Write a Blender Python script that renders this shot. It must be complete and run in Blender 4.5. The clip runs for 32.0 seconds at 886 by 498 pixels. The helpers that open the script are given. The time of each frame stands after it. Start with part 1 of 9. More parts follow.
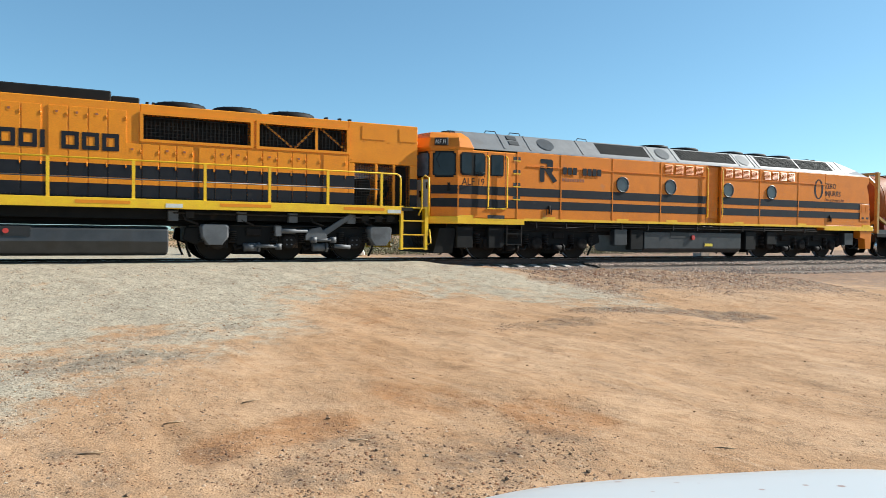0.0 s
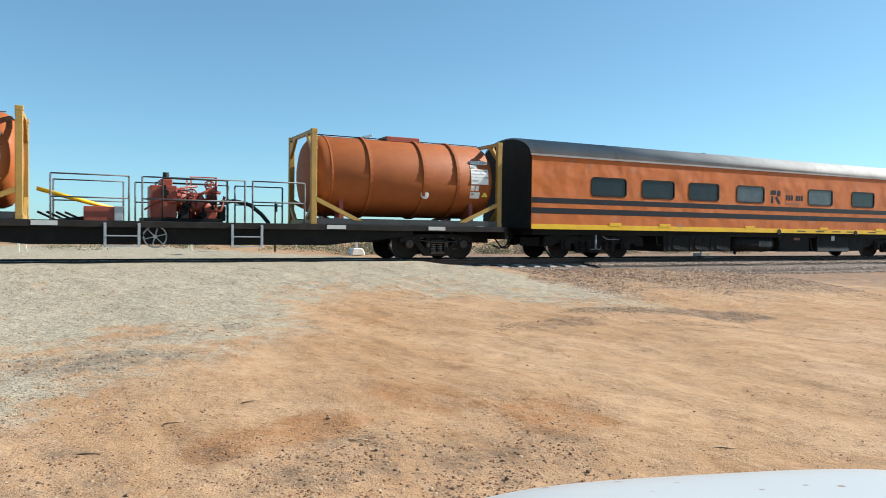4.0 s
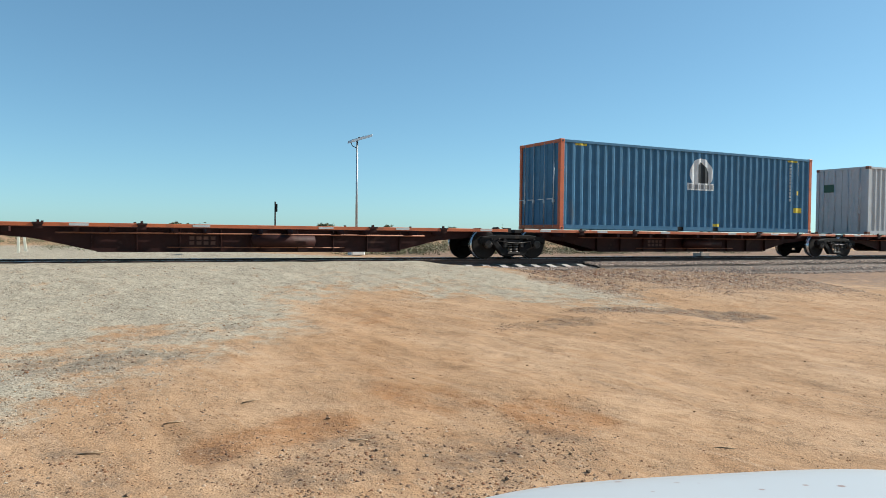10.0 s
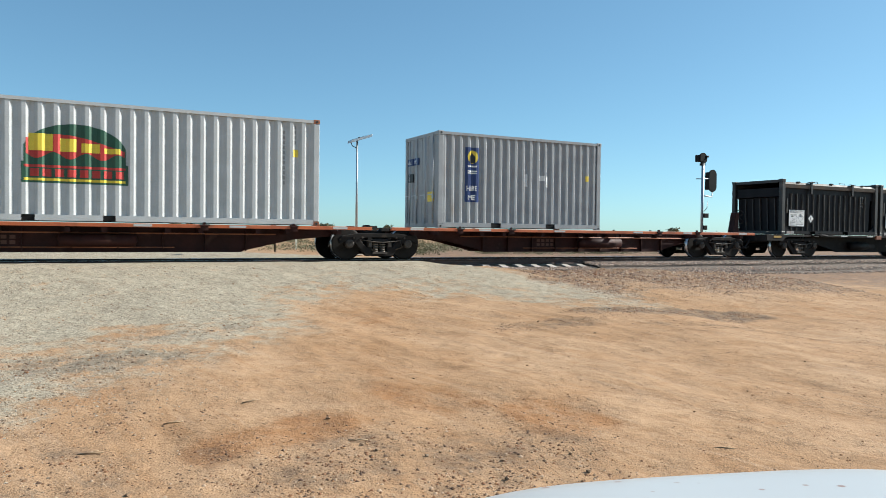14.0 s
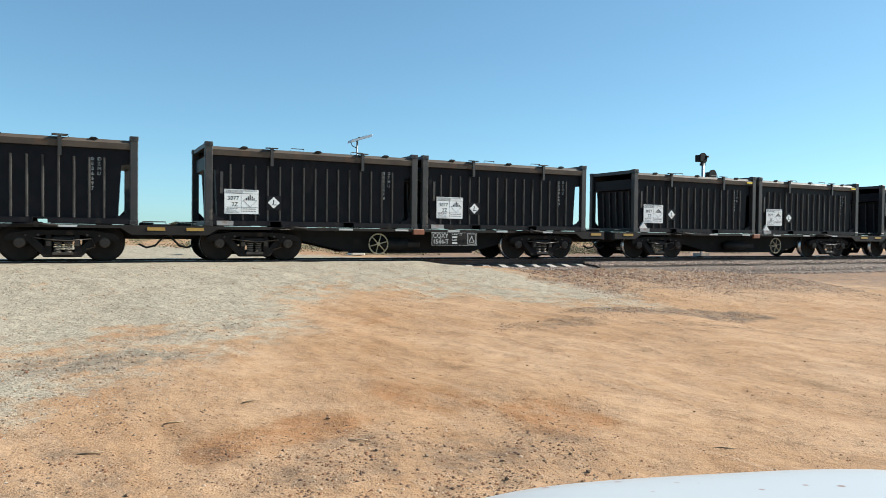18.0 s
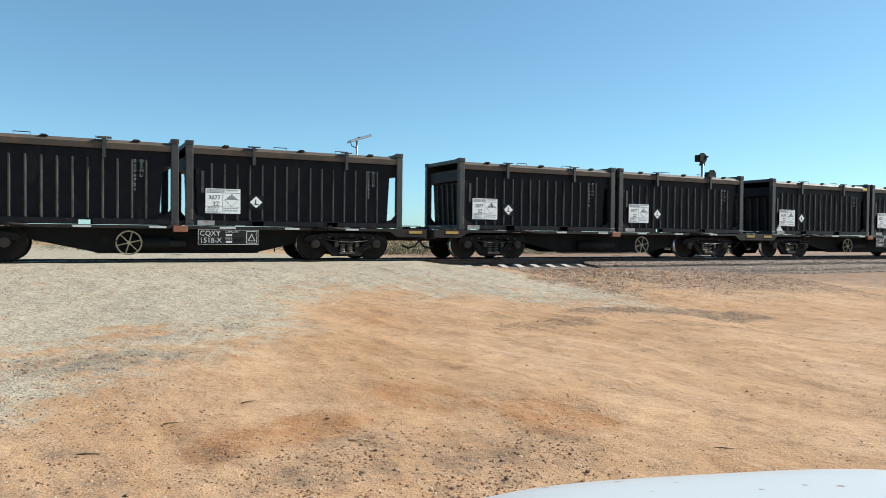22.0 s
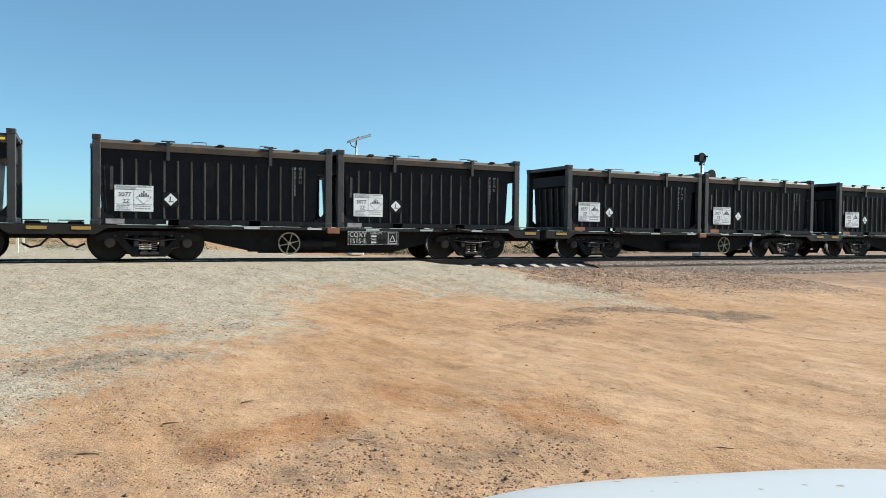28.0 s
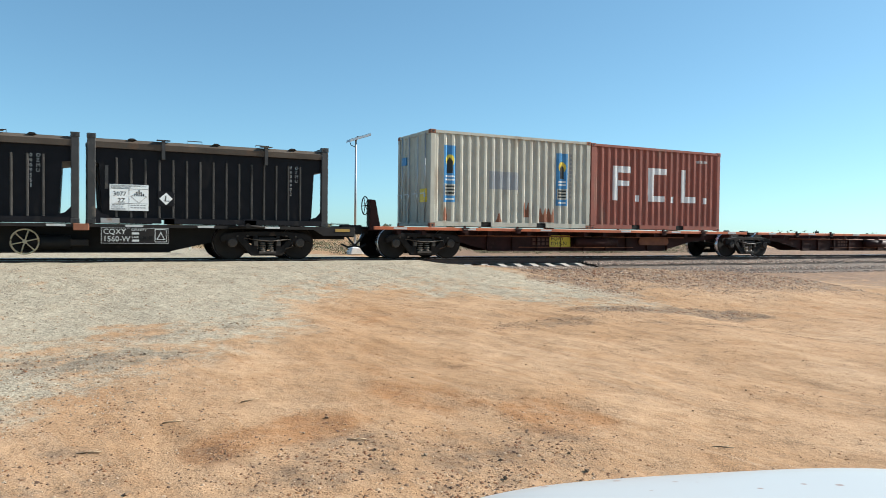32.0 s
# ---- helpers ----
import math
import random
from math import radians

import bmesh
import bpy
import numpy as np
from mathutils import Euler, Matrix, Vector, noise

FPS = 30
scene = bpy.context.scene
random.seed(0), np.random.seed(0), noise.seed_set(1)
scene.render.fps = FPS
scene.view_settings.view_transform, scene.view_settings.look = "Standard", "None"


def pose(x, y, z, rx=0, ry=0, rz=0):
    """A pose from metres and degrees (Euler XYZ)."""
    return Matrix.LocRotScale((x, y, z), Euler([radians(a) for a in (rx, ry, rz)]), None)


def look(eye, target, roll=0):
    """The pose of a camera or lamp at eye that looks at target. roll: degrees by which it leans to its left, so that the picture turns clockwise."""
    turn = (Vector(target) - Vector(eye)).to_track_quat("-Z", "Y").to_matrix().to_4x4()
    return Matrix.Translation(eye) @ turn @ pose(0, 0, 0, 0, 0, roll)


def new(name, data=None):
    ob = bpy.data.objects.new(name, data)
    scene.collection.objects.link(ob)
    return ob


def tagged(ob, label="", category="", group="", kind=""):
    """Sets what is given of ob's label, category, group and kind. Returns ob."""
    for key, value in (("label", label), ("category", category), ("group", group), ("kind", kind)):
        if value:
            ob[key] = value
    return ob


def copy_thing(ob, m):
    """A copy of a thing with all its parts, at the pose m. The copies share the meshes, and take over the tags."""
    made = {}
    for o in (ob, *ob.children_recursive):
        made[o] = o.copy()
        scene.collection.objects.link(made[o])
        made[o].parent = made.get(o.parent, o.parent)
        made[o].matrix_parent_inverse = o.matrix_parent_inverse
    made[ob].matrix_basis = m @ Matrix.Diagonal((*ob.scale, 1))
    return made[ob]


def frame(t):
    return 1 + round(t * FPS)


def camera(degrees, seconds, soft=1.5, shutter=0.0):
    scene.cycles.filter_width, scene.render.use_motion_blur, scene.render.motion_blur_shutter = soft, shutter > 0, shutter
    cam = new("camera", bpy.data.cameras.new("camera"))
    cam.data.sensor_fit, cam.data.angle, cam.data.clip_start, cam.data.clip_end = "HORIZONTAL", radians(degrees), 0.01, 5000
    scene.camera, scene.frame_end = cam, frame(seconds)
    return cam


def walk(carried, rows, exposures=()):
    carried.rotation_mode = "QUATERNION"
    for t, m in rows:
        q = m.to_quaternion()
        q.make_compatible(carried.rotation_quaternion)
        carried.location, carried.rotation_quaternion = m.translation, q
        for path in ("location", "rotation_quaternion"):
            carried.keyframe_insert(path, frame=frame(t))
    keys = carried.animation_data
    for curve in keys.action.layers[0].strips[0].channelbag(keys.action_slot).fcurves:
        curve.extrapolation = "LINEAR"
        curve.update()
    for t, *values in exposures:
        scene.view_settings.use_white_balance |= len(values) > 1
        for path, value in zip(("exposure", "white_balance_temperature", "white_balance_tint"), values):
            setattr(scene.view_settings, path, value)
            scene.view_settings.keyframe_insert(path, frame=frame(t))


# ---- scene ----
EYE = Vector((0.0, 0.0, 1.75))
YC = 20.636          # centre line of the track
RAIL = 0.97          # height of the rail head
cam = camera(62.65, 32.0, soft=0.6, shutter=0.08)


def aim(dyaw, dpitch):
    yaw, pitch, roll = radians(26.785 + dyaw), radians(-1.215 + dpitch), 0.676
    d = Vector((math.sin(yaw) * math.cos(pitch), math.cos(yaw) * math.cos(pitch), math.sin(pitch)))
    return look(EYE, EYE + d * 20, roll)


walk(cam, [(0.0, aim(0, 0)), (16.0, aim(0, 0)), (21.0, aim(0.02, 0)), (24.5, aim(0.07, 0)), (29.0, aim(0.07, -0.02)),
           (32.0, aim(0.10, -0.06))], exposures=[(0.0, 1.1, 6150, 6), (8.0, 1.0, 6150, 6), (9.0, 0.86, 6150, 6), (10.0, 0.9, 6150, 6), (12.0, 1.0, 6150, 6), (14.0, 0.96, 6150, 6), (17.0, 1.09, 6150, 6), (32.0, 1.09, 6150, 6)])

# ---- light ----
SUN = Vector((1.0, -0.18, 0.68)).normalized()      # direction towards the sun
world = bpy.data.worlds.new("sky")
scene.world = world
world.use_nodes = True
wn = world.node_tree.nodes
sky = wn.new("ShaderNodeTexSky")
sky.sky_type, sky.sun_disc = "NISHITA", False
sky.sun_elevation = math.asin(SUN.z)
sky.sun_rotation = math.atan2(SUN.x, SUN.y)
sky.altitude, sky.air_density, sky.dust_density, sky.ozone_density = 600, 0.75, 0.7, 0.9
haze = wn.new("ShaderNodeGamma")                  # clear, even desert sky
haze.inputs[1].default_value = 0.74
air = wn.new("ShaderNodeVectorMath")
air.operation = "MULTIPLY"
air.inputs[1].default_value = (1.05, 1.5, 1.62)
world.node_tree.links.new(sky.outputs[0], haze.inputs[0])
world.node_tree.links.new(haze.outputs[0], air.inputs[0])
world.node_tree.links.new(air.outputs[0], wn["Background"].inputs[0])
wn["Background"].inputs[1].default_value = 0.069
sun_data = bpy.data.lights.new("sun", "SUN")
sun_data.energy, sun_data.angle, sun_data.color = 4.6, radians(0.53), (1.0, 0.95, 0.87)
sun = new("sun", sun_data)
sun.matrix_world = look(SUN * 100, (0, 0, 0))

# distance travelled by the train, metres
TIMES = [i * 0.5 for i in range(65)]
TRAVEL = [-120.18, -115.43, -110.68, -105.94, -101.22, -96.52, -91.82, -87.14, -82.47, -77.81, -73.16, -68.52, -63.89, -59.27, -54.66, -50.06, -45.47, -40.88, -36.29, -31.72, -27.16, -22.61, -18.07, -13.54, -9.02, -4.50, -0.00, 4.49, 8.98, 13.45, 17.91, 22.35, 26.78, 31.19, 35.58, 39.96, 44.33, 48.67, 53.00, 57.32, 61.63, 65.93, 70.23, 74.53, 78.84, 83.15, 87.46, 91.78, 96.10, 100.40, 104.70, 108.98, 113.24, 117.50, 121.75, 125.99, 130.25, 134.50, 138.77, 143.03, 147.28, 151.53, 155.77, 160.00, 164.22]


def travel(t):
    return float(np.interp(t, TIMES, TRAVEL))


RIDERS = []          # (thing, position along the train)


def ride(ob, x, z=0.0, y=0.0):
    """Puts a thing on the train, x metres along it and z above the rail."""
    ob.location = (x - TRAVEL[0], YC + y, RAIL + z)
    RIDERS.append((ob, x, y, z))
    return ob



# ---- mesh helpers ----
def box(bm, x0, x1, y0, y1, z0, z1):
    v = [bm.verts.new(p) for p in ((x0, y0, z0), (x1, y0, z0), (x1, y1, z0), (x0, y1, z0),
                                   (x0, y0, z1), (x1, y0, z1), (x1, y1, z1), (x0, y1, z1))]
    for f in ((3, 2, 1, 0), (4, 5, 6, 7), (0, 1, 5, 4), (1, 2, 6, 5), (2, 3, 7, 6), (3, 0, 4, 7)):
        bm.faces.new([v[i] for i in f])
    return bm


def prism(bm, pts, axis, a0, a1):
    """A polygon pulled along an axis. pts are (x, z) for 'y', (y, z) for 'x', (x, y) for 'z'."""
    def at(p, a):
        return {"y": (p[0], a, p[1]), "x": (a, p[0], p[1]), "z": (p[0], p[1], a)}[axis]
    lo, hi = [bm.verts.new(at(p, a0)) for p in pts], [bm.verts.new(at(p, a1)) for p in pts]
    n = len(pts)
    bm.faces.new(lo[::-1])
    bm.faces.new(hi)
    for i in range(n):
        bm.faces.new((lo[i], lo[(i + 1) % n], hi[(i + 1) % n], hi[i]))
    return bm


def lathe(bm, profile, centre, axis="y", seg=20, smooth=True):
    """Turns (distance along the axis, radius) pairs round the axis through centre."""
    cx, cy, cz = centre
    rings = []
    for a, r in profile:
        ring = []
        for i in range(seg):
            c, s = math.cos(2 * math.pi * i / seg) * r, math.sin(2 * math.pi * i / seg) * r
            ring.append(bm.verts.new({"y": (cx + c, cy + a, cz + s), "x": (cx + a, cy + c, cz + s), "z": (cx + c, cy + s, cz + a)}[axis]))
        rings.append(ring)
    for a, b in zip(rings, rings[1:]):
        for i in range(seg):
            f = bm.faces.new((a[i], a[(i + 1) % seg], b[(i + 1) % seg], b[i]))
            f.smooth = smooth
    bm.faces.new(rings[0][::-1])
    bm.faces.new(rings[-1])
    return bm


def cyl(bm, centre, r, length, axis="y", seg=14):
    return lathe(bm, [(-length / 2, r), (length / 2, r)], centre, axis, seg)


def tube(bm, pts, r, seg=6):
    """A round bar through the points."""
    pts = [Vector(p) for p in pts]
    rings = []
    for i, p in enumerate(pts):
        d = (pts[min(i + 1, len(pts) - 1)] - pts[max(i - 1, 0)]).normalized()
        a = d.orthogonal().normalized() if abs(d.z) > 0.99 else d.cross(Vector((0, 0, 1))).normalized()
        b = d.cross(a)
        rings.append([bm.verts.new(p + (a * math.cos(2 * math.pi * k / seg) + b * math.sin(2 * math.pi * k / seg)) * r) for k in range(seg)])
    for a, b in zip(rings, rings[1:]):
        for k in range(seg):
            bm.faces.new((a[k], a[(k + 1) % seg], b[(k + 1) % seg], b[k])).smooth = True
    bm.faces.new(rings[0][::-1])
    bm.faces.new(rings[-1])
    return bm


def hoop(bm, centre, R, r, axis="y", seg=24):
    """A ring of round bar."""
    c = Vector(centre)
    pts = []
    for i in range(seg + 1):
        a = 2 * math.pi * i / seg
        u, v = math.cos(a) * R, math.sin(a) * R
        pts.append(c + Vector({"y": (u, 0, v), "x": (0, u, v), "z": (u, v, 0)}[axis]))
    return tube(bm, pts, r, 5)


def loft(bm, rings, smooth=False):
    """A solid through rings of points with equal counts."""
    rs = [[bm.verts.new(p) for p in r] for r in rings]
    n = len(rs[0])
    for a, b in zip(rs, rs[1:]):
        for i in range(n):
            bm.faces.new((a[i], a[(i + 1) % n], b[(i + 1) % n], b[i])).smooth = smooth
    bm.faces.new(rs[0][::-1])
    bm.faces.new(rs[-1])
    return bm


def slab(bm, x0, x1, z0, z1, y, t=0.004, r=0.0, n=4):
    """A thin upright plate facing the near side, with rounded corners."""
    if r <= 0:
        return box(bm, x0, x1, y - t, y, z0, z1)
    pts = []
    for cx, cz, a0 in ((x1 - r, z1 - r, 0), (x0 + r, z1 - r, 90), (x0 + r, z0 + r, 180), (x1 - r, z0 + r, 270)):
        for k in range(n + 1):
            a = radians(a0 + 90 * k / n)
            pts.append((cx + r * math.cos(a), cz + r * math.sin(a)))
    return prism(bm, pts, "y", y - t, y)


ORIGIN = {}
# parts that come one object a piece, and marks too small to be picked apart
SINGLE = {"crossbearer", "end_rail", "end_brace", "headlight", "body_side", "reflector", "fork_pocket", "notice", "worn_marking", "jacking_plate", "filler_cap", "step_tread", "roof_step",
          "junction_box", "jumper_cable", "grab_rail", "saddle", "lid_handle", "end_rib", "roof_horn", "pipe", "cable", "louvre", "gauge_panel", "hood", "end_panel", "end_step", "bracket", "hinge", "window_frame", "roof_rib", "wiper", "end_beam", "sign_bar", "valve", "exhaust", "door_gap", "step_slot", "tank_strap", "frame_fitting"}
TINY = {"stencil", "small_print", "sign_line", "placard_line", "hazard_stripes", "grille_slats", "casting_hole", "end_mesh", "axle_cap_bolt", "sign_ring", "radiator_grille", "diamond_mark", "emblem_marks", "sign_marks"}


def mesh_of(name, bm, material, bevel=0.0):
    bmesh.ops.recalc_face_normals(bm, faces=bm.faces)
    if bevel:
        bmesh.ops.bevel(bm, geom=[e for e in bm.edges if e.calc_face_angle(0) > 0.6], offset=bevel, segments=1, affect="EDGES", clamp_overlap=True)
    me = bpy.data.meshes.new(name)
    bm.to_mesh(me)
    bm.free()
    me.materials.append(material)
    return me


def thing(name, label, category, group="", x0=0.0):
    ob = new(name)
    ob.empty_display_size = 0.2
    ORIGIN[ob.name] = x0
    return tagged(ob, label, category, group)


def part(name, bm, material, parent, label="", bevel=0.0):
    """One mesh object under a thing or a part. Coordinates run along the train, less the thing's origin."""
    x0 = ORIGIN.get(parent.name, 0.0)
    if x0:
        bmesh.ops.translate(bm, verts=bm.verts, vec=(-x0, 0, 0))
    if name in SINGLE:
        todo, obs = set(bm.verts), []
        while todo:
            stack = [todo.pop()]
            isle = set(stack)
            while stack:
                for e in stack.pop().link_edges:
                    for q in e.verts:
                        if q in todo:
                            todo.discard(q)
                            isle.add(q)
                            stack.append(q)
            one, twinned = bmesh.new(), {}
            for q in isle:
                twinned[q] = one.verts.new(q.co)
            for f in {f for q in isle for f in q.link_faces}:
                one.faces.new([twinned[q] for q in f.verts]).smooth = f.smooth
            obs.append(tagged(new(name, mesh_of(name, one, material, bevel)), label))
            obs[-1].parent = parent
            ORIGIN[obs[-1].name] = x0
        bm.free()
        return obs[0]
    ob = new(name, mesh_of(name, bm, material, bevel))
    ob.parent = parent
    ORIGIN[ob.name] = x0
    return tagged(ob, label, kind="stuff" if name in TINY else "")


def lone(name, bm, material, label, category, group="", bevel=0.0, kind=""):
    return tagged(new(name, mesh_of(name, bm, material, bevel)), label, category, group, kind)


def twin(ob, parent, dx=0, dy=0, dz=0):
    """Another part on the same mesh."""
    o = new(ob.name.split(".")[0], ob.data)
    o.parent, o.location = parent, (dx, dy, dz)
    ORIGIN[o.name] = ORIGIN.get(parent.name, 0.0)
    return tagged(o, ob.get("label", ""))


def letters(text, size, x, z, y, material, parent, name="lettering", width=1.0, label=""):
    """Words in the built-in font on an upright face that looks to the near side."""
    cu = bpy.data.curves.new(name, "FONT")
    cu.body, cu.size, cu.extrude, cu.resolution_u = text, size, 0.001, 2
    tmp = new(name + "_outline", cu)
    me = bpy.data.meshes.new_from_object(tmp)
    bpy.data.objects.remove(tmp)
    me.transform(Matrix.Translation((x - ORIGIN.get(parent.name, 0.0), y - 0.002, z)) @ Matrix.Rotation(radians(90), 4, "X") @ Matrix.Diagonal((width, 1, 1, 1)))
    me.materials.clear()
    me.materials.append(material)
    ob = new(name, me)
    ob.parent = parent
    ORIGIN[ob.name] = ORIGIN.get(parent.name, 0.0)
    return tagged(ob, label)


# ---- materials ----
def surf(name, col, col2=None, scale=3.0, rough=0.55, metal=0.0, grime=None, amount=0.0, streak=1.0, grain=0.12, gscale=60.0, bump=0.05, dent=0.0, spec=0.5):
    """Paint, metal or stone: two colours in patches, fine grain, dirt in patches or streaks, relief."""
    m = bpy.data.materials.new(name)
    m.use_nodes = True
    nt = m.node_tree
    N, L = nt.nodes, nt.links
    b = N["Principled BSDF"]
    tc = N.new("ShaderNodeTexCoord")

    def cloud(sc, detail=4.0, stretch=1.0):
        mp = N.new("ShaderNodeMapping")
        mp.inputs["Scale"].default_value = (1, 1, stretch)
        L.new(tc.outputs["Object"], mp.inputs[0])
        n = N.new("ShaderNodeTexNoise")
        n.inputs["Scale"].default_value, n.inputs["Detail"].default_value = sc, detail
        L.new(mp.outputs[0], n.inputs["Vector"])
        return n.outputs["Fac"]

    def ramp(src, lo, hi):
        r = N.new("ShaderNodeMapRange")
        r.inputs[1].default_value, r.inputs[2].default_value = lo, hi
        L.new(src, r.inputs[0])
        return r.outputs[0]

    def mix(fac, a, c2, mode="MIX"):
        x = N.new("ShaderNodeMix")
        x.data_type, x.blend_type = "RGBA", mode
        for sock, val in ((x.inputs[0], fac), (x.inputs[6], a), (x.inputs[7], c2)):
            if isinstance(val, bpy.types.NodeSocket):
                L.new(val, sock)
            elif isinstance(val, float):
                sock.default_value = val
            else:
                sock.default_value = (*val, 1)
        return x.outputs[2]

    fine = cloud(gscale, 3.0)
    c = mix(ramp(cloud(scale), 0.35, 0.65), col, col2 or tuple(v * 0.85 for v in col))
    g = N.new("ShaderNodeMapRange")
    g.inputs[1].default_value, g.inputs[2].default_value = 0.3, 0.7
    g.inputs[3].default_value, g.inputs[4].default_value = 1.0 - grain, 1.0 + grain
    L.new(fine, g.inputs[0])
    v = N.new("ShaderNodeVectorMath")
    v.operation = "SCALE"
    L.new(c, v.inputs[0])
    L.new(g.outputs[0], v.inputs["Scale"])
    c = v.outputs[0]
    if grime:
        c = mix(ramp(cloud(2.2, 6.0, streak), 0.72 - amount, 0.86 - amount * 0.6), c, grime)
    L.new(c, b.inputs["Base Color"])
    rr = N.new("ShaderNodeMapRange")
    rr.inputs[3].default_value, rr.inputs[4].default_value = max(0.03, rough - 0.12), min(1.0, rough + 0.12)
    L.new(cloud(scale * 4), rr.inputs[0])
    L.new(rr.outputs[0], b.inputs["Roughness"])
    b.inputs["Metallic"].default_value = metal
    b.inputs["Specular IOR Level"].default_value = spec
    bp = N.new("ShaderNodeBump")
    bp.inputs["Strength"].default_value, bp.inputs["Distance"].default_value = 0.5, bump * 0.02
    L.new(fine, bp.inputs["Height"])
    if dent:
        b2 = N.new("ShaderNodeBump")
        b2.inputs["Strength"].default_value, b2.inputs["Distance"].default_value = 1.0, dent
        L.new(cloud(1.6, 1.5), b2.inputs["Height"])
        L.new(b2.outputs[0], bp.inputs["Normal"])
    L.new(bp.outputs[0], b.inputs["Normal"])
    return m


DUST = (0.32, 0.19, 0.11)
RUST = (0.16, 0.06, 0.025)
m_orange = surf("fresh orange paint", (0.72, 0.25, 0.012), (0.67, 0.225, 0.012), spec=0.3, rough=0.4, grime=DUST, amount=0.03, bump=0.02)
m_orange2 = surf("faded orange paint", (0.68, 0.205, 0.012), (0.62, 0.185, 0.014), spec=0.3, rough=0.45, grime=(0.45, 0.2, 0.09), amount=0.06, bump=0.02)
m_vanorange = surf("weathered orange paint", (0.54, 0.14, 0.022), (0.46, 0.12, 0.024), spec=0.3, rough=0.5, grime=(0.38, 0.19, 0.1), amount=0.1, dent=0.05)
m_navy = surf("dark navy paint", (0.009, 0.01, 0.014), (0.013, 0.014, 0.018), rough=0.45, grime=(0.06, 0.045, 0.035), amount=0.04, spec=0.25)
m_yellow = surf("yellow paint", (0.8, 0.5, 0.01), (0.75, 0.42, 0.012), rough=0.4, grime=DUST, amount=0.08)
m_black = surf("black underframe paint", (0.009, 0.009, 0.009), (0.014, 0.013, 0.012), rough=0.65, grime=(0.035, 0.027, 0.02), amount=0.08, spec=0.15)
m_dark = surf("grimy dark steel", (0.018, 0.016, 0.015), (0.03, 0.025, 0.022), rough=0.65, grime=(0.06, 0.045, 0.035), amount=0.1, spec=0.15)
m_greyroof = surf("grey roof paint", (0.145, 0.145, 0.147), (0.115, 0.115, 0.117), rough=0.5, spec=0.5, grime=(0.1, 0.09, 0.08), amount=0.1)
m_silver = surf("dull silver roof", (0.360, 0.346, 0.331), (0.288, 0.277, 0.266), scale=0.9, rough=0.8, spec=0.15, grime=(0.27, 0.22, 0.18), amount=0.12, streak=0.4)
m_grille = surf("black mesh", (0.012, 0.012, 0.012), (0.02, 0.018, 0.016), rough=0.7, gscale=120, spec=0.15)
m_tank = surf("grey tank paint", (0.045, 0.046, 0.048), (0.03, 0.031, 0.033), rough=0.4, grime=(0.035, 0.03, 0.027), amount=0.12, streak=0.3)
m_steel = surf("worn wheel steel", (0.085, 0.065, 0.05), (0.05, 0.038, 0.03), rough=0.55, metal=0.3, grime=(0.03, 0.022, 0.017), amount=0.12)
m_tread = surf("polished tread steel", (0.6, 0.6, 0.62), rough=0.28, metal=1.0)
m_wheel = surf("dirty wheel plate", (0.016, 0.014, 0.012), (0.026, 0.021, 0.018), rough=0.75, grime=(0.05, 0.034, 0.025), amount=0.08, spec=0.15)
m_frame = surf("bogie casting", (0.021, 0.017, 0.015), (0.013, 0.011, 0.01), rough=0.75, scale=6, grime=(0.1, 0.07, 0.05), amount=0.1, spec=0.15)
m_spring = surf("spring steel", (0.2, 0.17, 0.14), rough=0.5, metal=0.4)
m_brown = surf("brown wagon paint", (0.042, 0.012, 0.009), (0.027, 0.009, 0.007), rough=0.65, grime=(0.085, 0.04, 0.027), amount=0.1, spec=0.2)
m_codepaint = surf("faded code paint", (0.11, 0.045, 0.028), rough=0.7)
m_deckorange = surf("orange deck edge", (0.5, 0.12, 0.035), (0.36, 0.085, 0.03), rough=0.55, grime=RUST, amount=0.16, scale=1.5)
m_white = surf("white paint", (0.75, 0.74, 0.72), (0.66, 0.65, 0.62), rough=0.45, grime=(0.4, 0.33, 0.27), amount=0.06)
m_reflect = surf("white marking", (0.5, 0.49, 0.47), rough=0.5, grime=DUST, amount=0.1)
m_rust = surf("rusty patch paint", (0.3, 0.11, 0.05), (0.22, 0.08, 0.04), rough=0.7)
m_glass = surf("tinted window glass", (0.02, 0.024, 0.028), (0.015, 0.018, 0.02), rough=0.08, bump=0.0, grain=0.02, spec=0.35)
m_windscreen = surf("sky-tinted windscreen glass", (0.11, 0.19, 0.3), (0.06, 0.11, 0.18), rough=0.06, bump=0.0, grain=0.02, spec=1.0)
m_porthole = surf("dusty porthole glass", (0.07, 0.08, 0.09), (0.05, 0.058, 0.066), rough=0.2, bump=0.0, spec=0.7)
m_cwhite = surf("white container paint", (0.5, 0.5, 0.495), (0.45, 0.45, 0.44), rough=0.45, grime=(0.3, 0.26, 0.22), amount=0.05, streak=0.2, spec=0.25)
m_cgrey = surf("grey container paint", (0.34, 0.345, 0.35), (0.29, 0.295, 0.3), rough=0.45, grime=(0.22, 0.18, 0.15), amount=0.07, streak=0.2, spec=0.25)
m_cblue = surf("blue container paint", (0.062, 0.165, 0.27), (0.05, 0.137, 0.225), rough=0.45, grime=(0.13, 0.13, 0.13), amount=0.07, streak=0.2, spec=0.25)
m_cblack = surf("charcoal container paint", (0.055, 0.052, 0.05), (0.04, 0.038, 0.037), rough=0.5, grime=(0.17, 0.14, 0.11), amount=0.1, streak=0.2, spec=0.25)
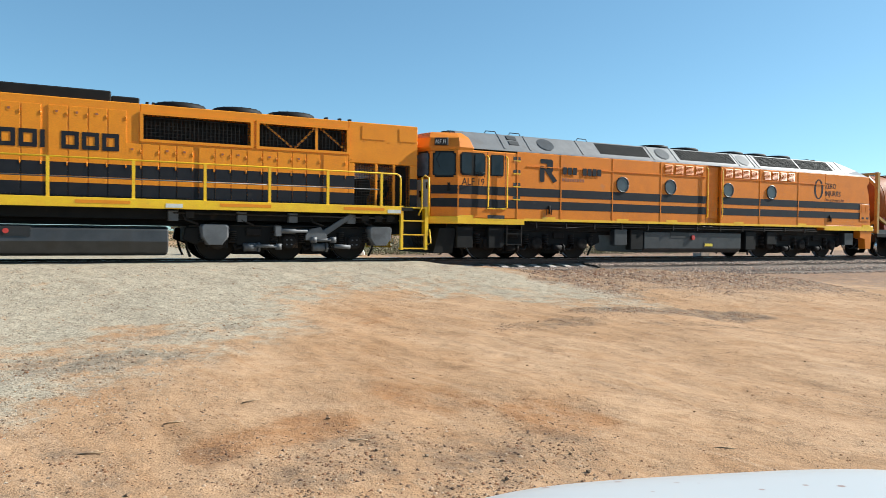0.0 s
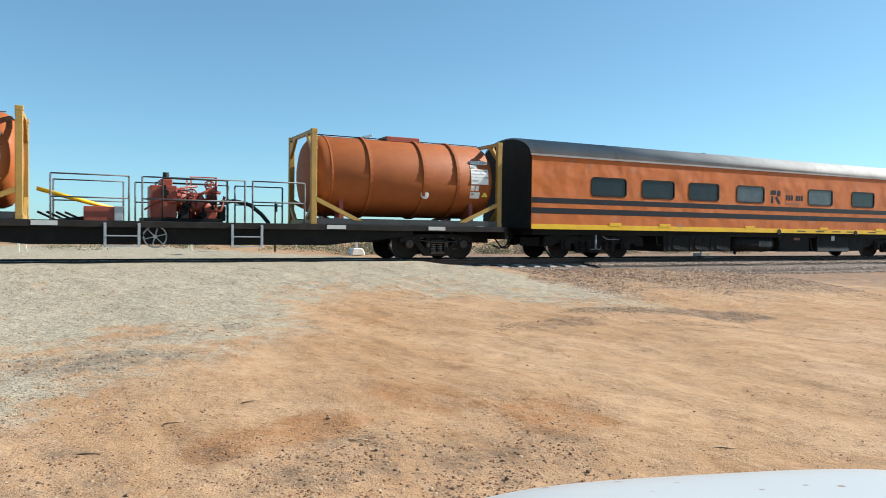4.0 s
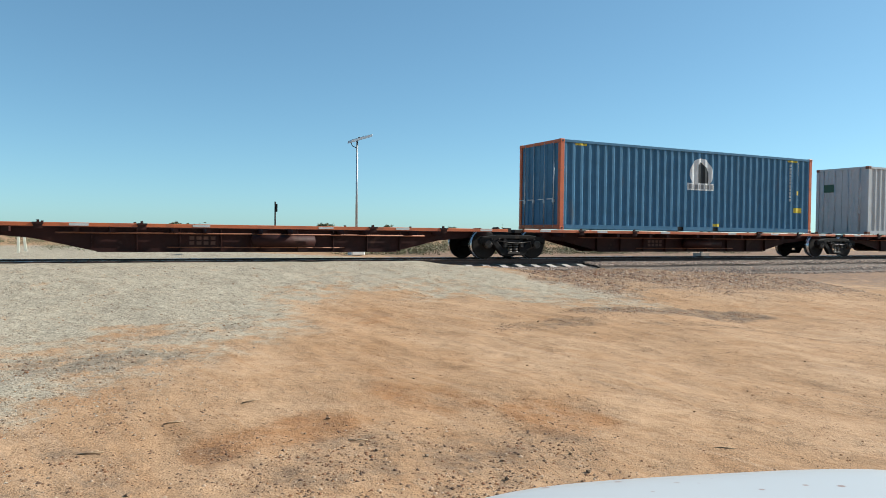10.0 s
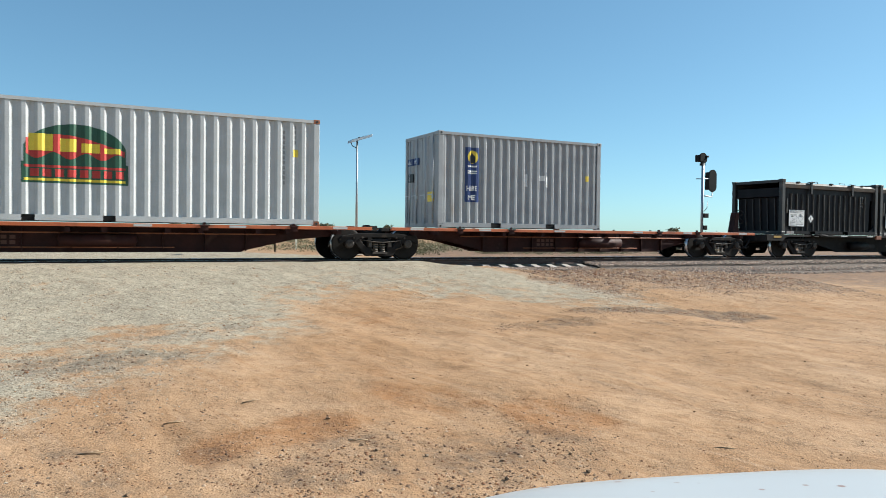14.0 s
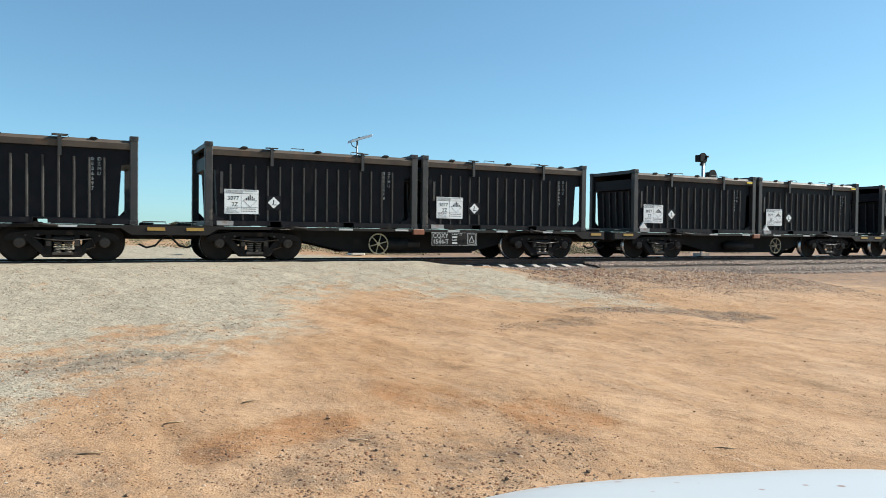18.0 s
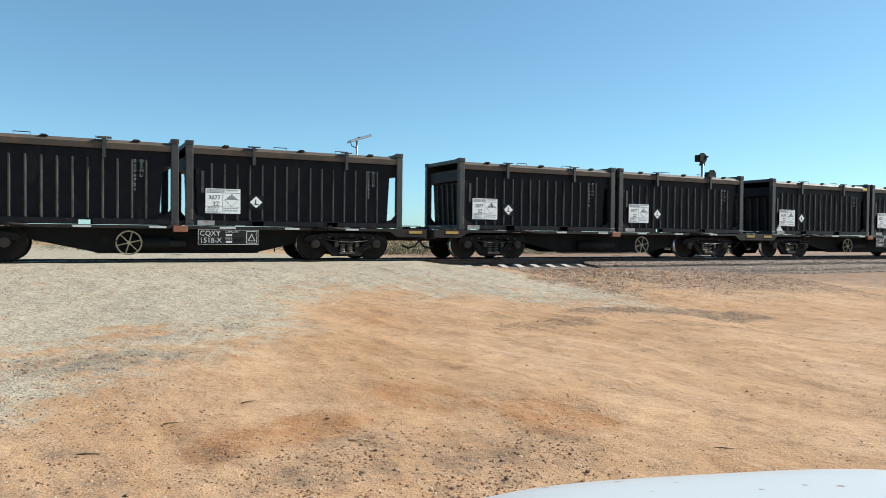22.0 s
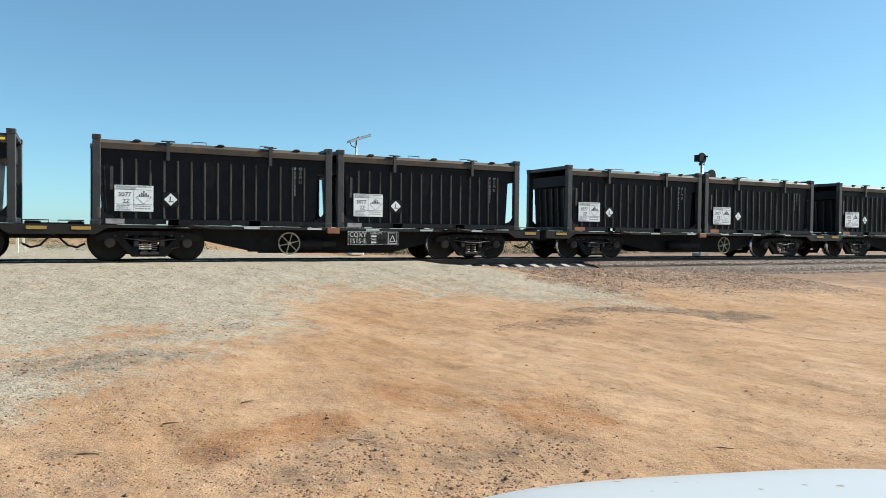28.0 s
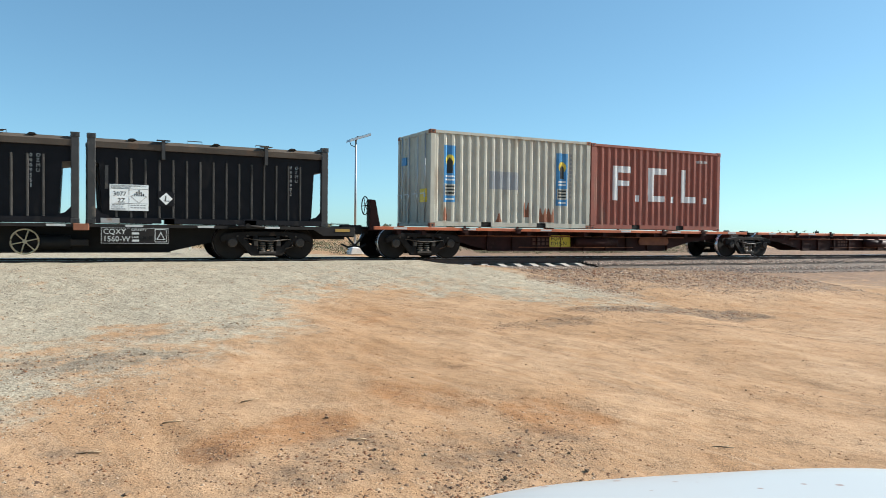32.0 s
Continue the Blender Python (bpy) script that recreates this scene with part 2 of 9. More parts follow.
m_ccream = surf("cream container paint", (0.49, 0.465, 0.385), (0.43, 0.4, 0.33), rough=0.5, grime=(0.28, 0.2, 0.13), amount=0.12, streak=0.25, spec=0.25)
m_cred = surf("faded red container paint", (0.3, 0.095, 0.065), (0.25, 0.085, 0.06), rough=0.55, grime=(0.24, 0.14, 0.1), amount=0.12, streak=0.25, spec=0.25)
m_postorange = surf("orange container post", (0.55, 0.12, 0.035), (0.48, 0.1, 0.03), rough=0.5, grime=RUST, amount=0.1)
m_logored = surf("orange red sign paint", (0.6, 0.13, 0.06), (0.5, 0.11, 0.055), rough=0.5, grime=(0.15, 0.1, 0.08), amount=0.1)
m_logogreen = surf("dark green sign paint", (0.025, 0.09, 0.05), rough=0.5)
m_logored2 = surf("red sign paint", (0.5, 0.04, 0.03), rough=0.5)
m_logoyellow = surf("yellow sign paint", (0.8, 0.6, 0.05), rough=0.5)
m_signblue = surf("blue sign paint", (0.02, 0.045, 0.16), rough=0.5)
m_skyblue = surf("light blue sign paint", (0.06, 0.25, 0.5), rough=0.5)
m_ore = surf("black ore container paint", (0.007, 0.007, 0.009), (0.012, 0.011, 0.013), rough=0.5, grime=(0.04, 0.032, 0.027), amount=0.1, streak=0.3, spec=0.15)
m_skirt = surf("dusty lid edge paint", (0.1, 0.078, 0.06), (0.065, 0.05, 0.039), scale=1.2, rough=0.6, grime=(0.15, 0.09, 0.055), amount=0.12, spec=0.2)
m_rib = surf("worn rib edge paint", (0.075, 0.068, 0.062), (0.045, 0.041, 0.037), rough=0.6, spec=0.2)
m_block = surf("worn pale steel", (0.3, 0.29, 0.28), (0.22, 0.21, 0.2), rough=0.6, grime=RUST, amount=0.06)
m_oreframe = surf("dark grey frame paint", (0.036, 0.033, 0.031), (0.025, 0.023, 0.021), rough=0.5, grime=(0.14, 0.11, 0.08), amount=0.12)
m_tanko = surf("orange brown tank paint", (0.33, 0.092, 0.022), (0.29, 0.08, 0.02), rough=0.6, grime=(0.2, 0.07, 0.03), amount=0.06, streak=0.35, spec=0.25)
m_tankframe = surf("mustard frame paint", (0.4, 0.24, 0.05), (0.34, 0.2, 0.045), rough=0.5, grime=RUST, amount=0.08)
m_pump = surf("red oxide machine paint", (0.32, 0.06, 0.03), (0.25, 0.05, 0.027), rough=0.5, grime=(0.06, 0.04, 0.03), amount=0.14)
m_castgrey = surf("dusty cast steel", (0.11, 0.112, 0.118), (0.075, 0.076, 0.08), rough=0.55, grime=(0.035, 0.03, 0.026), amount=0.12)
m_galv = surf("galvanised steel", (0.5, 0.51, 0.52), (0.4, 0.41, 0.42), rough=0.4, metal=0.6)
m_cream = surf("cream hand wheel paint", (0.5, 0.42, 0.27), rough=0.5, grime=RUST, amount=0.12)
m_rubber = surf("black rubber hose", (0.011, 0.011, 0.011), rough=0.7)
m_placard = surf("white placard", (0.8, 0.8, 0.78), (0.74, 0.73, 0.7), rough=0.4, grime=(0.5, 0.42, 0.33), amount=0.06)
m_ink = surf("black ink", (0.015, 0.015, 0.015), rough=0.5)
m_greyink = surf("grey ink", (0.3, 0.29, 0.28), rough=0.5)
m_paleink = surf("pale stencil paint", (0.6, 0.6, 0.57), rough=0.6, grime=(0.1, 0.09, 0.08), amount=0.14)
m_bluewhite = surf("pale nose paint", (0.55, 0.58, 0.62), rough=0.4)
m_lamp = surf("clear lamp lens", (0.8, 0.8, 0.78), rough=0.1, spec=0.8)


# ---- the ground ----
def sstep(a, b, v):
    t = min(1.0, max(0.0, (v - a) / (b - a)))
    return t * t * (3 - 2 * t)


def land(x, y):
    """Height of the ground without its fine relief: low in front, a gravel ramp up to the crossing, flat beyond."""
    if y > YC:
        h = 0.86 + 0.04 * sstep(30, 60, y)
        road = (1 - sstep(8.6, 10.6, x)) * (1 - sstep(YC + 1.2, YC + 5, y))
        return h + (RAIL - 0.035 - h) * road
    left, d = 1 - sstep(9.4, 12.0, x), YC - y
    up = RAIL - 0.035 - 0.5 * sstep(1.2, 8.5, d) - 0.44 * sstep(6, 18, d)
    right = (0.72 - 0.27 * sstep(12.0, 24, x)) * (1 - sstep(2.6, 12.5, d))
    return right + (up - right) * left


def blob(x, y, cx, cy, a, b, turn, edge=0.5):
    """1 inside an ellipse, falling to 0 with a ragged edge."""
    c, s = math.cos(radians(turn)), math.sin(radians(turn))
    u, v = (x - cx) * c + (y - cy) * s, -(x - cx) * s + (y - cy) * c
    d = math.hypot(u / a, v / b) + 0.35 * noise.noise((x * 1.3, y * 1.3, 3.0)) + 0.2 * noise.noise((x * 4, y * 4, 7.0))
    return 1 - sstep(1 - edge, 1 + edge * 0.4, d)


EDGE_X = (-3, -0.6, 0.7, 1.9, 2.8, 3.7, 5.3, 7.3, 8.7, 10.0, 11.0)
EDGE_Y = (6.0, 7.8, 9.0, 10.5, 11.8, 13.9, 15.2, 14.8, 12.9, 12.4, 13.0)


def zones(x, y):
    """Shares of pale gravel, dark gravel and red soil at a place."""
    edge = float(np.interp(x, EDGE_X, EDGE_Y))
    wob = 1.3 * noise.noise((x * 0.5, y * 0.5, 1.0)) + 0.8 * noise.noise((x * 1.7, y * 1.7, 2.0))
    pale = sstep(-2.6, 2.2, y - edge + wob) * (1 - sstep(10.2, 12.2, x + 0.25 * (y - 14) + wob * 0.6))
    pale = max(pale, 0.25 * sstep(11.5, 14.5, y + wob) * sstep(9, 12, x))
    pale = max(pale, 0.75 * blob(x, y, 10.2, 13.6, 1.7, 1.6, -20))
    pale *= 1 - 0.65 * blob(x, y, 0.75, 10.9, 0.75, 0.75, 0)
    pale *= 1 - 0.5 * blob(x, y, -0.6, 9.6, 1.6, 0.8, 15)
    dark = 0.6 * blob(x, y, 0.1, 9.1, 1.3, 0.55, 8) + 0.3 * blob(x, y, 1.6, 10.6, 1.1, 0.4, 20)
    dark += 0.6 * blob(x, y, 7.0, 9.9, 1.3, 0.45, 8) + 1.0 * blob(x, y, 10.4, 10.7, 2.6, 0.7, -4) + 1.0 * blob(x, y, 11.6, 11.0, 1.5, 0.45, -8) + 0.35 * blob(x, y, 10.3, 8.5, 2.2, 0.4, -34)
    dark += 0.3 * blob(x, y, 2.4, 5.0, 1.7, 0.8, 12) + 0.3 * blob(x, y, 0.7, 5.3, 1.6, 1.0, 0) + 0.3 * blob(x, y, 3.0, 4.4, 0.9, 0.8, 0) + 0.2 * blob(x, y, -0.3, 7.4, 1.6, 2.4, 0) + 0.3 * blob(x, y, 14, 15.6, 4.0, 1.2, -4)
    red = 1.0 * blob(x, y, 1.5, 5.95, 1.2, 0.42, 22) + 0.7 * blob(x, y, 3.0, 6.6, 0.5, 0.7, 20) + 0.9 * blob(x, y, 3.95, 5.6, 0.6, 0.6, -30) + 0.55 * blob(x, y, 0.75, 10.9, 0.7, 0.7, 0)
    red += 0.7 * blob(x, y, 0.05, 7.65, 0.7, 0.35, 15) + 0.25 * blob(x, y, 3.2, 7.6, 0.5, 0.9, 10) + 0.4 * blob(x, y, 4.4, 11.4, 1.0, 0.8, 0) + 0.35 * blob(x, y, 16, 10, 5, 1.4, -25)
    spilt = sstep(10.5, 12.5, x + wob) * sstep(11.5, 16.0, y + wob)
    return min(1, pale), min(1, dark), min(1, red), spilt


def relief(x, y):
    """Fine relief: lumps, tyre scuffs and ruts."""
    near = 1 - sstep(25, 45, math.hypot(x, y))
    q = x * 0.2 - y * 0.98                     # along the wheel marks
    r = x * 0.98 + y * 0.2
    h = 0.05 * noise.noise((x * 0.35, y * 0.35, 0)) + 0.03 * noise.noise((x * 1.1, y * 1.1, 4))
    h += 0.022 * noise.noise((r * 1.5, q * 0.16, 9)) * sstep(2, 4, x) + 0.008 * noise.noise((r * 6, q * 0.35, 5)) * sstep(2, 4, x)
    h += 0.012 * noise.noise((x * 4, y * 4, 6)) + 0.008 * noise.noise((x * 11, y * 11, 8))
    return h * near


def axis_steps(pieces):
    out = []
    for a, b, step in pieces:
        n = max(1, round((b - a) / step))
        out += [a + (b - a) * i / n for i in range(n)]
    return out + [pieces[-1][1]]


gx = axis_steps([(-3500, -300, 400), (-300, -40, 30), (-40, -8, 4), (-8, -2.5, 0.5), (-2.5, 12, 0.075), (12, 24, 0.16), (24, 48, 0.5), (48, 120, 4), (120, 400, 30), (400, 3500, 400)])
gy = axis_steps([(-2000, -100, 300), (-100, -4, 8), (-4, 3, 0.6), (3, 11, 0.065), (11, 19.3, 0.12), (19.3, 22.2, 0.1), (22.2, 40, 0.7), (40, 120, 6), (120, 500, 40), (500, 3500, 400)])
verts, vals = [], []
for y in gy:
    for x in gx:
        h = land(x, y)
        d = abs(y - YC)
        near = -8 <= x <= 48 and 2.5 <= y <= 40
        if near:
            h += relief(x, y) * (1 if d > 2.5 else 0.3)
        if d < 2.6:                             # under the ballast, and the flangeways of the crossing
            h -= 0.35 * sstep(9.0, 11.0, x) * (1 - sstep(2.2, 2.6, d))
            if x < 11 and 0.55 < d < 0.86:
                h -= 0.16
        verts.append((x, y, h))
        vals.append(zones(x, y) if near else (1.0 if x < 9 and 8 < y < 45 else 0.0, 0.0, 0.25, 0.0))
nx = len(gx)
faces = [(j * nx + i, j * nx + i + 1, (j + 1) * nx + i + 1, (j + 1) * nx + i) for j in range(len(gy) - 1) for i in range(nx - 1)]
me = bpy.data.meshes.new("ground")
me.from_pydata(verts, [], faces)
for k, nm in enumerate(("pale_gravel", "dark_gravel", "red_soil", "spilt_ballast")):
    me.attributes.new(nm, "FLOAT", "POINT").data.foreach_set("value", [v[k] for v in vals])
me.polygons.foreach_set("use_smooth", [True] * len(me.polygons))


def soil():
    m = bpy.data.materials.new("sandy soil with gravel")
    m.use_nodes = True
    nt = m.node_tree
    N, L = nt.nodes, nt.links
    b = N["Principled BSDF"]
    geo = N.new("ShaderNodeNewGeometry")

    def cloud(sc, detail=5.0, rot=0.0, stretch=(1, 1, 1), rough=0.55):
        turned, mp = N.new("ShaderNodeMapping"), N.new("ShaderNodeMapping")
        turned.inputs["Rotation"].default_value = (0, 0, rot)
        mp.inputs["Scale"].default_value = stretch
        L.new(geo.outputs["Position"], turned.inputs[0])
        L.new(turned.outputs[0], mp.inputs[0])
        n = N.new("ShaderNodeTexNoise")
        n.inputs["Scale"].default_value, n.inputs["Detail"].default_value, n.inputs["Roughness"].default_value = sc, detail, rough
        L.new(mp.outputs[0], n.inputs["Vector"])
        return n.outputs["Fac"]

    def ramp(src, lo, hi, a=0.0, z=1.0):
        r = N.new("ShaderNodeMapRange")
        for i, v in ((1, lo), (2, hi), (3, a), (4, z)):
            r.inputs[i].default_value = v
        L.new(src, r.inputs[0])
        return r.outputs[0]

    def mul(a, c):
        r = N.new("ShaderNodeMath")
        r.operation = "MULTIPLY"
        L.new(a, r.inputs[0])
        if isinstance(c, float):
            r.inputs[1].default_value = c
        else:
            L.new(c, r.inputs[1])
        return r.outputs[0]

    def mix(fac, a, c):
        x = N.new("ShaderNodeMix")
        x.data_type = "RGBA"
        L.new(fac, x.inputs[0])
        for s, v in ((x.inputs[6], a), (x.inputs[7], c)):
            if isinstance(v, tuple):
                s.default_value = (*v, 1)
            else:
                L.new(v, s)
        return x.outputs[2]

    def attr(nm):
        a = N.new("ShaderNodeAttribute")
        a.attribute_name = nm
        return a.outputs["Fac"]

    def add(a, c):
        r = N.new("ShaderNodeMath")
        L.new(a, r.inputs[0])
        L.new(c, r.inputs[1])
        return r.outputs[0]

    def cells(sc, rnd=1.0):
        v = N.new("ShaderNodeTexVoronoi")
        v.inputs["Scale"].default_value, v.inputs["Randomness"].default_value = sc, rnd
        L.new(geo.outputs["Position"], v.inputs["Vector"])
        q = N.new("ShaderNodeSeparateColor")
        L.new(v.outputs["Color"], q.inputs[0])
        return v.outputs["Distance"], q.outputs

    d1, s1 = cells(48.0)
    d2, s2 = cells(120.0)
    fine = cloud(90.0, 4.0, rough=0.7)
    ragged = add(ramp(cloud(2.6, 9.0, rough=0.72), 0.3, 0.7, -0.75, 0.75), ramp(fine, 0.3, 0.7, -0.3, 0.3))       # breaks up every border
    c = mix(ramp(cloud(0.45), 0.35, 0.65), SAND_A, SAND_B)
    c = mix(mul(ramp(cloud(1.1, 7.0, 1.36, (0.16, 1.6, 1)), 0.5, 0.72), 0.2), c, SAND_C)
    c = mix(mul(ramp(cloud(7.0, 5.0, 1.4, (0.05, 1.4, 1), 0.6), 0.53, 0.64), 0.32), c, SAND_C)
    c = mix(mul(ramp(cloud(6.0, 5.0, 1.3, (0.045, 1.4, 1), 0.6), 0.55, 0.68), 0.5), c, SAND_D)
    c = mix(mul(ramp(cloud(1.6, 9.0, rough=0.72), 0.52, 0.68), 0.5), c, SAND_C)
    c = mix(mul(ramp(cloud(14.0, 5.0, rough=0.7), 0.56, 0.7), 0.22), c, SAND_C)
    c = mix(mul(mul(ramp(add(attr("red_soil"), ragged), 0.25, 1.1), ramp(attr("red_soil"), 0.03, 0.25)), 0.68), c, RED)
    grit = mix(s1[0], PALE_A, PALE_B)
    c = mix(mul(mul(ramp(add(attr("pale_gravel"), ragged), 0.1, 0.75), ramp(attr("pale_gravel"), 0.03, 0.25)), 0.92), c, grit)
    c = mix(mul(mul(ramp(add(attr("spilt_ballast"), ragged), 0.2, 1.0), ramp(attr("spilt_ballast"), 0.03, 0.25)), 0.85), c, mix(s1[1], PINK_A, PINK_B))
    grit2 = mix(s2[1], DARK_A, DARK_B)
    c = mix(mul(mul(ramp(add(attr("dark_gravel"), ragged), 0.3, 1.2), ramp(attr("dark_gravel"), 0.03, 0.25)), 0.85), c, grit2)
    spk = mul(ramp(s2[2], 0.8, 0.84), ramp(cloud(2.5, 6.0, rough=0.7), 0.46, 0.6))
    c = mix(mul(spk, 0.7), c, SPECK)
    d3, s3 = cells(30.0)
    for dd, ss, rad, lo in ((d3, s3, 0.2, 0.42), (d1, s1, 0.26, 0.4), (d2, s2, 0.32, 0.36)):
        spot = mul(ramp(dd, rad, rad + 0.1, 1.0, 0.0), ramp(ss[1], 0.3, 0.5))
        c = mix(mul(mul(spot, ramp(cloud(2.0, 8.0, rough=0.75), lo + 0.05, lo + 0.2)), 0.7), c, SPECK)
    light = mul(mul(ramp(d1, 0.2, 0.3, 1.0, 0.0), ramp(s1[2], 0.75, 0.85)), ramp(cloud(2.4, 7.0, rough=0.7), 0.46, 0.62))
    c = mix(mul(light, 0.6), c, PALE_A)
    g = N.new("ShaderNodeVectorMath")
    g.operation = "SCALE"
    L.new(c, g.inputs[0])
    L.new(mul(ramp(fine, 0.3, 0.7, 0.84, 1.14), ramp(s2[0], 0, 1, 0.88, 1.1)), g.inputs["Scale"])
    L.new(g.outputs[0], b.inputs["Base Color"])
    b.inputs["Roughness"].default_value = 0.95
    b.inputs["Specular IOR Level"].default_value = 0.1
    prev = None
    for src, strength, size in ((cloud(5.0, 6.0, rough=0.6), 1.0, 0.03), (cloud(60.0, 4.0, rough=0.6), 0.6, 0.005), (ramp(d1, 0.0, 0.6, 1.0, 0.0), 0.4, 0.005), (ramp(d2, 0.0, 0.6, 1.0, 0.0), 0.35, 0.002)):
        bp = N.new("ShaderNodeBump")
        bp.inputs["Strength"].default_value, bp.inputs["Distance"].default_value = strength, size
        L.new(src, bp.inputs["Height"])
        if prev:
            L.new(prev, bp.inputs["Normal"])
        prev = bp.outputs[0]
    L.new(prev, b.inputs["Normal"])
    return m


SAND_A, SAND_B, SAND_C, SAND_D = (0.43, 0.275, 0.162), (0.35, 0.208, 0.112), (0.285, 0.142, 0.06), (0.42, 0.285, 0.185)
RED, PALE_A, PALE_B = (0.27, 0.115, 0.04), (0.47, 0.418, 0.318), (0.215, 0.182, 0.132)
PINK_A, PINK_B = (0.27, 0.172, 0.122), (0.13, 0.085, 0.064)
DARK_A, DARK_B, SPECK = (0.07, 0.052, 0.038), (0.2, 0.15, 0.11), (0.07, 0.04, 0.025)
m_soil = soil()
me.materials.append(m_soil)
tagged(new("ground", me), "sandy orange ground with pale gravel and wheel marks", "ground", kind="structure")


def pebble_mat(name, cols):
    m = bpy.data.materials.new(name)
    m.use_nodes = True
    N, L = m.node_tree.nodes, m.node_tree.links
    g = N.new("ShaderNodeNewGeometry")
    r = N.new("ShaderNodeValToRGB")
    r.color_ramp.interpolation = "CONSTANT"
    e = r.color_ramp.elements
    while len(e) < len(cols):
        e.new(0.5)
    for i, c in enumerate(cols):
        e[i].position, e[i].color = i / len(cols), (*c, 1)
    L.new(g.outputs["Random Per Island"], r.inputs[0])
    b = N["Principled BSDF"]
    L.new(r.outputs[0], b.inputs["Base Color"])
    b.inputs["Roughness"].default_value = 0.9
    return m


rng = np.random.default_rng(5)
LUMP_V = np.array([(math.cos(1.2566 * k), math.sin(1.2566 * k), -0.35) for k in range(5)] + [(0.2, 0.1, 0.8), (-0.35, -0.25, 0.65)], float)
LUMP_F = np.array([(0, 1, 5), (1, 2, 5), (2, 3, 6), (3, 4, 6), (4, 0, 5), (5, 2, 6), (6, 4, 5)])


def pebbles(name, places, sizes, mat, label, flat=0.65, category="gravel"):
    """Loose stones as one mesh, each a small uneven lump sunk a little into its bed."""
    n = len(places)
    p, s = np.array(places), np.array(sizes)
    a = rng.uniform(0, 2 * np.pi, n)
    v = np.repeat(LUMP_V[None], n, 0) * rng.uniform(0.65, 1.25, (n, len(LUMP_V), 1))
    v *= np.stack([s * rng.uniform(0.7, 1.3, n), s * rng.uniform(0.7, 1.2, n), s * flat * rng.uniform(0.7, 1.2, n)], 1)[:, None, :]
    c, d = np.cos(a)[:, None], np.sin(a)[:, None]
    v = np.stack([v[..., 0] * c - v[..., 1] * d, v[..., 0] * d + v[..., 1] * c, v[..., 2]], -1) + p[:, None, :]
    f = (LUMP_F[None] + (np.arange(n) * len(LUMP_V))[:, None, None]).reshape(-1, 3)
    mesh = bpy.data.meshes.new(name)
    mesh.vertices.add(v.shape[0] * v.shape[1])
    mesh.vertices.foreach_set("co", v.reshape(-1))
    mesh.loops.add(f.size)
    mesh.loops.foreach_set("vertex_index", f.reshape(-1))
    mesh.polygons.add(len(f))
    mesh.polygons.foreach_set("loop_start", np.arange(len(f)) * 3)
    mesh.update(calc_edges=True)
    mesh.materials.append(mat)
    return tagged(new(name, mesh), label, category, kind="stuff")


m_peb_pale = pebble_mat("pale gravel stones", [(0.324, 0.288, 0.223), (0.216, 0.184, 0.14), (0.259, 0.216, 0.166), (0.108, 0.0792, 0.0576), (0.238, 0.173, 0.115)])
m_peb_clod = pebble_mat("clods of sandy soil", [(0.24, 0.112, 0.044), (0.18, 0.074, 0.027), (0.31, 0.175, 0.082), (0.13, 0.06, 0.026), (0.24, 0.15, 0.085)])
m_peb_dark = pebble_mat("mixed dark stones", [(0.15, 0.076, 0.036), (0.25, 0.145, 0.074), (0.09, 0.048, 0.027), (0.36, 0.25, 0.16), (0.2, 0.092, 0.042), (0.12, 0.068, 0.038)])
m_peb_ballast = pebble_mat("railway ballast stones", [(0.19, 0.135, 0.105), (0.1, 0.072, 0.057), (0.27, 0.195, 0.15), (0.17, 0.095, 0.062), (0.36, 0.28, 0.22), (0.065, 0.048, 0.039)])
GXA, GYA = np.array(gx), np.array(gy)
GRID_H = np.array([p[2] for p in verts]).reshape(len(gy), nx)
GRID_Z = np.array(vals).reshape(len(gy), nx, 4)


def lookup(grid, x, y):
    """Values on the ground's grid at many places."""
    i, j = np.clip(np.searchsorted(GXA, x) - 1, 0, nx - 2), np.clip(np.searchsorted(GYA, y) - 1, 0, len(gy) - 2)
    u, v = (x - GXA[i]) / (GXA[i + 1] - GXA[i]), (y - GYA[j]) / (GYA[j + 1] - GYA[j])
    if grid.ndim == 3:
        u, v = u[:, None], v[:, None]
    return (grid[j, i] * (1 - u) + grid[j, i + 1] * u) * (1 - v) + (grid[j + 1, i] * (1 - u) + grid[j + 1, i + 1] * u) * v


# how thickly stones lie, in clusters of a hand's width and of a pace
CLU = np.array([[noise.noise((i * 0.22, k * 0.22, 1.0)) + 0.7 * noise.noise((i * 0.07, k * 0.07, 5.0)) for i in range(360)] for k in range(280)])
NST = 820000
sx_a = -2.6 + 23 * rng.uniform(0, 1, NST)
sy_a = 3.2 + 15.2 * rng.uniform(0, 1, NST) ** 1.5
zo, sh = lookup(GRID_Z, sx_a, sy_a), lookup(GRID_H, sx_a, sy_a)
clump = CLU[np.clip(((sy_a - 3) * 17).astype(int), 0, 279), np.clip(((sx_a + 3) * 15).astype(int), 0, 359)]
u1, u2, u3 = rng.uniform(0, 1, NST), rng.uniform(0, 1, NST), rng.uniform(0, 1, NST)
pile = np.clip(0.3 + 1.9 * clump, 0.03, 2.0)
edge_zone = 4 * zo[:, 0] * (1 - zo[:, 0])
spill = zo[:, 3]
d_pale, d_dark = 0.6 * zo[:, 0] + 0.12 * edge_zone + 2.0 * zo[:, 1] * (sx_a < 3) * (sy_a > 7), 1.6 * zo[:, 1] * (0.4 + pile) * np.where(sx_a > 9, 0.45, 1.0) + 1.9 * spill
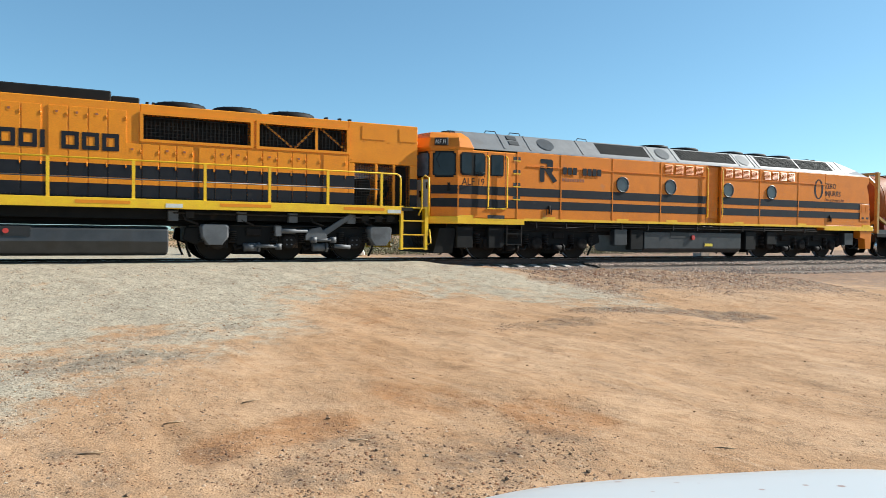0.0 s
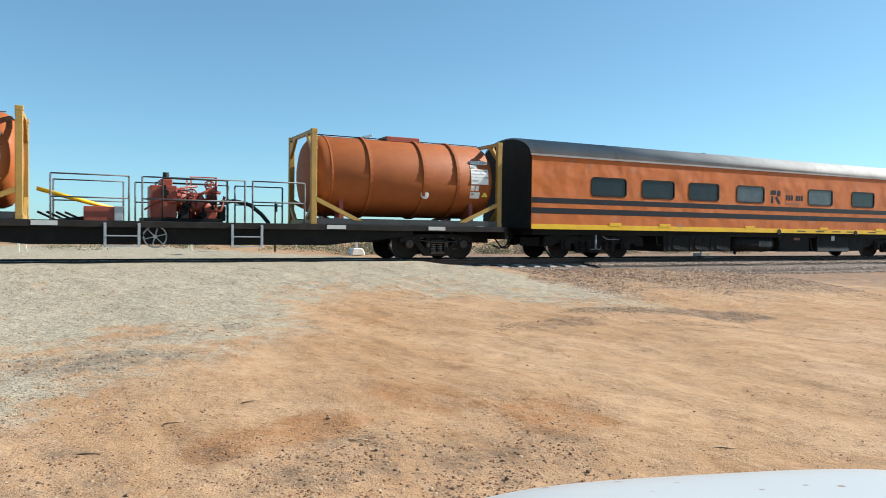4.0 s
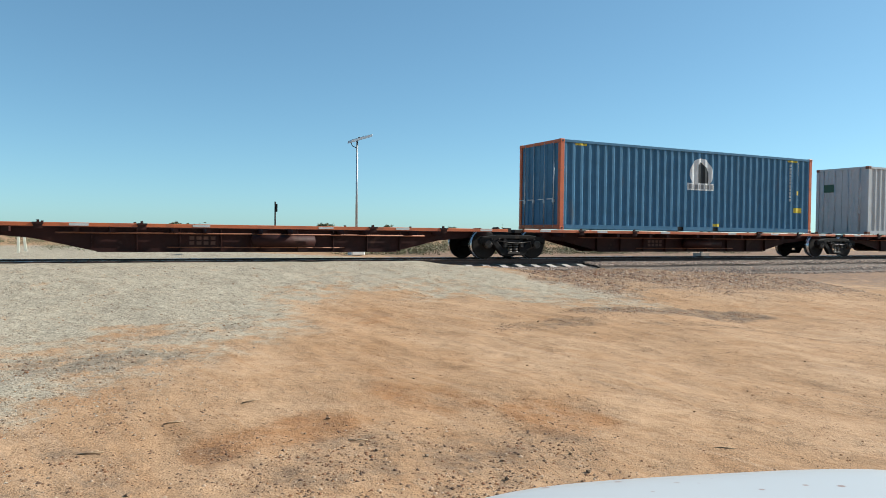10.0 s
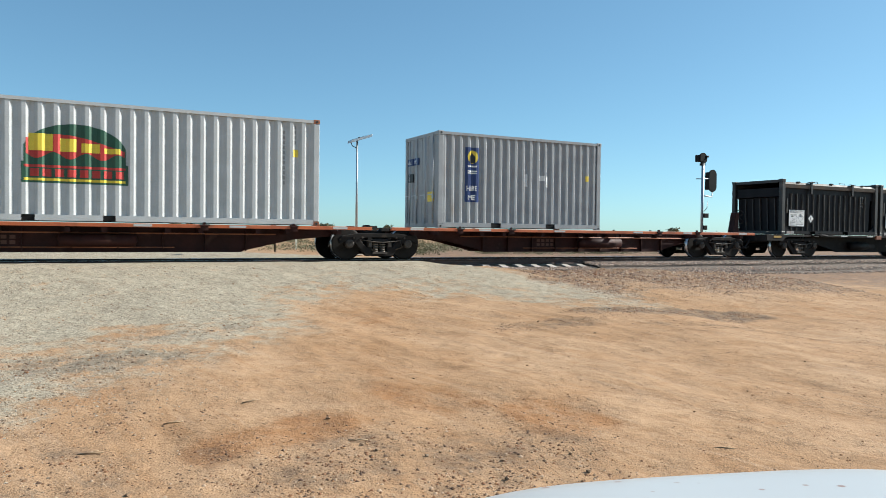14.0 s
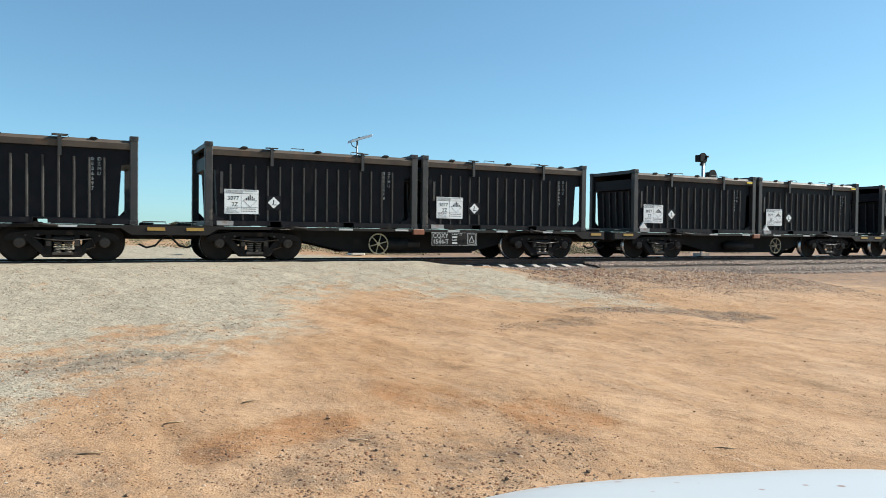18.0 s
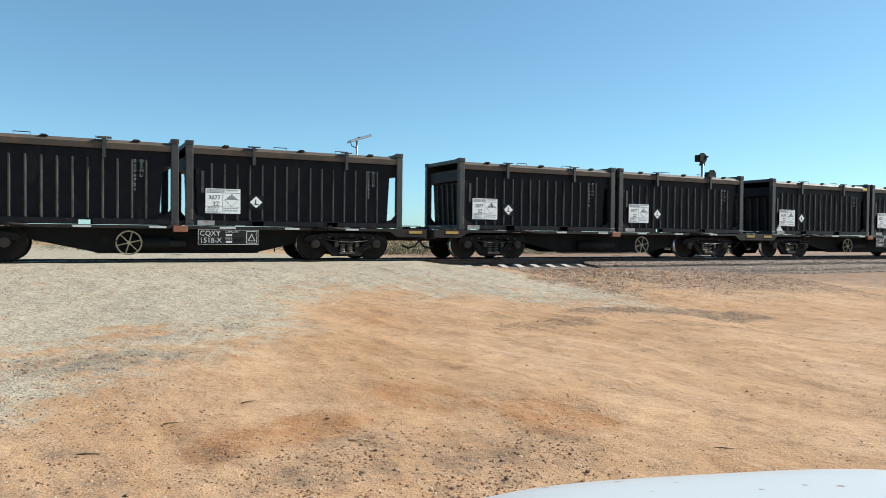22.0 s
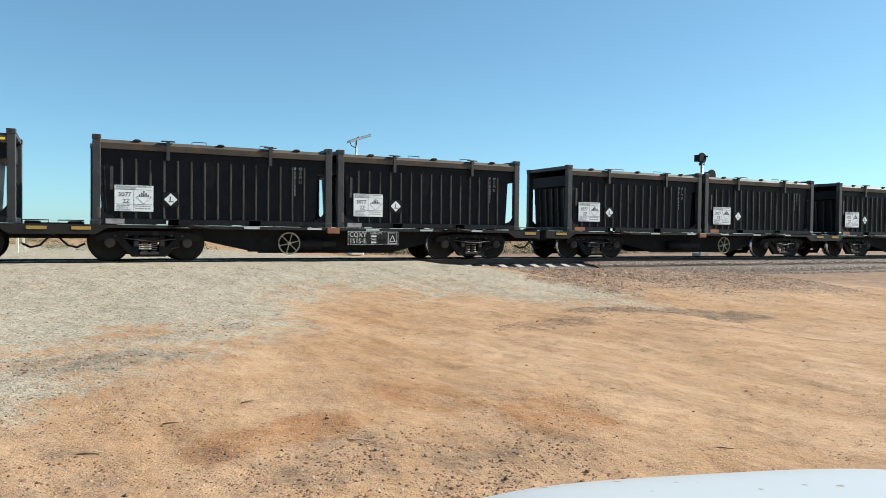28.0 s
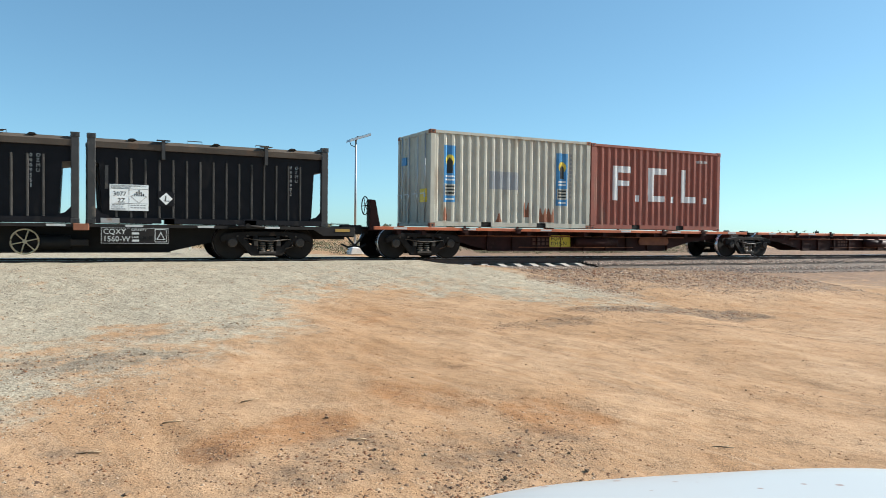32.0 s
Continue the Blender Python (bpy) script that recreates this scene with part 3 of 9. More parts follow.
d_clod = pile * (0.14 + 0.15 * (sx_a > 6.5) + 0.35 * zo[:, 2] + 0.3 * zo[:, 1] + 0.06 * edge_zone)
total = d_pale + d_dark + d_clod
keep = u1 < total
pick = u2 * total
size = (0.0025 + 0.014 * u3 ** 10) * (1 + 0.5 * zo[:, 1] + 1.1 * spill)
big = 1 + 0.25 * np.clip(sy_a - 8, 0, 8)                     # only the coarser stones count far off
for nm, mask, k, mat, lab in (("gravel", pick < d_pale, 0.9, m_peb_pale, "loose pale gravel on the ramp"),
                              ("grit", (pick >= d_pale) & (pick < d_pale + d_dark), 1.05, m_peb_dark, "loose dark stones in patches on the sand"),
                              ("clods", pick >= d_pale + d_dark, 1.0, m_peb_clod, "crumbs and clods of brown sandy soil")):
    m_ = keep & mask & (rng.uniform(0, 1, NST) < 1 / big)
    sz = size[m_] * k * np.sqrt(big[m_])
    pebbles(nm, np.stack([sx_a[m_], sy_a[m_], sh[m_] + sz * 0.15], 1), sz, mat, lab, 0.6)
for i, (x, y, s) in enumerate(((2.4, 5.0, 0.04), (2.0, 6.2, 0.04), (3.3, 7.2, 0.035), (4.9, 7.4, 0.025), (6.6, 5.6, 0.035), (7.2, 9.0, 0.045), (0.3, 5.0, 0.06), (2.55, 5.05, 0.035), (2.05, 5.45, 0.03),
                               (1.55, 5.75, 0.04), (1.7, 5.9, 0.03), (2.9, 4.7, 0.035), (2.75, 4.4, 0.05), (1.1, 5.5, 0.03), (3.5, 4.65, 0.035), (4.2, 9.5, 0.03), (8.6, 6.4, 0.035), (6.9, 10.1, 0.06), (2.1, 5.25, 0.04), (3.4, 4.3, 0.05), (0.75, 9.3, 0.05), (5.4, 5.2, 0.03))):
    bm = bmesh.new()
    bmesh.ops.create_icosphere(bm, subdivisions=1, radius=s * 0.42)
    for vv in bm.verts:
        vv.co *= 1 + 1.3 * noise.noise(vv.co * (1.4 / s) + Vector((i * 3.1, 0, 0)))
        vv.co.z *= 0.62
    o = lone("stone", bm, m_peb_clod if i % 5 else m_peb_pale, "brown loose stone lying on the sand" if i % 5 else "pale loose stone lying on the sand", "stone", "loose stones")
    o.location = (x, y, land(x, y) + relief(x, y) + s * 0.25)
m_twig = surf("dry twig bark", (0.25, 0.17, 0.1), (0.35, 0.25, 0.15), scale=20, rough=0.9)
for x, y, a, ln in ((1.5, 7.0, 20, 0.2), (0.75, 6.6, 5, 0.16), (0.1, 6.0, -10, 0.18), (2.05, 5.55, 160, 0.16), (4.75, 4.25, -40, 0.17)):
    bm = bmesh.new()
    c, s = math.cos(radians(a)) * ln / 2, math.sin(radians(a)) * ln / 2
    tube(bm, [(-c, -s, 0.006), (-c * 0.2, -s * 0.3, 0.014), (c * 0.4, s * 0.3, 0.009), (c, s, 0.012)], 0.006, 5)
    tube(bm, [(0, 0, 0.012), (c * 0.6 - s * 0.3, s * 0.6 + c * 0.3, 0.02)], 0.004, 4)
    o = lone("twig", bm, m_twig, "thin dry twig lying on the sand", "twig", "dry twigs")
    o.location = (x, y, land(x, y) + relief(x, y))

# ---- the track ----
m_railside = surf("rusty rail side", (0.1, 0.06, 0.045), (0.075, 0.048, 0.038), rough=0.75)
m_concrete = surf("concrete sleeper", (0.46, 0.42, 0.37), (0.36, 0.32, 0.28), rough=0.85, grime=(0.25, 0.19, 0.15), amount=0.14)
track = tagged(new("railway_track"), "single railway track on concrete sleepers and ballast", "track", kind="structure")
for s in (-1, 1):
    bm = bmesh.new()
    y, z = YC + s * 0.755, RAIL
    prism(bm, [(y - 0.07, z - 0.175), (y + 0.07, z - 0.175), (y + 0.07, z - 0.162), (y + 0.012, z - 0.145), (y + 0.01, z - 0.05), (y + 0.035, z - 0.038), (y + 0.036, z - 0.004), (y + 0.028, z),
               (y - 0.028, z), (y - 0.036, z - 0.004), (y - 0.035, z - 0.038), (y - 0.01, z - 0.05), (y - 0.012, z - 0.145), (y - 0.07, z - 0.162)], "x", -600, 900)
    o = part("rail", bm, m_railside, track, "steel rail with polished head")
    o.data.materials.append(m_tread)
    for f in o.data.polygons:
        if f.normal.z > 0.7 and f.center.z > z - 0.01:
            f.material_index = 1
bm = bmesh.new()
prism(bm, [(-1.3, 0), (-1.3, 0.1), (-1.26, 0.115), (-0.96, 0.18), (-0.55, 0.18), (-0.3, 0.14), (0.3, 0.14), (0.55, 0.18), (0.96, 0.18), (1.26, 0.115), (1.3, 0.1), (1.3, 0)], "x", -0.12, 0.12)
sl = mesh_of("sleeper", bm, m_concrete, 0.012)
bm = bmesh.new()
for s in (-1, 1):
    for k in (-0.1, 0.1):
        tube(bm, [(-0.05, s * 0.755 + k, 0.19), (0.0, s * 0.755 + k * 0.7, 0.22), (0.05, s * 0.755 + k, 0.19)], 0.012, 5)
clip = mesh_of("rail_clip", bm, m_railside)
for i in range(150):
    o = new("sleeper", sl)
    o.parent, o.location = track, (10.2 + 0.6 * i, YC, RAIL - 0.175 - 0.18)
    if i < 60:
        c = new("rail_clip", clip)
        c.parent = o
bm = bmesh.new()
for x in (13.6, 27.0):
    for s in (-1, 1):
        box(bm, x - 0.35, x + 0.35, YC - 0.755 * 1 + s * 0.022 - 0.012, YC - 0.755 + s * 0.022 + 0.012, RAIL - 0.14, RAIL - 0.05)
part("fishplate", bm, m_railside, track)
# ballast bed and its stones
bed = [(-2.5, -0.55), (-1.75, -0.33), (-1.3, -0.29), (-0.9, -0.24), (1.75, -0.24), (2.5, -0.48)]
bm = bmesh.new()
for x0, x1, up in ((9.6, 15.3, 0.0), (15.3, 900, 0.14)):
    prism(bm, [(YC + a, RAIL + b + (up if a in (-1.3, -0.9) else up * 0.4 if a == -1.75 else 0)) for a, b in bed] + [(YC + 2.5, RAIL - 1.2), (YC - 2.5, RAIL - 1.2)], "x", x0, x1)
m_bed = surf("ballast bed", (0.085, 0.062, 0.048), (0.13, 0.095, 0.073), scale=20, gscale=40, grain=0.35, rough=0.95, bump=1.0)
lone("ballast_bed", bm, m_bed, "grey brown ballast bed under the track", "ballast", kind="structure")
bp, bs = [], []
for u, v, w in rng.uniform(0, 1, (64000, 3)):
    x = 9.2 + 75 * u ** 1.8
    dy = -3.1 + 2.6 * v if w < 0.75 else -0.6 + 2.0 * v if w < 0.92 else 1.2 + 1.6 * v
    edge = 10.3 + 0.5 * noise.noise((x, dy, 0)) + (0.9 if dy > -1.9 else 0.0)
    if x < edge - 0.5 * (dy + 1.5):
        continue
    z = RAIL + np.interp(dy, [-3.2, -2.5, -1.75, -1.3, -0.9, 1.75, 2.5, 3.2], [-0.6, -0.51, -0.3, -0.26, -0.215, -0.215, -0.42, -0.5])
    if x > 15.0 + 0.5 * w and -1.75 < dy < -0.82:
        z += 0.1
    y = YC + dy
    if dy < -2.3:
        z = max(z - 0.05, land(x, y) + 0.005)
        if w * 7 % 1 > 0.6 - 0.4 * (-2.3 - dy):
            continue
    if abs(dy) < 1.33 and (w > 0.35 or 11 < x < 15.3) and not (x > 15 and dy < -0.82):
        z -= 0.05
    bp.append((x, y, z + 0.012 * w))
    bs.append(0.022 + 0.016 * (w * 7 % 1) + 0.0006 * (x - 9))
pebbles("ballast", bp, bs, m_peb_ballast, "crushed stone ballast", 0.8, "ballast")

# ---- beyond the track ----
m_leaf = pebble_mat("saltbush leaves", [(0.12, 0.125, 0.06), (0.15, 0.14, 0.075), (0.17, 0.165, 0.09), (0.2, 0.165, 0.1), (0.09, 0.1, 0.05)])
m_dry = pebble_mat("dry grass", [(0.4, 0.32, 0.17), (0.3, 0.24, 0.12), (0.2, 0.2, 0.09), (0.48, 0.4, 0.24)])
m_stem = surf("shrub stem", (0.12, 0.08, 0.05), rough=0.9)


def shrub(name, label, places, mat, per, category, tall=0.8):
    """Many small leaf clumps gathered in shrubs, as one mesh."""
    vs, fs = [], []
    for x, y, r, h in places:
        for k in range(per):
            a, q, e = rng.uniform(0, 6.283), rng.uniform(0, 1) ** 0.5, rng.uniform(0, 1)
            lump = 1 + 0.35 * math.sin(3 * a + x)
            px, py, pz = x + r * q * lump * math.cos(a), y + r * q * lump * math.sin(a), land(x, y) + h * e * (1 - 0.6 * q * q) * lump
            s = rng.uniform(0.5, 1.0) * r * (0.062 if h < 0.8 else 0.14)
            d1, d2 = rng.normal(0, 1, 3), rng.normal(0, 1, 3)
            d1, d2 = d1 / np.linalg.norm(d1) * s, d2 / np.linalg.norm(d2) * s
            i = len(vs)
            vs += [(px - d1[0], py - d1[1], pz - d1[2] * 0.5), (px + d2[0], py + d2[1], pz + abs(d2[2])), (px + d1[0], py + d1[1], pz + d1[2])]
            fs.append((i, i + 1, i + 2))
    mesh = bpy.data.meshes.new(name)
    mesh.from_pydata(vs, [], fs)
    mesh.materials.append(mat)
    return tagged(new(name, mesh), label, category, kind="stuff")


bush = []
for u, v, w in rng.uniform(0, 1, (520, 3)):
    y = 27.5 + 75 * u ** 1.6
    x = -0.35 * y + (0.35 * y + 1.15 * y) * v
    if x < 9.5 and y < 33:
        continue
    bush.append((x, y, 0.35 + 0.75 * w, 0.18 + 0.34 * w))
shrub("scrub", "low grey-green saltbush scrub beyond the track", bush, m_leaf, 330, "scrub")
tuft = []
for u, v, w in rng.uniform(0, 1, (1500, 3)):
    y = 25.5 + 45 * u ** 1.5
    x = -0.3 * y + 1.5 * y * v
    if x < 9 and y < 31:
        continue
    tuft.append((x, y, 0.14 + 0.18 * w, 0.16 + 0.16 * w))
shrub("dry_grass", "dry grass tufts and low green weeds", tuft, m_dry, 26, "grass")
far = []
for u, v, w in rng.uniform(0, 1, (420, 3)):
    y = 110 + 500 * u
    x = -0.45 * y + 2.2 * y * v
    far.append((x, y, 1.6 + 2.2 * w, (0.8 + 1.5 * w) if v * 7 % 1 > 0.25 else 1.2))
shrub("far_woods", "low distant scrub and trees along the horizon", far, m_leaf, 100, "woodland")


def tree(x, y, h, seed):
    """A small mallee tree: forked trunk and an open crown of leaf clumps."""
    rg = np.random.default_rng(seed)
    t = thing("tree", "small grey-green gum tree far beyond the track", "tree", "distant trees")
    t.location = (x, y, land(x, y))
    bm = bmesh.new()
    for k in range(4):
        a = k * 1.7 + seed
        tube(bm, [(0, 0, -0.1), (0.12 * h * math.cos(a), 0.12 * h * math.sin(a), 0.35 * h), (0.26 * h * math.cos(a), 0.26 * h * math.sin(a), 0.72 * h)], 0.025 * h, 6)
    part("trunk", bm, m_stem, t)
    vs, fs = [], []
    for k in range(16):
        c = np.array([rg.normal(0, 0.24), rg.normal(0, 0.24), 0.62 + 0.3 * rg.uniform(0, 1)]) * h
        for j in range(50):
            p = c + rg.normal(0, 0.075 * h, 3) * (1, 1, 0.7)
            d1, d2 = rg.normal(0, 0.045 * h, 3), rg.normal(0, 0.045 * h, 3)
            i = len(vs)
            vs += [tuple(p - d1), tuple(p + d2), tuple(p + d1)]
            fs.append((i, i + 1, i + 2))
    mesh = bpy.data.meshes.new("crown")
    mesh.from_pydata(vs, [], fs)
    mesh.materials.append(m_leaf)
    cr = new("crown", mesh)
    cr.parent = t


for i, (x, y, h) in enumerate(((60, 190, 3.2), (95, 230, 3.5), (215, 220, 4.2), (225, 230, 3.6), (130, 250, 3.4), (22, 190, 3.0))):
    tree(x, y, h, i + 3)

# solar lamp on its block
lamp = thing("solar_lamp", "solar street lamp on a white concrete block", "lamp")
lamp.location = (9.82, 27.0, land(9.82, 27.0))
bm = bmesh.new()
prism(bm, [(-0.28, 0), (0.28, 0), (0.26, 0.14), (0.18, 0.28), (-0.2, 0.28), (-0.26, 0.12)], "y", -0.25, 0.25)
part("base_block", bm, m_white, lamp, "white block base", bevel=0.03)
bm = bmesh.new()
lathe(bm, [(0.3, 0.055), (2.5, 0.045), (4.5, 0.035)], (0, 0, 0), "z", 10)
part("pole", bm, m_galv, lamp, "thin galvanised pole")
bm = bmesh.new()
prism(bm, [(-0.33, 4.36), (0.55, 4.66), (0.57, 4.76), (-0.31, 4.46)], "y", -0.2, 0.2)
pn = part("solar_panel", bm, m_galv, lamp, "tilted solar lamp head", bevel=0.01)
bm = bmesh.new()
prism(bm, [(-0.28, 4.476), (0.54, 4.756), (0.54, 4.762), (-0.28, 4.482)], "y", -0.18, 0.18)
part("solar_cells", bm, m_glass, pn)
bm = bmesh.new()
tube(bm, [(-0.26, 0, 4.4), (-0.2, 0, 4.26), (-0.03, 0, 4.2)], 0.015)
tube(bm, [(0, 0, 4.5), (0.1, 0, 4.62)], 0.04)
part("bracket", bm, m_dark, lamp)

# railway signal
sig = thing("railway_signal", "black railway signal on a grey steel mast", "signal")
sx, sy = 25.45, 24.3
sig.location = (sx, sy, land(sx, sy))
bm = bmesh.new()
cyl(bm, (0, 0, 2.1), 0.062, 4.2, "z", 14)
part("mast", bm, m_galv, sig, "grey steel mast")
bm = bmesh.new()
box(bm, -0.25, 0.25, -0.25, 0.25, 0, 0.15)
part("mast_base", bm, m_concrete, sig)
bm = bmesh.new()
prism(bm, [(0.25 * math.cos(2 * math.pi * k / 20), 4.45 + 0.25 * math.sin(2 * math.pi * k / 20)) for k in range(20)], "y", -0.02, 0.02)
box(bm, -0.2, 0.06, -0.05, 0.28, 4.3, 4.6)
tube(bm, [(0.12, 0, 4.52), (0.28, -0.06, 4.54)], 0.05)
box(bm, -0.1, 0.1, -0.06, 0.1, 4.12, 4.22)
h1 = part("upper_head", bm, m_black, sig, "round black signal head")
bm = bmesh.new()
pts = [(0.62 + 0.23 * math.cos(a), (3.72 if math.sin(a) > 0 else 3.18) + 0.24 * math.sin(a)) for a in [2 * math.pi * (k + 0.5) / 24 for k in range(24)]]
prism(bm, pts, "y", -0.03, 0.03)
box(bm, 0.47, 0.78, 0.03, 0.3, 3.05, 3.85)
part("lower_head", bm, m_black, sig, "tall oval black signal head")
bm = bmesh.new()
tube(bm, [(-0.4, 0, 3.5), (0.6, 0, 3.55)], 0.025)
tube(bm, [(0.0, 0, 2.75), (0.6, 0, 2.72), (0.62, 0, 2.97)], 0.03)
tube(bm, [(0.3, -0.05, 2.5), (0.25, -0.05, 2.2), (0.05, -0.08, 2.05)], 0.015)
part("bracket", bm, m_galv, sig)
bm = bmesh.new()
box(bm, 0.05, 0.32, -0.1, 0.1, 1.75, 1.95)
box(bm, 0.05, 0.25, -0.1, 0.1, 1.2, 1.4)
part("junction_box", bm, m_dark, sig, "small grey junction boxes", bevel=0.01)

# posts beyond the crossing
m_postwhite = surf("white post paint", (0.7, 0.68, 0.55), rough=0.6, grime=DUST, amount=0.1)
for x, y, tilt in ((-3.6, 31, 0), (-1.9, 31.2, 0), (-1.75, 33, -6), (9.9, 36, 0), (4.6, 34, 2)):
    g = thing("guide_post", "white roadside guide post with yellow band", "post", "guide posts")
    g.matrix_basis = pose(x, y, land(x, y), 0, tilt, 0)
    bm = bmesh.new()
    box(bm, -0.05, 0.05, -0.02, 0.02, -0.05, 1.0)
    part("post", bm, m_postwhite, g, bevel=0.008)
    bm = bmesh.new()
    box(bm, -0.053, 0.053, -0.023, 0.023, 0.75, 0.88)
    part("band", bm, m_yellow, g)
for x, y, top in ((7.85, 32.0, 3.07), (62.0, 45.0, 2.4)):
    g = thing("sign_pole", "thin dark pole with a small sign edge-on", "post", "thin poles")
    g.location = (x, y, land(x, y))
    hh = top - land(x, y)
    bm = bmesh.new()
    cyl(bm, (0, 0, hh / 2), 0.035, hh, "z", 8)
    part("pole", bm, m_dark, g)
    bm = bmesh.new()
    box(bm, 0.03, 0.05, -0.2, 0.2, hh - 0.45, hh - 0.1)
    part("sign", bm, m_dark, g)

# ---- the parked white car beside the camera ----
car = thing("car", "parked white car with dirt-spotted bonnet", "car")
car.matrix_basis = pose(1.5, 1.5, land(1.6, 1.5) + 0.018, 0, 0, -16)


def spotted():
    m = bpy.data.materials.new("white car paint with dirt spots")
    m.use_nodes = True
    N, L = m.node_tree.nodes, m.node_tree.links
    b = N["Principled BSDF"]
    tc, mp = N.new("ShaderNodeTexCoord"), N.new("ShaderNodeMapping")
    mp.inputs["Scale"].default_value = (16.0, 20.0, 8.0)
    L.new(tc.outputs["Object"], mp.inputs[0])
    v = N.new("ShaderNodeTexVoronoi")
    v.inputs["Scale"].default_value = 1.0
    L.new(mp.outputs[0], v.inputs["Vector"])
    sep = N.new("ShaderNodeSeparateColor")
    L.new(v.outputs["Color"], sep.inputs[0])
    rad = N.new("ShaderNodeMapRange")
    rad.inputs[1].default_value, rad.inputs[2].default_value, rad.inputs[3].default_value, rad.inputs[4].default_value = 0.1, 1.0, 0.03, 0.22
    L.new(sep.outputs[0], rad.inputs[0])
    lt = N.new("ShaderNodeMath")
    lt.operation = "SUBTRACT"
    L.new(rad.outputs[0], lt.inputs[0])
    L.new(v.outputs["Distance"], lt.inputs[1])
    rr = N.new("ShaderNodeMapRange")
    rr.inputs[1].default_value, rr.inputs[2].default_value = -0.02, 0.06
    L.new(lt.outputs[0], rr.inputs[0])
    x = N.new("ShaderNodeMix")
    x.data_type = "RGBA"
    x.inputs[6].default_value, x.inputs[7].default_value = (0.44, 0.438, 0.43, 1), (0.3, 0.2, 0.16, 1)
    L.new(rr.outputs[0], x.inputs[0])
    L.new(x.outputs[2], b.inputs["Base Color"])
    b.inputs["Roughness"].default_value = 0.35
    return m


m_carpaint = spotted()
m_carwhite = surf("white car paint", (0.72, 0.74, 0.75), rough=0.3, grime=(0.4, 0.3, 0.2), amount=0.05)
m_tyre = surf("tyre rubber", (0.025, 0.024, 0.023), rough=0.85)
bm = bmesh.new()
NU, NV = 28, 20
grid = []
for j in range(NV + 1):
    v = 1.35 * (j / NV) ** 1.4
    row = []
    for i in range(NU + 1):
        u = -1 + 2 * i / NU
        z = 1.12 + 0.06 * (v / 1.35) ** 0.7 - 0.1 * abs(u) ** 5 - 0.2 * math.exp(-v / 0.05) * 1.0
        row.append(bm.verts.new((u * 0.93, -v - 0.16 * abs(u) ** 3.0, z)))
    grid.append(row)
for j in range(NV):
    for i in range(NU):
        bm.faces.new((grid[j][i], grid[j][i + 1], grid[j + 1][i + 1], grid[j + 1][i])).smooth = True
part("bonnet", bm, m_carpaint, car, "white bonnet with brown dirt spots")
bm = bmesh.new()
prism(bm, [(-0.05, 0.4), (0.0, 0.78), (-0.28, 0.83), (-1.4, 0.92), (-4.4, 0.95), (-4.5, 0.4), (-3.95, 0.3), (-0.3, 0.3)], "x", -0.88, 0.88)
part("body", bm, m_carwhite, car, "white car body", bevel=0.04)
bm = bmesh.new()
prism(bm, [(-1.3, 0.95), (-2.1, 1.5), (-3.6, 1.52), (-4.3, 1.0)], "x", -0.78, 0.78)
part("cabin_glass", bm, m_glass, car, "dark car windows", bevel=0.05)
bm = bmesh.new()
prism(bm, [(-2.05, 1.49), (-2.1, 1.53), (-3.6, 1.55), (-3.65, 1.51)], "x", -0.76, 0.76)
part("roof_panel", bm, m_carwhite, car, bevel=0.015)
bm = bmesh.new()
for s in (-1, 1):
    box(bm, s * 0.6 - 0.2, s * 0.6 + 0.2, -0.06, 0.01, 0.62, 0.76)
part("headlight", bm, m_lamp, car, "clear headlights", bevel=0.02)
bm = bmesh.new()
box(bm, -0.35, 0.35, -0.05, 0.012, 0.5, 0.74)
part("grille", bm, m_black, car)
for sx_ in (-0.8, 0.8):
    for vy in (-0.85, -3.5):
        bm = bmesh.new()
        lathe(bm, [(-0.11, 0.2), (-0.11, 0.3), (-0.08, 0.33), (0.08, 0.33), (0.11, 0.3), (0.11, 0.2)], (sx_, vy, 0.33), "x", 24)
        wh = part("wheel", bm, m_tyre, car, "black car tyre")
        bm = bmesh.new()
        cyl(bm, (sx_, vy, 0.33), 0.21, 0.2, "x", 20)
        part("rim", bm, m_galv, wh)


# ---- running gear ----
WHEELS = []          # (wheelset, thing that carries it, place along the thing, radius)


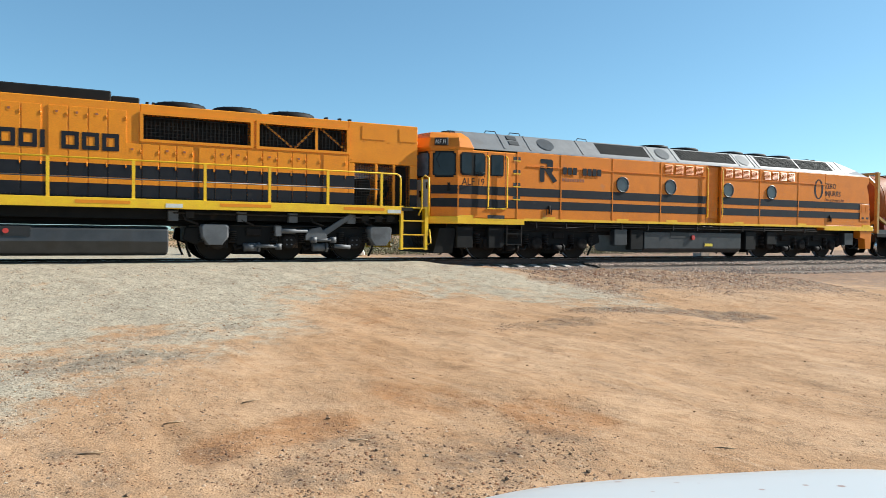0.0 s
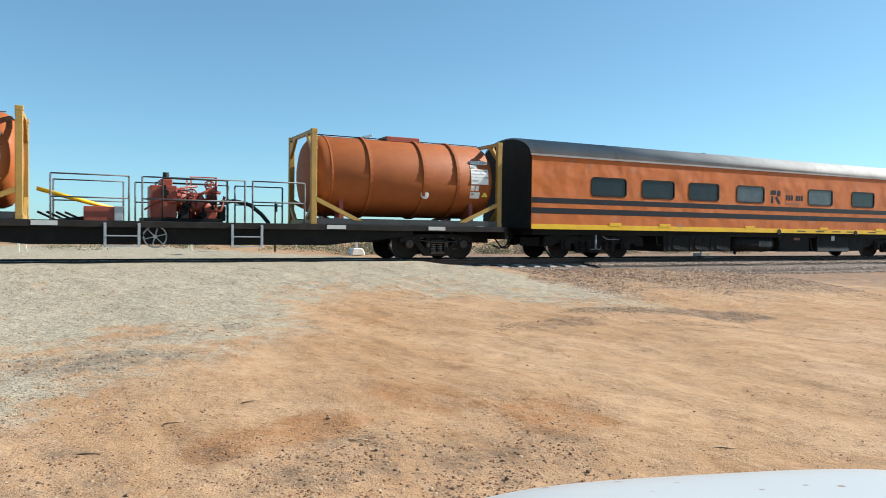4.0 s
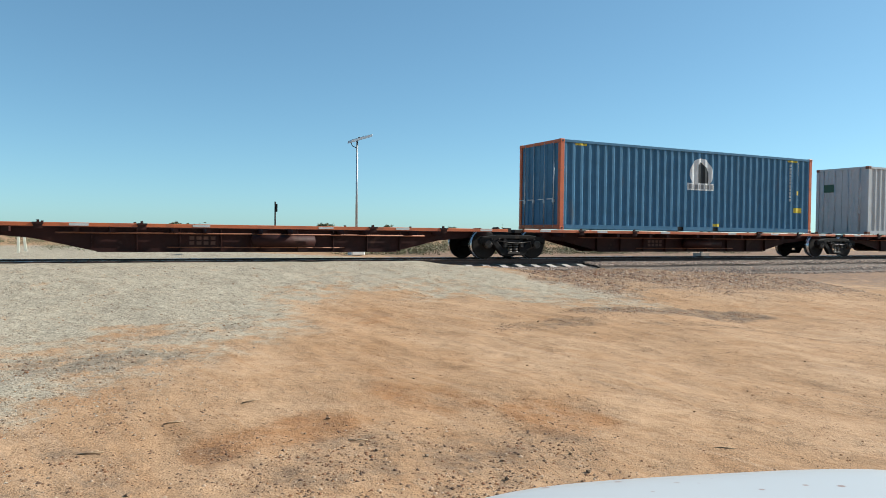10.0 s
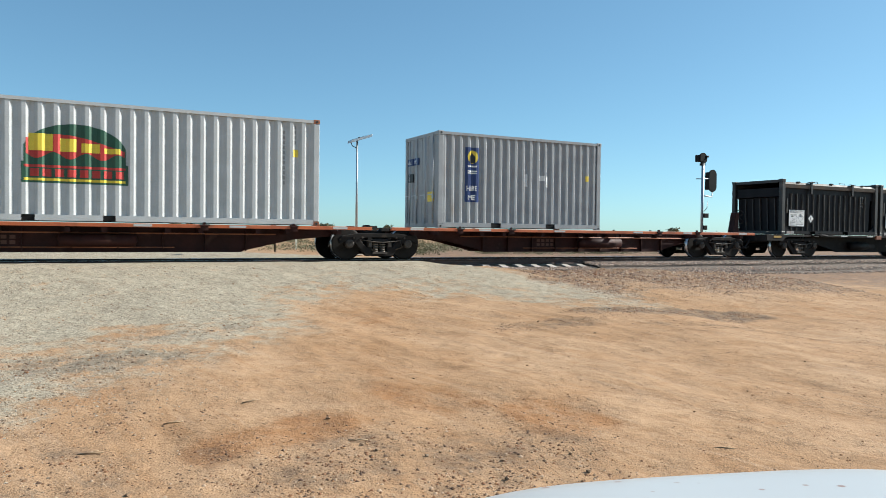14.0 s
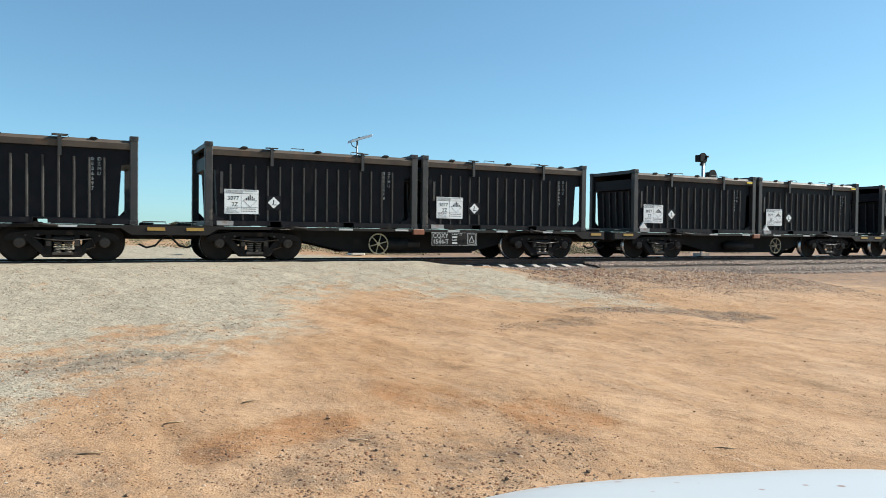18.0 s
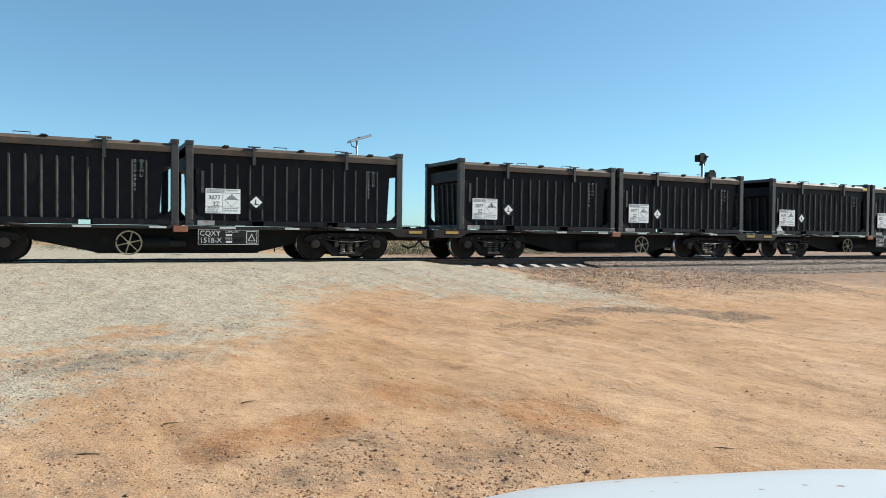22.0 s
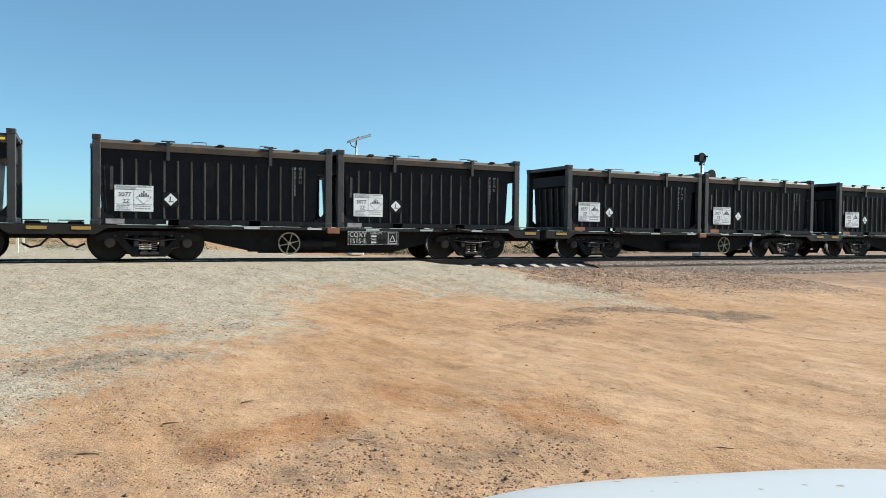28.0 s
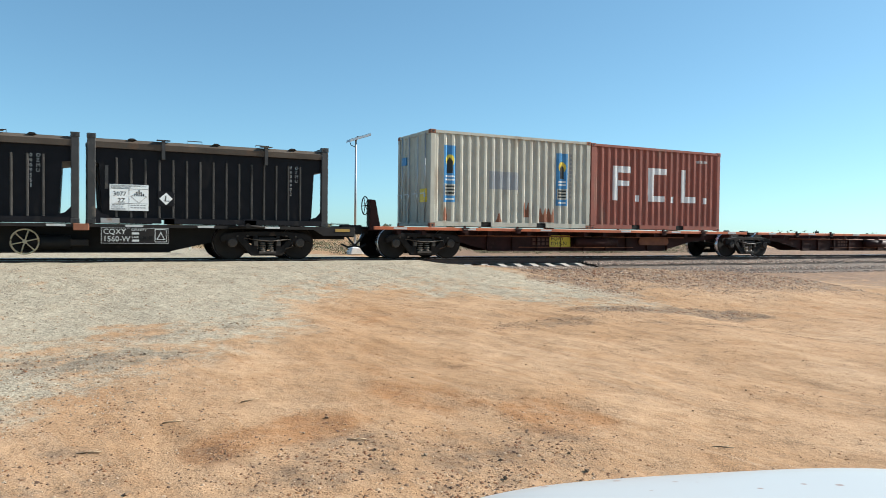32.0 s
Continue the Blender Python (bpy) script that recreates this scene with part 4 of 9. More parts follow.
def wheelset(parent, x, r, carrier):
    bm = bmesh.new()
    cyl(bm, (0, 0, 0), 0.085, 2.02, "y", 12)
    for s in (-1, 1):
        p = [(-0.07, 0.1), (-0.07, r - 0.09), (-0.068, r - 0.06), (-0.065, r), (0.045, r - 0.004), (0.05, r + 0.026), (0.07, r + 0.024), (0.07, r - 0.06), (0.045, r - 0.1), (0.03, 0.1)]
        lathe(bm, [(-s * a, b) for a, b in p] if s > 0 else p, (0, s * 0.735, 0), "y", 28)
        lathe(bm, [(-0.05, 0.125), (0.03, 0.125), (0.05, 0.1)] if s > 0 else [(-0.05, 0.1), (-0.03, 0.125), (0.05, 0.125)], (0, s * 1.05, 0), "y", 16)
        for k in range(3):
            a = 2 * math.pi * k / 3
            cyl(bm, (0.06 * math.cos(a), s * 1.11, 0.06 * math.sin(a)), 0.024, 0.03, "y", 6)
        for k in range(2):
            a = math.pi * k + 0.4
            box(bm, 0.24 * math.cos(a) - 0.06, 0.24 * math.cos(a) + 0.06, s * 0.735 - 0.085, s * 0.735 + 0.085, 0.24 * math.sin(a) - 0.05, 0.24 * math.sin(a) + 0.05)
    ob = part("wheelset", bm, m_wheel, parent, "steel wheels on one axle")
    ob.data.materials.append(m_tread)
    ob.data.materials.append(m_steel)
    for f in ob.data.polygons:
        c = f.center
        rad = math.hypot(c.x, c.z)
        if rad > r - 0.03 and 0.6 < abs(c.y) < 0.83 and abs(f.normal.y) < 0.5:
            f.material_index = 1
        elif abs(c.y) > 1.0:
            f.material_index = 2
    ob.location = (x, 0, r)
    WHEELS.append((ob, carrier, r))
    return ob


def bogie(wagon, x, label="three-piece freight bogie"):
    """A freight bogie whose middle stands x metres along the wagon."""
    r, wb = 0.46, 0.9
    bm = bmesh.new()
    box(bm, -0.2, 0.2, -1.0, 1.0, 0.42, 0.66)
    lathe(bm, [(0, 0.22), (0.1, 0.2)], (0, 0, 0.64), "z", 14)
    box(bm, -0.75, -0.6, -0.75, 0.75, 0.36, 0.5)
    box(bm, 0.6, 0.75, -0.75, 0.75, 0.36, 0.5)
    b = part("bogie", bm, m_frame, wagon, label, bevel=0.015)
    b.data.transform(Matrix.Translation((ORIGIN.get(wagon.name, 0.0), 0, 0)))
    b.location.x = x - ORIGIN.get(wagon.name, 0.0)
    ORIGIN[b.name] = 0.0
    for s in (-1, 1):
        bm = bmesh.new()
        y0, y1 = (-1.08, -0.93) if s < 0 else (0.93, 1.08)
        top = [(-1.2, 0.46), (-1.23, 0.6), (-1.12, 0.69), (-0.6, 0.76), (0.6, 0.76), (1.12, 0.69), (1.23, 0.6), (1.2, 0.46), (1.06, 0.52), (0.74, 0.55), (0.4, 0.64), (-0.4, 0.64), (-0.74, 0.55), (-1.06, 0.52)]
        prism(bm, top, "y", y0, y1)
        prism(bm, [(-0.8, 0.55), (-0.62, 0.6), (-0.28, 0.24), (0.28, 0.24), (0.62, 0.6), (0.8, 0.55), (0.4, 0.11), (-0.4, 0.11)], "y", y0, y1)
        for k in (-1, 1):
            prism(bm, [(k * 0.24, 0.2), (k * 0.4, 0.2), (k * 0.36, 0.65), (k * 0.24, 0.65)], "y", y0, y1)
            box(bm, k * wb - 0.14, k * wb + 0.14, y0, y1, 0.42, 0.6)
        sf = part("side_frame", bm, m_frame, b, bevel=0.012)
        bm = bmesh.new()
        for k in (-1, 1):
            cyl(bm, (k * 0.52, s * 1.09, 0.64), 0.03, 0.04, "y", 8)
            cyl(bm, (k * 0.78, s * 1.09, 0.63), 0.025, 0.04, "y", 8)
            box(bm, k * 0.3 - 0.05, k * 0.3 + 0.05, s * 1.1 - 0.03, s * 1.1 + 0.03, 0.38, 0.5)
        box(bm, -0.22, 0.22, s * 1.1 - 0.03, s * 1.1 + 0.03, 0.17, 0.23)
        part("frame_fitting", bm, m_steel, sf)
        bm = bmesh.new()
        tube(bm, [(-0.62, s * 1.14, 0.58), (-0.2, s * 1.15, 0.52), (0.1, s * 1.15, 0.5), (0.62, s * 1.14, 0.56)], 0.016)
        tube(bm, [(0.62, s * 1.12, 0.56), (0.7, s * 1.1, 0.36), (0.5, s * 1.1, 0.3)], 0.02)
        part("brake_rigging", bm, m_steel, sf)
        for k in (-1, 1):
            bm = bmesh.new()
            for j in range(5):
                hoop(bm, (k * 0.11, s * 1.03, 0.23 + 0.055 * j), 0.075, 0.017, "z", 10)
            part("spring", bm, m_spring, b, "coil springs")
        bm = bmesh.new()
        box(bm, -0.24, 0.24, s * 1.06 - 0.05, s * 1.06 + 0.05, 0.48, 0.6)
        part("bolster_end", bm, m_dark, b, bevel=0.02)
        bm = bmesh.new()
        tube(bm, [(-0.5, s * 1.0, 0.3), (0.35, s * 1.02, 0.16), (0.62, s * 1.0, 0.34)], 0.025)
        part("brake_beam", bm, m_frame, b)
    for k in (-1, 1):
        wheelset(b, k * wb, r, wagon)
    return b


def loco_bogie(loco, x, span, label, mat, r=0.51, grey=True):
    """A three-axle locomotive bogie with deep side frames, motors, springs and brake gear."""
    bm = bmesh.new()
    for s in (-1, 1):
        y0, y1 = (-1.13, -0.99) if s < 0 else (0.99, 1.13)
        e, low = span + 0.85, []
        for k in (1, 0, -1):
            c = k * span
            low += [(c + 0.5, 0.4), (c + 0.36, 0.62), (c - 0.36, 0.62), (c - 0.5, 0.4)]
        prism(bm, [(-e, 0.55), (-e + 0.06, 0.86), (-span * 0.6, 0.96), (span * 0.6, 0.96), (e - 0.06, 0.86), (e, 0.55)] + low, "y", y0, y1)
    box(bm, -span - 0.7, span + 0.7, -0.62, 0.62, 0.5, 0.94)
    for k in (-0.5, 0.5):
        box(bm, k * span - 0.42, k * span + 0.42, -0.66, 0.66, 0.16, 0.8)
    b = part("bogie", bm, mat, loco, label, bevel=0.02)
    b.data.transform(Matrix.Translation((ORIGIN.get(loco.name, 0.0), 0, 0)))
    b.location.x = x - ORIGIN.get(loco.name, 0.0)
    ORIGIN[b.name] = 0.0
    m_hi = m_castgrey if grey else m_frame
    for s in (-1, 1):
        for k in (-1, 0, 1):
            bm = bmesh.new()
            box(bm, k * span - 0.27, k * span + 0.27, s * 1.07 - 0.12, s * 1.07 + 0.12, 0.34, 0.68)
            lathe(bm, [(-0.06, 0.2), (0.04, 0.2), (0.07, 0.14)] if s > 0 else [(-0.07, 0.14), (-0.04, 0.2), (0.06, 0.2)], (k * span, s * 1.22, 0.5), "y", 18)
            ab = part("axle_box", bm, m_frame, b, bevel=0.02)
            bm = bmesh.new()
            for i in range(4):
                a = 0.785 + 1.571 * i
                cyl(bm, (k * span + 0.09 * math.cos(a), s * 1.295, 0.5 + 0.09 * math.sin(a)), 0.022, 0.03, "y", 6)
            part("axle_cap_bolt", bm, m_hi, ab)
            for j in (-0.38, 0.38):
                bm = bmesh.new()
                for i in range(6):
                    hoop(bm, (k * span + j, s * 1.17, 0.5 + 0.055 * i), 0.085, 0.02, "z", 10)
                part("spring", bm, m_dark, b)
        for k in (-0.5, 0.5):
            bm = bmesh.new()
            c = k * 2 * span * 0.5
            cyl(bm, (c - 0.1, s * 1.22, 0.36), 0.11, 0.34, "x", 14)
            cyl(bm, (c + 0.12, s * 1.22, 0.36), 0.13, 0.06, "x", 14)
            part("brake_cylinder", bm, m_hi, b, "dusty brake cylinder")
            bm = bmesh.new()
            tube(bm, [(c + 0.1, s * 1.2, 0.36), (c + 0.45, s * 1.2, 0.3), (c + 0.6, s * 1.1, 0.5)], 0.04)
            tube(bm, [(c - 0.3, s * 1.18, 0.36), (c - 0.45, s * 1.15, 0.3), (c - 0.5, s * 1.1, 0.45)], 0.04)
            part("brake_lever", bm, m_frame, b)
            bm = bmesh.new()
            box(bm, c - 0.2, c + 0.2, s * 1.17 - 0.04, s * 1.17 + 0.04, 0.66, 0.86)
            part("frame_pad", bm, m_frame, b, bevel=0.02)
        bm = bmesh.new()
        tube(bm, [(-span - 0.7, s * 1.16, 0.9), (-span * 0.5, s * 1.17, 0.93), (0, s * 1.16, 0.9), (span * 0.5, s * 1.17, 0.94), (span + 0.7, s * 1.16, 0.9)], 0.02)
        part("pipe", bm, m_dark, b)
        for k in (-1, 1):
            bm = bmesh.new()
            tube(bm, [(k * (span + 0.78), s * 0.95, 0.75), (k * (span + 0.7), s * 0.8, 0.3), (k * (span + 0.62), s * 0.76, 0.1)], 0.035)
            part("sand_pipe", bm, m_dark, b)
    for k in (-1, 0, 1):
        wheelset(b, k * span, r, loco)
    return b


def coupler(wagon, x, s, name="coupler"):
    """Knuckle coupler and brake hose at a wagon's end; s is the way that it points."""
    bm = bmesh.new()
    box(bm, min(x - 0.25 * s, x + 0.38 * s), max(x - 0.25 * s, x + 0.38 * s), -0.1, 0.1, 0.72, 0.94)
    prism(bm, [(x + 0.3 * s, -0.18), (x + 0.62 * s, -0.2), (x + 0.66 * s, -0.06), (x + 0.5 * s, 0.0), (x + 0.6 * s, 0.14), (x + 0.3 * s, 0.18)], "z", 0.7, 0.98)
    part(name, bm, m_dark, wagon, "cast steel knuckle coupler", bevel=0.02)
    bm = bmesh.new()
    tube(bm, [(x, -0.45, 0.72), (x + 0.14 * s, -0.47, 0.55), (x + 0.3 * s, -0.46, 0.38), (x + 0.5 * s, -0.42, 0.33), (x + 0.68 * s, -0.38, 0.42)], 0.03, 6)
    part("brake_hose", bm, m_rubber, wagon, "hanging black brake hose")


# ---- containers ----
def corr_y(u, depth, period):
    """Depth of trapezoid corrugation at u metres: 0 outside, depth in the recess."""
    p = (u / period) % 1.0
    for a, b, va, vb in ((0, 0.26, 0, 0), (0.26, 0.5, 0, 1), (0.5, 0.76, 1, 1), (0.76, 1.0, 1, 0)):
        if a <= p < b:
            return depth * (va + (vb - va) * (p - a) / (b - a))
    return 0.0


def corr_sheet(bm, x0, x1, zlo, zhi, y, sign, depth, period, u0, off=0.0, steps=0):
    """A corrugated sheet from x0 to x1; zlo and zhi are heights or functions of x. sign is -1 on the near side."""
    xs = {x0, x1}
    k = math.floor((x0 - u0) / period) - 1
    while u0 + k * period < x1:
        for f in (0, 0.26, 0.5, 0.76):
            v = u0 + (k + f) * period
            if x0 < v < x1:
                xs.add(v)
        k += 1
    for i in range(steps):
        xs.add(x0 + (x1 - x0) * (i + 0.5) / steps)
    rows = []
    for x in sorted(xs):
        d = corr_y(x - u0 + 1e-6, depth, period)
        yy = y - sign * d + sign * off
        a = zlo(x) if callable(zlo) else zlo
        b = zhi(x) if callable(zhi) else zhi
        rows.append((bm.verts.new((x, yy, a)), bm.verts.new((x, yy, b))))
    for (a, b), (c, d) in zip(rows, rows[1:]):
        bm.faces.new((a, c, d, b))
    return bm


CORR = 0.056         # depth of the corrugation


def container(name, label, length, height, mat, post_mat=None, group="freight containers", period=0.33, doors=True, pockets=False, rail_mat=None, casting_mat=None):
    """A steel shipping container with its left near bottom corner at x = 0, y = -1.219."""
    ob = thing(name, label, "container", group)
    W, post_mat, rail_mat = 1.219, post_mat or mat, rail_mat or mat
    casting_mat = casting_mat or post_mat
    u0 = 0.16
    for s in (-1, 1):
        bm = bmesh.new()
        corr_sheet(bm, 0.15, length - 0.15, 0.17, height - 0.09, s * (W - 0.012), s, CORR, period, u0)
        part("side_panel", bm, mat, ob)
        bm = bmesh.new()
        box(bm, 0.16, length - 0.16, s * W - 0.05 if s > 0 else -W, W if s > 0 else -W + 0.05, height - 0.1, height - 0.02)
        part("top_rail", bm, rail_mat, ob)
        bm = bmesh.new()
        y0, y1 = (W - 0.05, W) if s > 0 else (-W, -W + 0.05)
        if pockets:
            cuts = [0.16, length / 2 - 1.2, length / 2 - 0.84, length / 2 + 0.84, length / 2 + 1.2, length - 0.16]
        else:
            cuts = [0.16, length / 2 - 1.0, length / 2 - 0.72, length / 2 + 0.72, length / 2 + 1.0, length - 0.16]
        for a, b in zip(cuts[::2], cuts[1::2]):
            box(bm, a, b, y0, y1, 0.03, 0.17)
        part("bottom_rail", bm, rail_mat, ob)
        bm = bmesh.new()
        for a, b in ((cuts[1], cuts[2]), (cuts[3], cuts[4])):
            box(bm, a, b, y0 + 0.03 if s < 0 else y0, y1 if s < 0 else y1 - 0.03, 0.035, 0.165)
        part("fork_pocket", bm, m_black, ob, "dark fork pockets")
    for x in (0, length - 0.16):
        for s in (-1, 1):
            bm = bmesh.new()
            box(bm, x, x + 0.16, s * W if s < 0 else W - 0.14, -W + 0.14 if s < 0 else W, 0.12, height - 0.12)
            part("corner_post", bm, post_mat, ob, bevel=0.012)
            for z in (0, height - 0.118):
                bm = bmesh.new()
                box(bm, x - 0.006, x + 0.172, s * (W + 0.004) if s < 0 else W - 0.158, -W + 0.158 if s < 0 else W + 0.004, z, z + 0.118)
                c = part("corner_casting", bm, casting_mat, ob, bevel=0.01)
                bm = bmesh.new()
                slab(bm, x + 0.055, x + 0.115, z + 0.03, z + 0.09, s * (W + 0.006) + (0.002 if s > 0 else 0), 0.003, 0.025)
                part("casting_hole", bm, m_ink, c)
    bm = bmesh.new()
    corr_sheet(bm, 0.16, length - 0.16, lambda x: height - 0.05 - corr_y(x, 0.02, 0.28), lambda x: height - 0.03, W - 0.05, 1, 0.0, 0.28, 0.0)
    bm.free()
    bm = bmesh.new()
    xs, k = [], 0.16
    while k < length - 0.16:
        xs += [k, k + 0.12, k + 0.15, k + 0.27]
        k += 0.3
    xs = [x for x in xs if x < length - 0.16] + [length - 0.16]
    va = [(bm.verts.new((x, -W + 0.05, height - 0.03 - (0.02 if i % 4 in (2, 3) else 0))), bm.verts.new((x, W - 0.05, height - 0.03 - (0.02 if i % 4 in (2, 3) else 0)))) for i, x in enumerate(xs)]
    for (a, b), (c, d) in zip(va, va[1:]):
        bm.faces.new((a, c, d, b))
    part("roof_panel", bm, mat, ob)
    bm = bmesh.new()
    box(bm, 0.16, length - 0.16, -W + 0.06, W - 0.06, 0.1, 0.15)
    part("floor_frame", bm, m_black, ob)
    for x, s, d in ((0.0, -1, doors), (length, 1, False)):
        bm = bmesh.new()
        for z0, z1 in ((0.03, 0.16), (height - 0.11, height - 0.01)):
            box(bm, min(x, x - s * 0.08), max(x, x - s * 0.08), -W + 0.14, W - 0.14, z0, z1)
        part("end_rail", bm, post_mat, ob)
        if d:
            for y0, y1 in ((-W + 0.15, -0.01), (0.01, W - 0.15)):
                bm = bmesh.new()
                prof = [(x + 0.08, y0)]
                for j in range(2):
                    yy = y0 + (y1 - y0) * (0.36 + 0.32 * j)
                    prof += [(x + 0.08, yy - 0.11), (x + 0.045, yy - 0.07), (x + 0.045, yy + 0.07), (x + 0.08, yy + 0.11)]
                prof += [(x + 0.08, y1), (x + 0.12, y1), (x + 0.12, y0)]
                prism(bm, [(q[0] - 0.04, q[1]) for q in prof], "z", 0.16, height - 0.11)
                part("door", bm, mat, ob, "pressed steel door leaf")
            for yy in (-0.85, -0.32, 0.32, 0.85):
                bm = bmesh.new()
                tube(bm, [(x, yy, 0.1), (x, yy, height - 0.06)], 0.018)
                box(bm, x - 0.02, x + 0.02, yy - 0.05, yy + 0.05, 0.9, 1.0)
                box(bm, x - 0.03, x - 0.01, yy - 0.02, yy + 0.32, 1.0, 1.03)
                part("locking_bar", bm, m_galv, ob, "door locking bar with handle")
        else:
            bm = bmesh.new()
            n = 9
            for j in range(n):
                y0 = -W + 0.15 + (2 * W - 0.3) * j / n
                y1 = y0 + (2 * W - 0.3) / n
                box(bm, x - s * 0.06 if s > 0 else x + 0.02, x - 0.02 if s > 0 else x + 0.06, y0, y0 + (y1 - y0) * 0.55, 0.16, height - 0.11)
            box(bm, min(x - s * 0.05, x - s * 0.07), max(x - s * 0.05, x - s * 0.07), -W + 0.15, W - 0.15, 0.16, height - 0.11)
            part("end_panel", bm, mat, ob)
    return ob


def decal(ob, name, x0, x1, zlo, zhi, mat, label="", period=0.33, steps=0, off=0.003):
    """Paint on the near corrugated side of a container."""
    bm = bmesh.new()
    corr_sheet(bm, x0, x1, zlo, zhi, -1.207, -1, CORR, period, 0.16, off, steps)
    return part(name, bm, mat, ob, label)


def code_bars(ob, x, z, n, mat, size=0.1, period=0.33, across=False):
    """An unreadable stencilled code as a row or column of short bars."""
    bm = bmesh.new()
    for i in range(n):
        a, b = (x + i * size * 1.0, z) if across else (x, z - i * size * 1.35)
        corr_sheet(bm, a, a + size * 0.62, b, b + size * 0.95, -1.207, -1, CORR, period, 0.16, 0.004)
    return part("stencil", bm, mat, ob, "stencilled code")


def disc_fn(cx, cz, rx, rz, lo):
    def fn(x):
        q = max(0.0, 1 - ((x - cx) / rx) ** 2) ** 0.5 * rz
        return cz - q if lo else cz + q
    return fn


def ring_frame(bm, x0, x1, z0, z1, y, t):
    """An open rectangle of flat bar, standing for a large letter."""
    for a, b, c, d in ((x0, x1, z1 - t, z1), (x0, x1, z0, z0 + t), (x0, x0 + t, z0 + t, z1 - t), (x1 - t, x1, z0 + t, z1 - t)):
        box(bm, a, b, y - 0.004, y, c, d)
    return bm


# ---- articulated container flats ----
def flat_unit(x0, x1, label, left_end=False, right_end=False):
    """One platform of an articulated skeleton flat, from the middle of one joint to the next."""
    w = thing("container_flat", label, "freight wagon", "articulated flat wagons", x0)
    a, b = (x0 if left_end else x0 + 0.3), (x1 if right_end else x1 - 0.3)
    for s in (-1, 1):
        y = s * 1.2
        bm = bmesh.new()
        box(bm, a, b, y - 0.045, y + 0.045, 0.85, 0.942)
        part("deck_edge", bm, m_deckorange, w, "orange rolled steel deck edge", bevel=0.006)
        bm = bmesh.new()
        k, i = a + 0.6, 0
        while k < b - 0.8:
            box(bm, k, k + 0.42, y - 0.05 if s < 0 else y + 0.045, y - 0.045 if s < 0 else y + 0.05, 0.868, 0.925)
            k += 2.3 + 0.5 * (i % 3)
            i += 1
        part("reflector", bm, m_reflect, w, "dusty white reflectors")
        ends = [(a + (1.9 if not left_end else 2.6), 0), (b - (1.9 if not right_end else 2.6), 0)]
        xa, xb = ends[0][0], ends[1][0]
        bm = bmesh.new()
        prism(bm, [(xa - 1.8, 0.83), (xa - 1.8, 0.74), (xa + 0.2, 0.56), (xa + 1.6, 0.24), (xb - 1.6, 0.24), (xb - 0.2, 0.56), (xb + 1.8, 0.74), (xb + 1.8, 0.83)], "y", s * 0.52 - 0.02, s * 0.52 + 0.02)
        box(bm, xa + 1.6, xb - 1.6, s * 0.52 - 0.09, s * 0.52 + 0.09, 0.215, 0.24)
        part("side_sill", bm, m_brown, w, "deep brown fish-bellied sill")
        for x in (xa + 0.35, (xa + xb) / 2 - 3.05, (xa + xb) / 2 + 3.05, xb - 0.35):
            bm = bmesh.new()
            box(bm, x - 0.12, x + 0.12, s * 1.16 - 0.14, s * 1.16 + 0.14, 0.9, 0.946)
            box(bm, x - 0.1, x + 0.1, s * 1.2 - 0.05, s * 1.2 + 0.05, 0.79, 0.9)
            box(bm, x - 0.03, x + 0.03, s * 1.2 - 0.03, s * 1.2 + 0.03, 0.94, 1.0)
            part("twist_lock", bm, m_brown, w, "rusty container twist lock")
    bm = bmesh.new()
    box(bm, a + 0.1, b - 0.1, -0.62, 0.62, 0.83, 0.86)
    part("deck_plate", bm, m_brown, w)
    k = a + 0.8
    n = 0
    while k < b - 0.6:
        bm = bmesh.new()
        box(bm, k - 0.06, k + 0.06, -1.18, -0.5, 0.72, 0.84)
        box(bm, k - 0.06, k + 0.06, 0.5, 1.18, 0.72, 0.84)
        part("crossbearer", bm, m_brown, w)
        k += 1.45 if n % 2 else 0.8
        n += 1
    m = (x0 + x1) / 2
    bm = bmesh.new()
    lathe(bm, [(-0.9, 0.02), (-0.85, 0.16), (0.85, 0.16), (0.9, 0.02)], (m + 0.6, -0.78, 0.52), "x", 14)
    part("air_tank", bm, m_brown, w, "air reservoir")
    bm = bmesh.new()
    tube(bm, [(a + 2.6, -0.62, 0.7), (m - 1, -0.62, 0.7), (b - 2.6, -0.62, 0.7)], 0.022)
    tube(bm, [(m - 2.4, -0.6, 0.34), (m + 2.4, -0.6, 0.34)], 0.016)
    part("pipe", bm, m_rust, w, "rusty brake pipe along the sill")
    bm = bmesh.new()
    for q in range(9):
        x = xa + 1.5 + (xb - xa - 3.0) * q / 8
        for s in (-1, 1):
            box(bm, x - 0.012, x + 0.012, s * 0.58 - 0.045, s * 0.58 + 0.045, 0.24, 0.82)
    part("end_rib", bm, m_brown, w)
    bm = bmesh.new()
    box(bm, m - 1.9, m - 1.1, -0.555, -0.545, 0.38, 0.66)
    part("code_board", bm, m_brown, w, "faded painted code panel")
    bm = bmesh.new()
    for i in range(4):
        box(bm, m - 1.84 + 0.18 * i, m - 1.72 + 0.18 * i, -0.56, -0.555, 0.54, 0.63)
        box(bm, m - 1.84 + 0.18 * i, m - 1.72 + 0.18 * i, -0.56, -0.555, 0.41, 0.5)
    part("stencil", bm, m_codepaint, w)
    return w


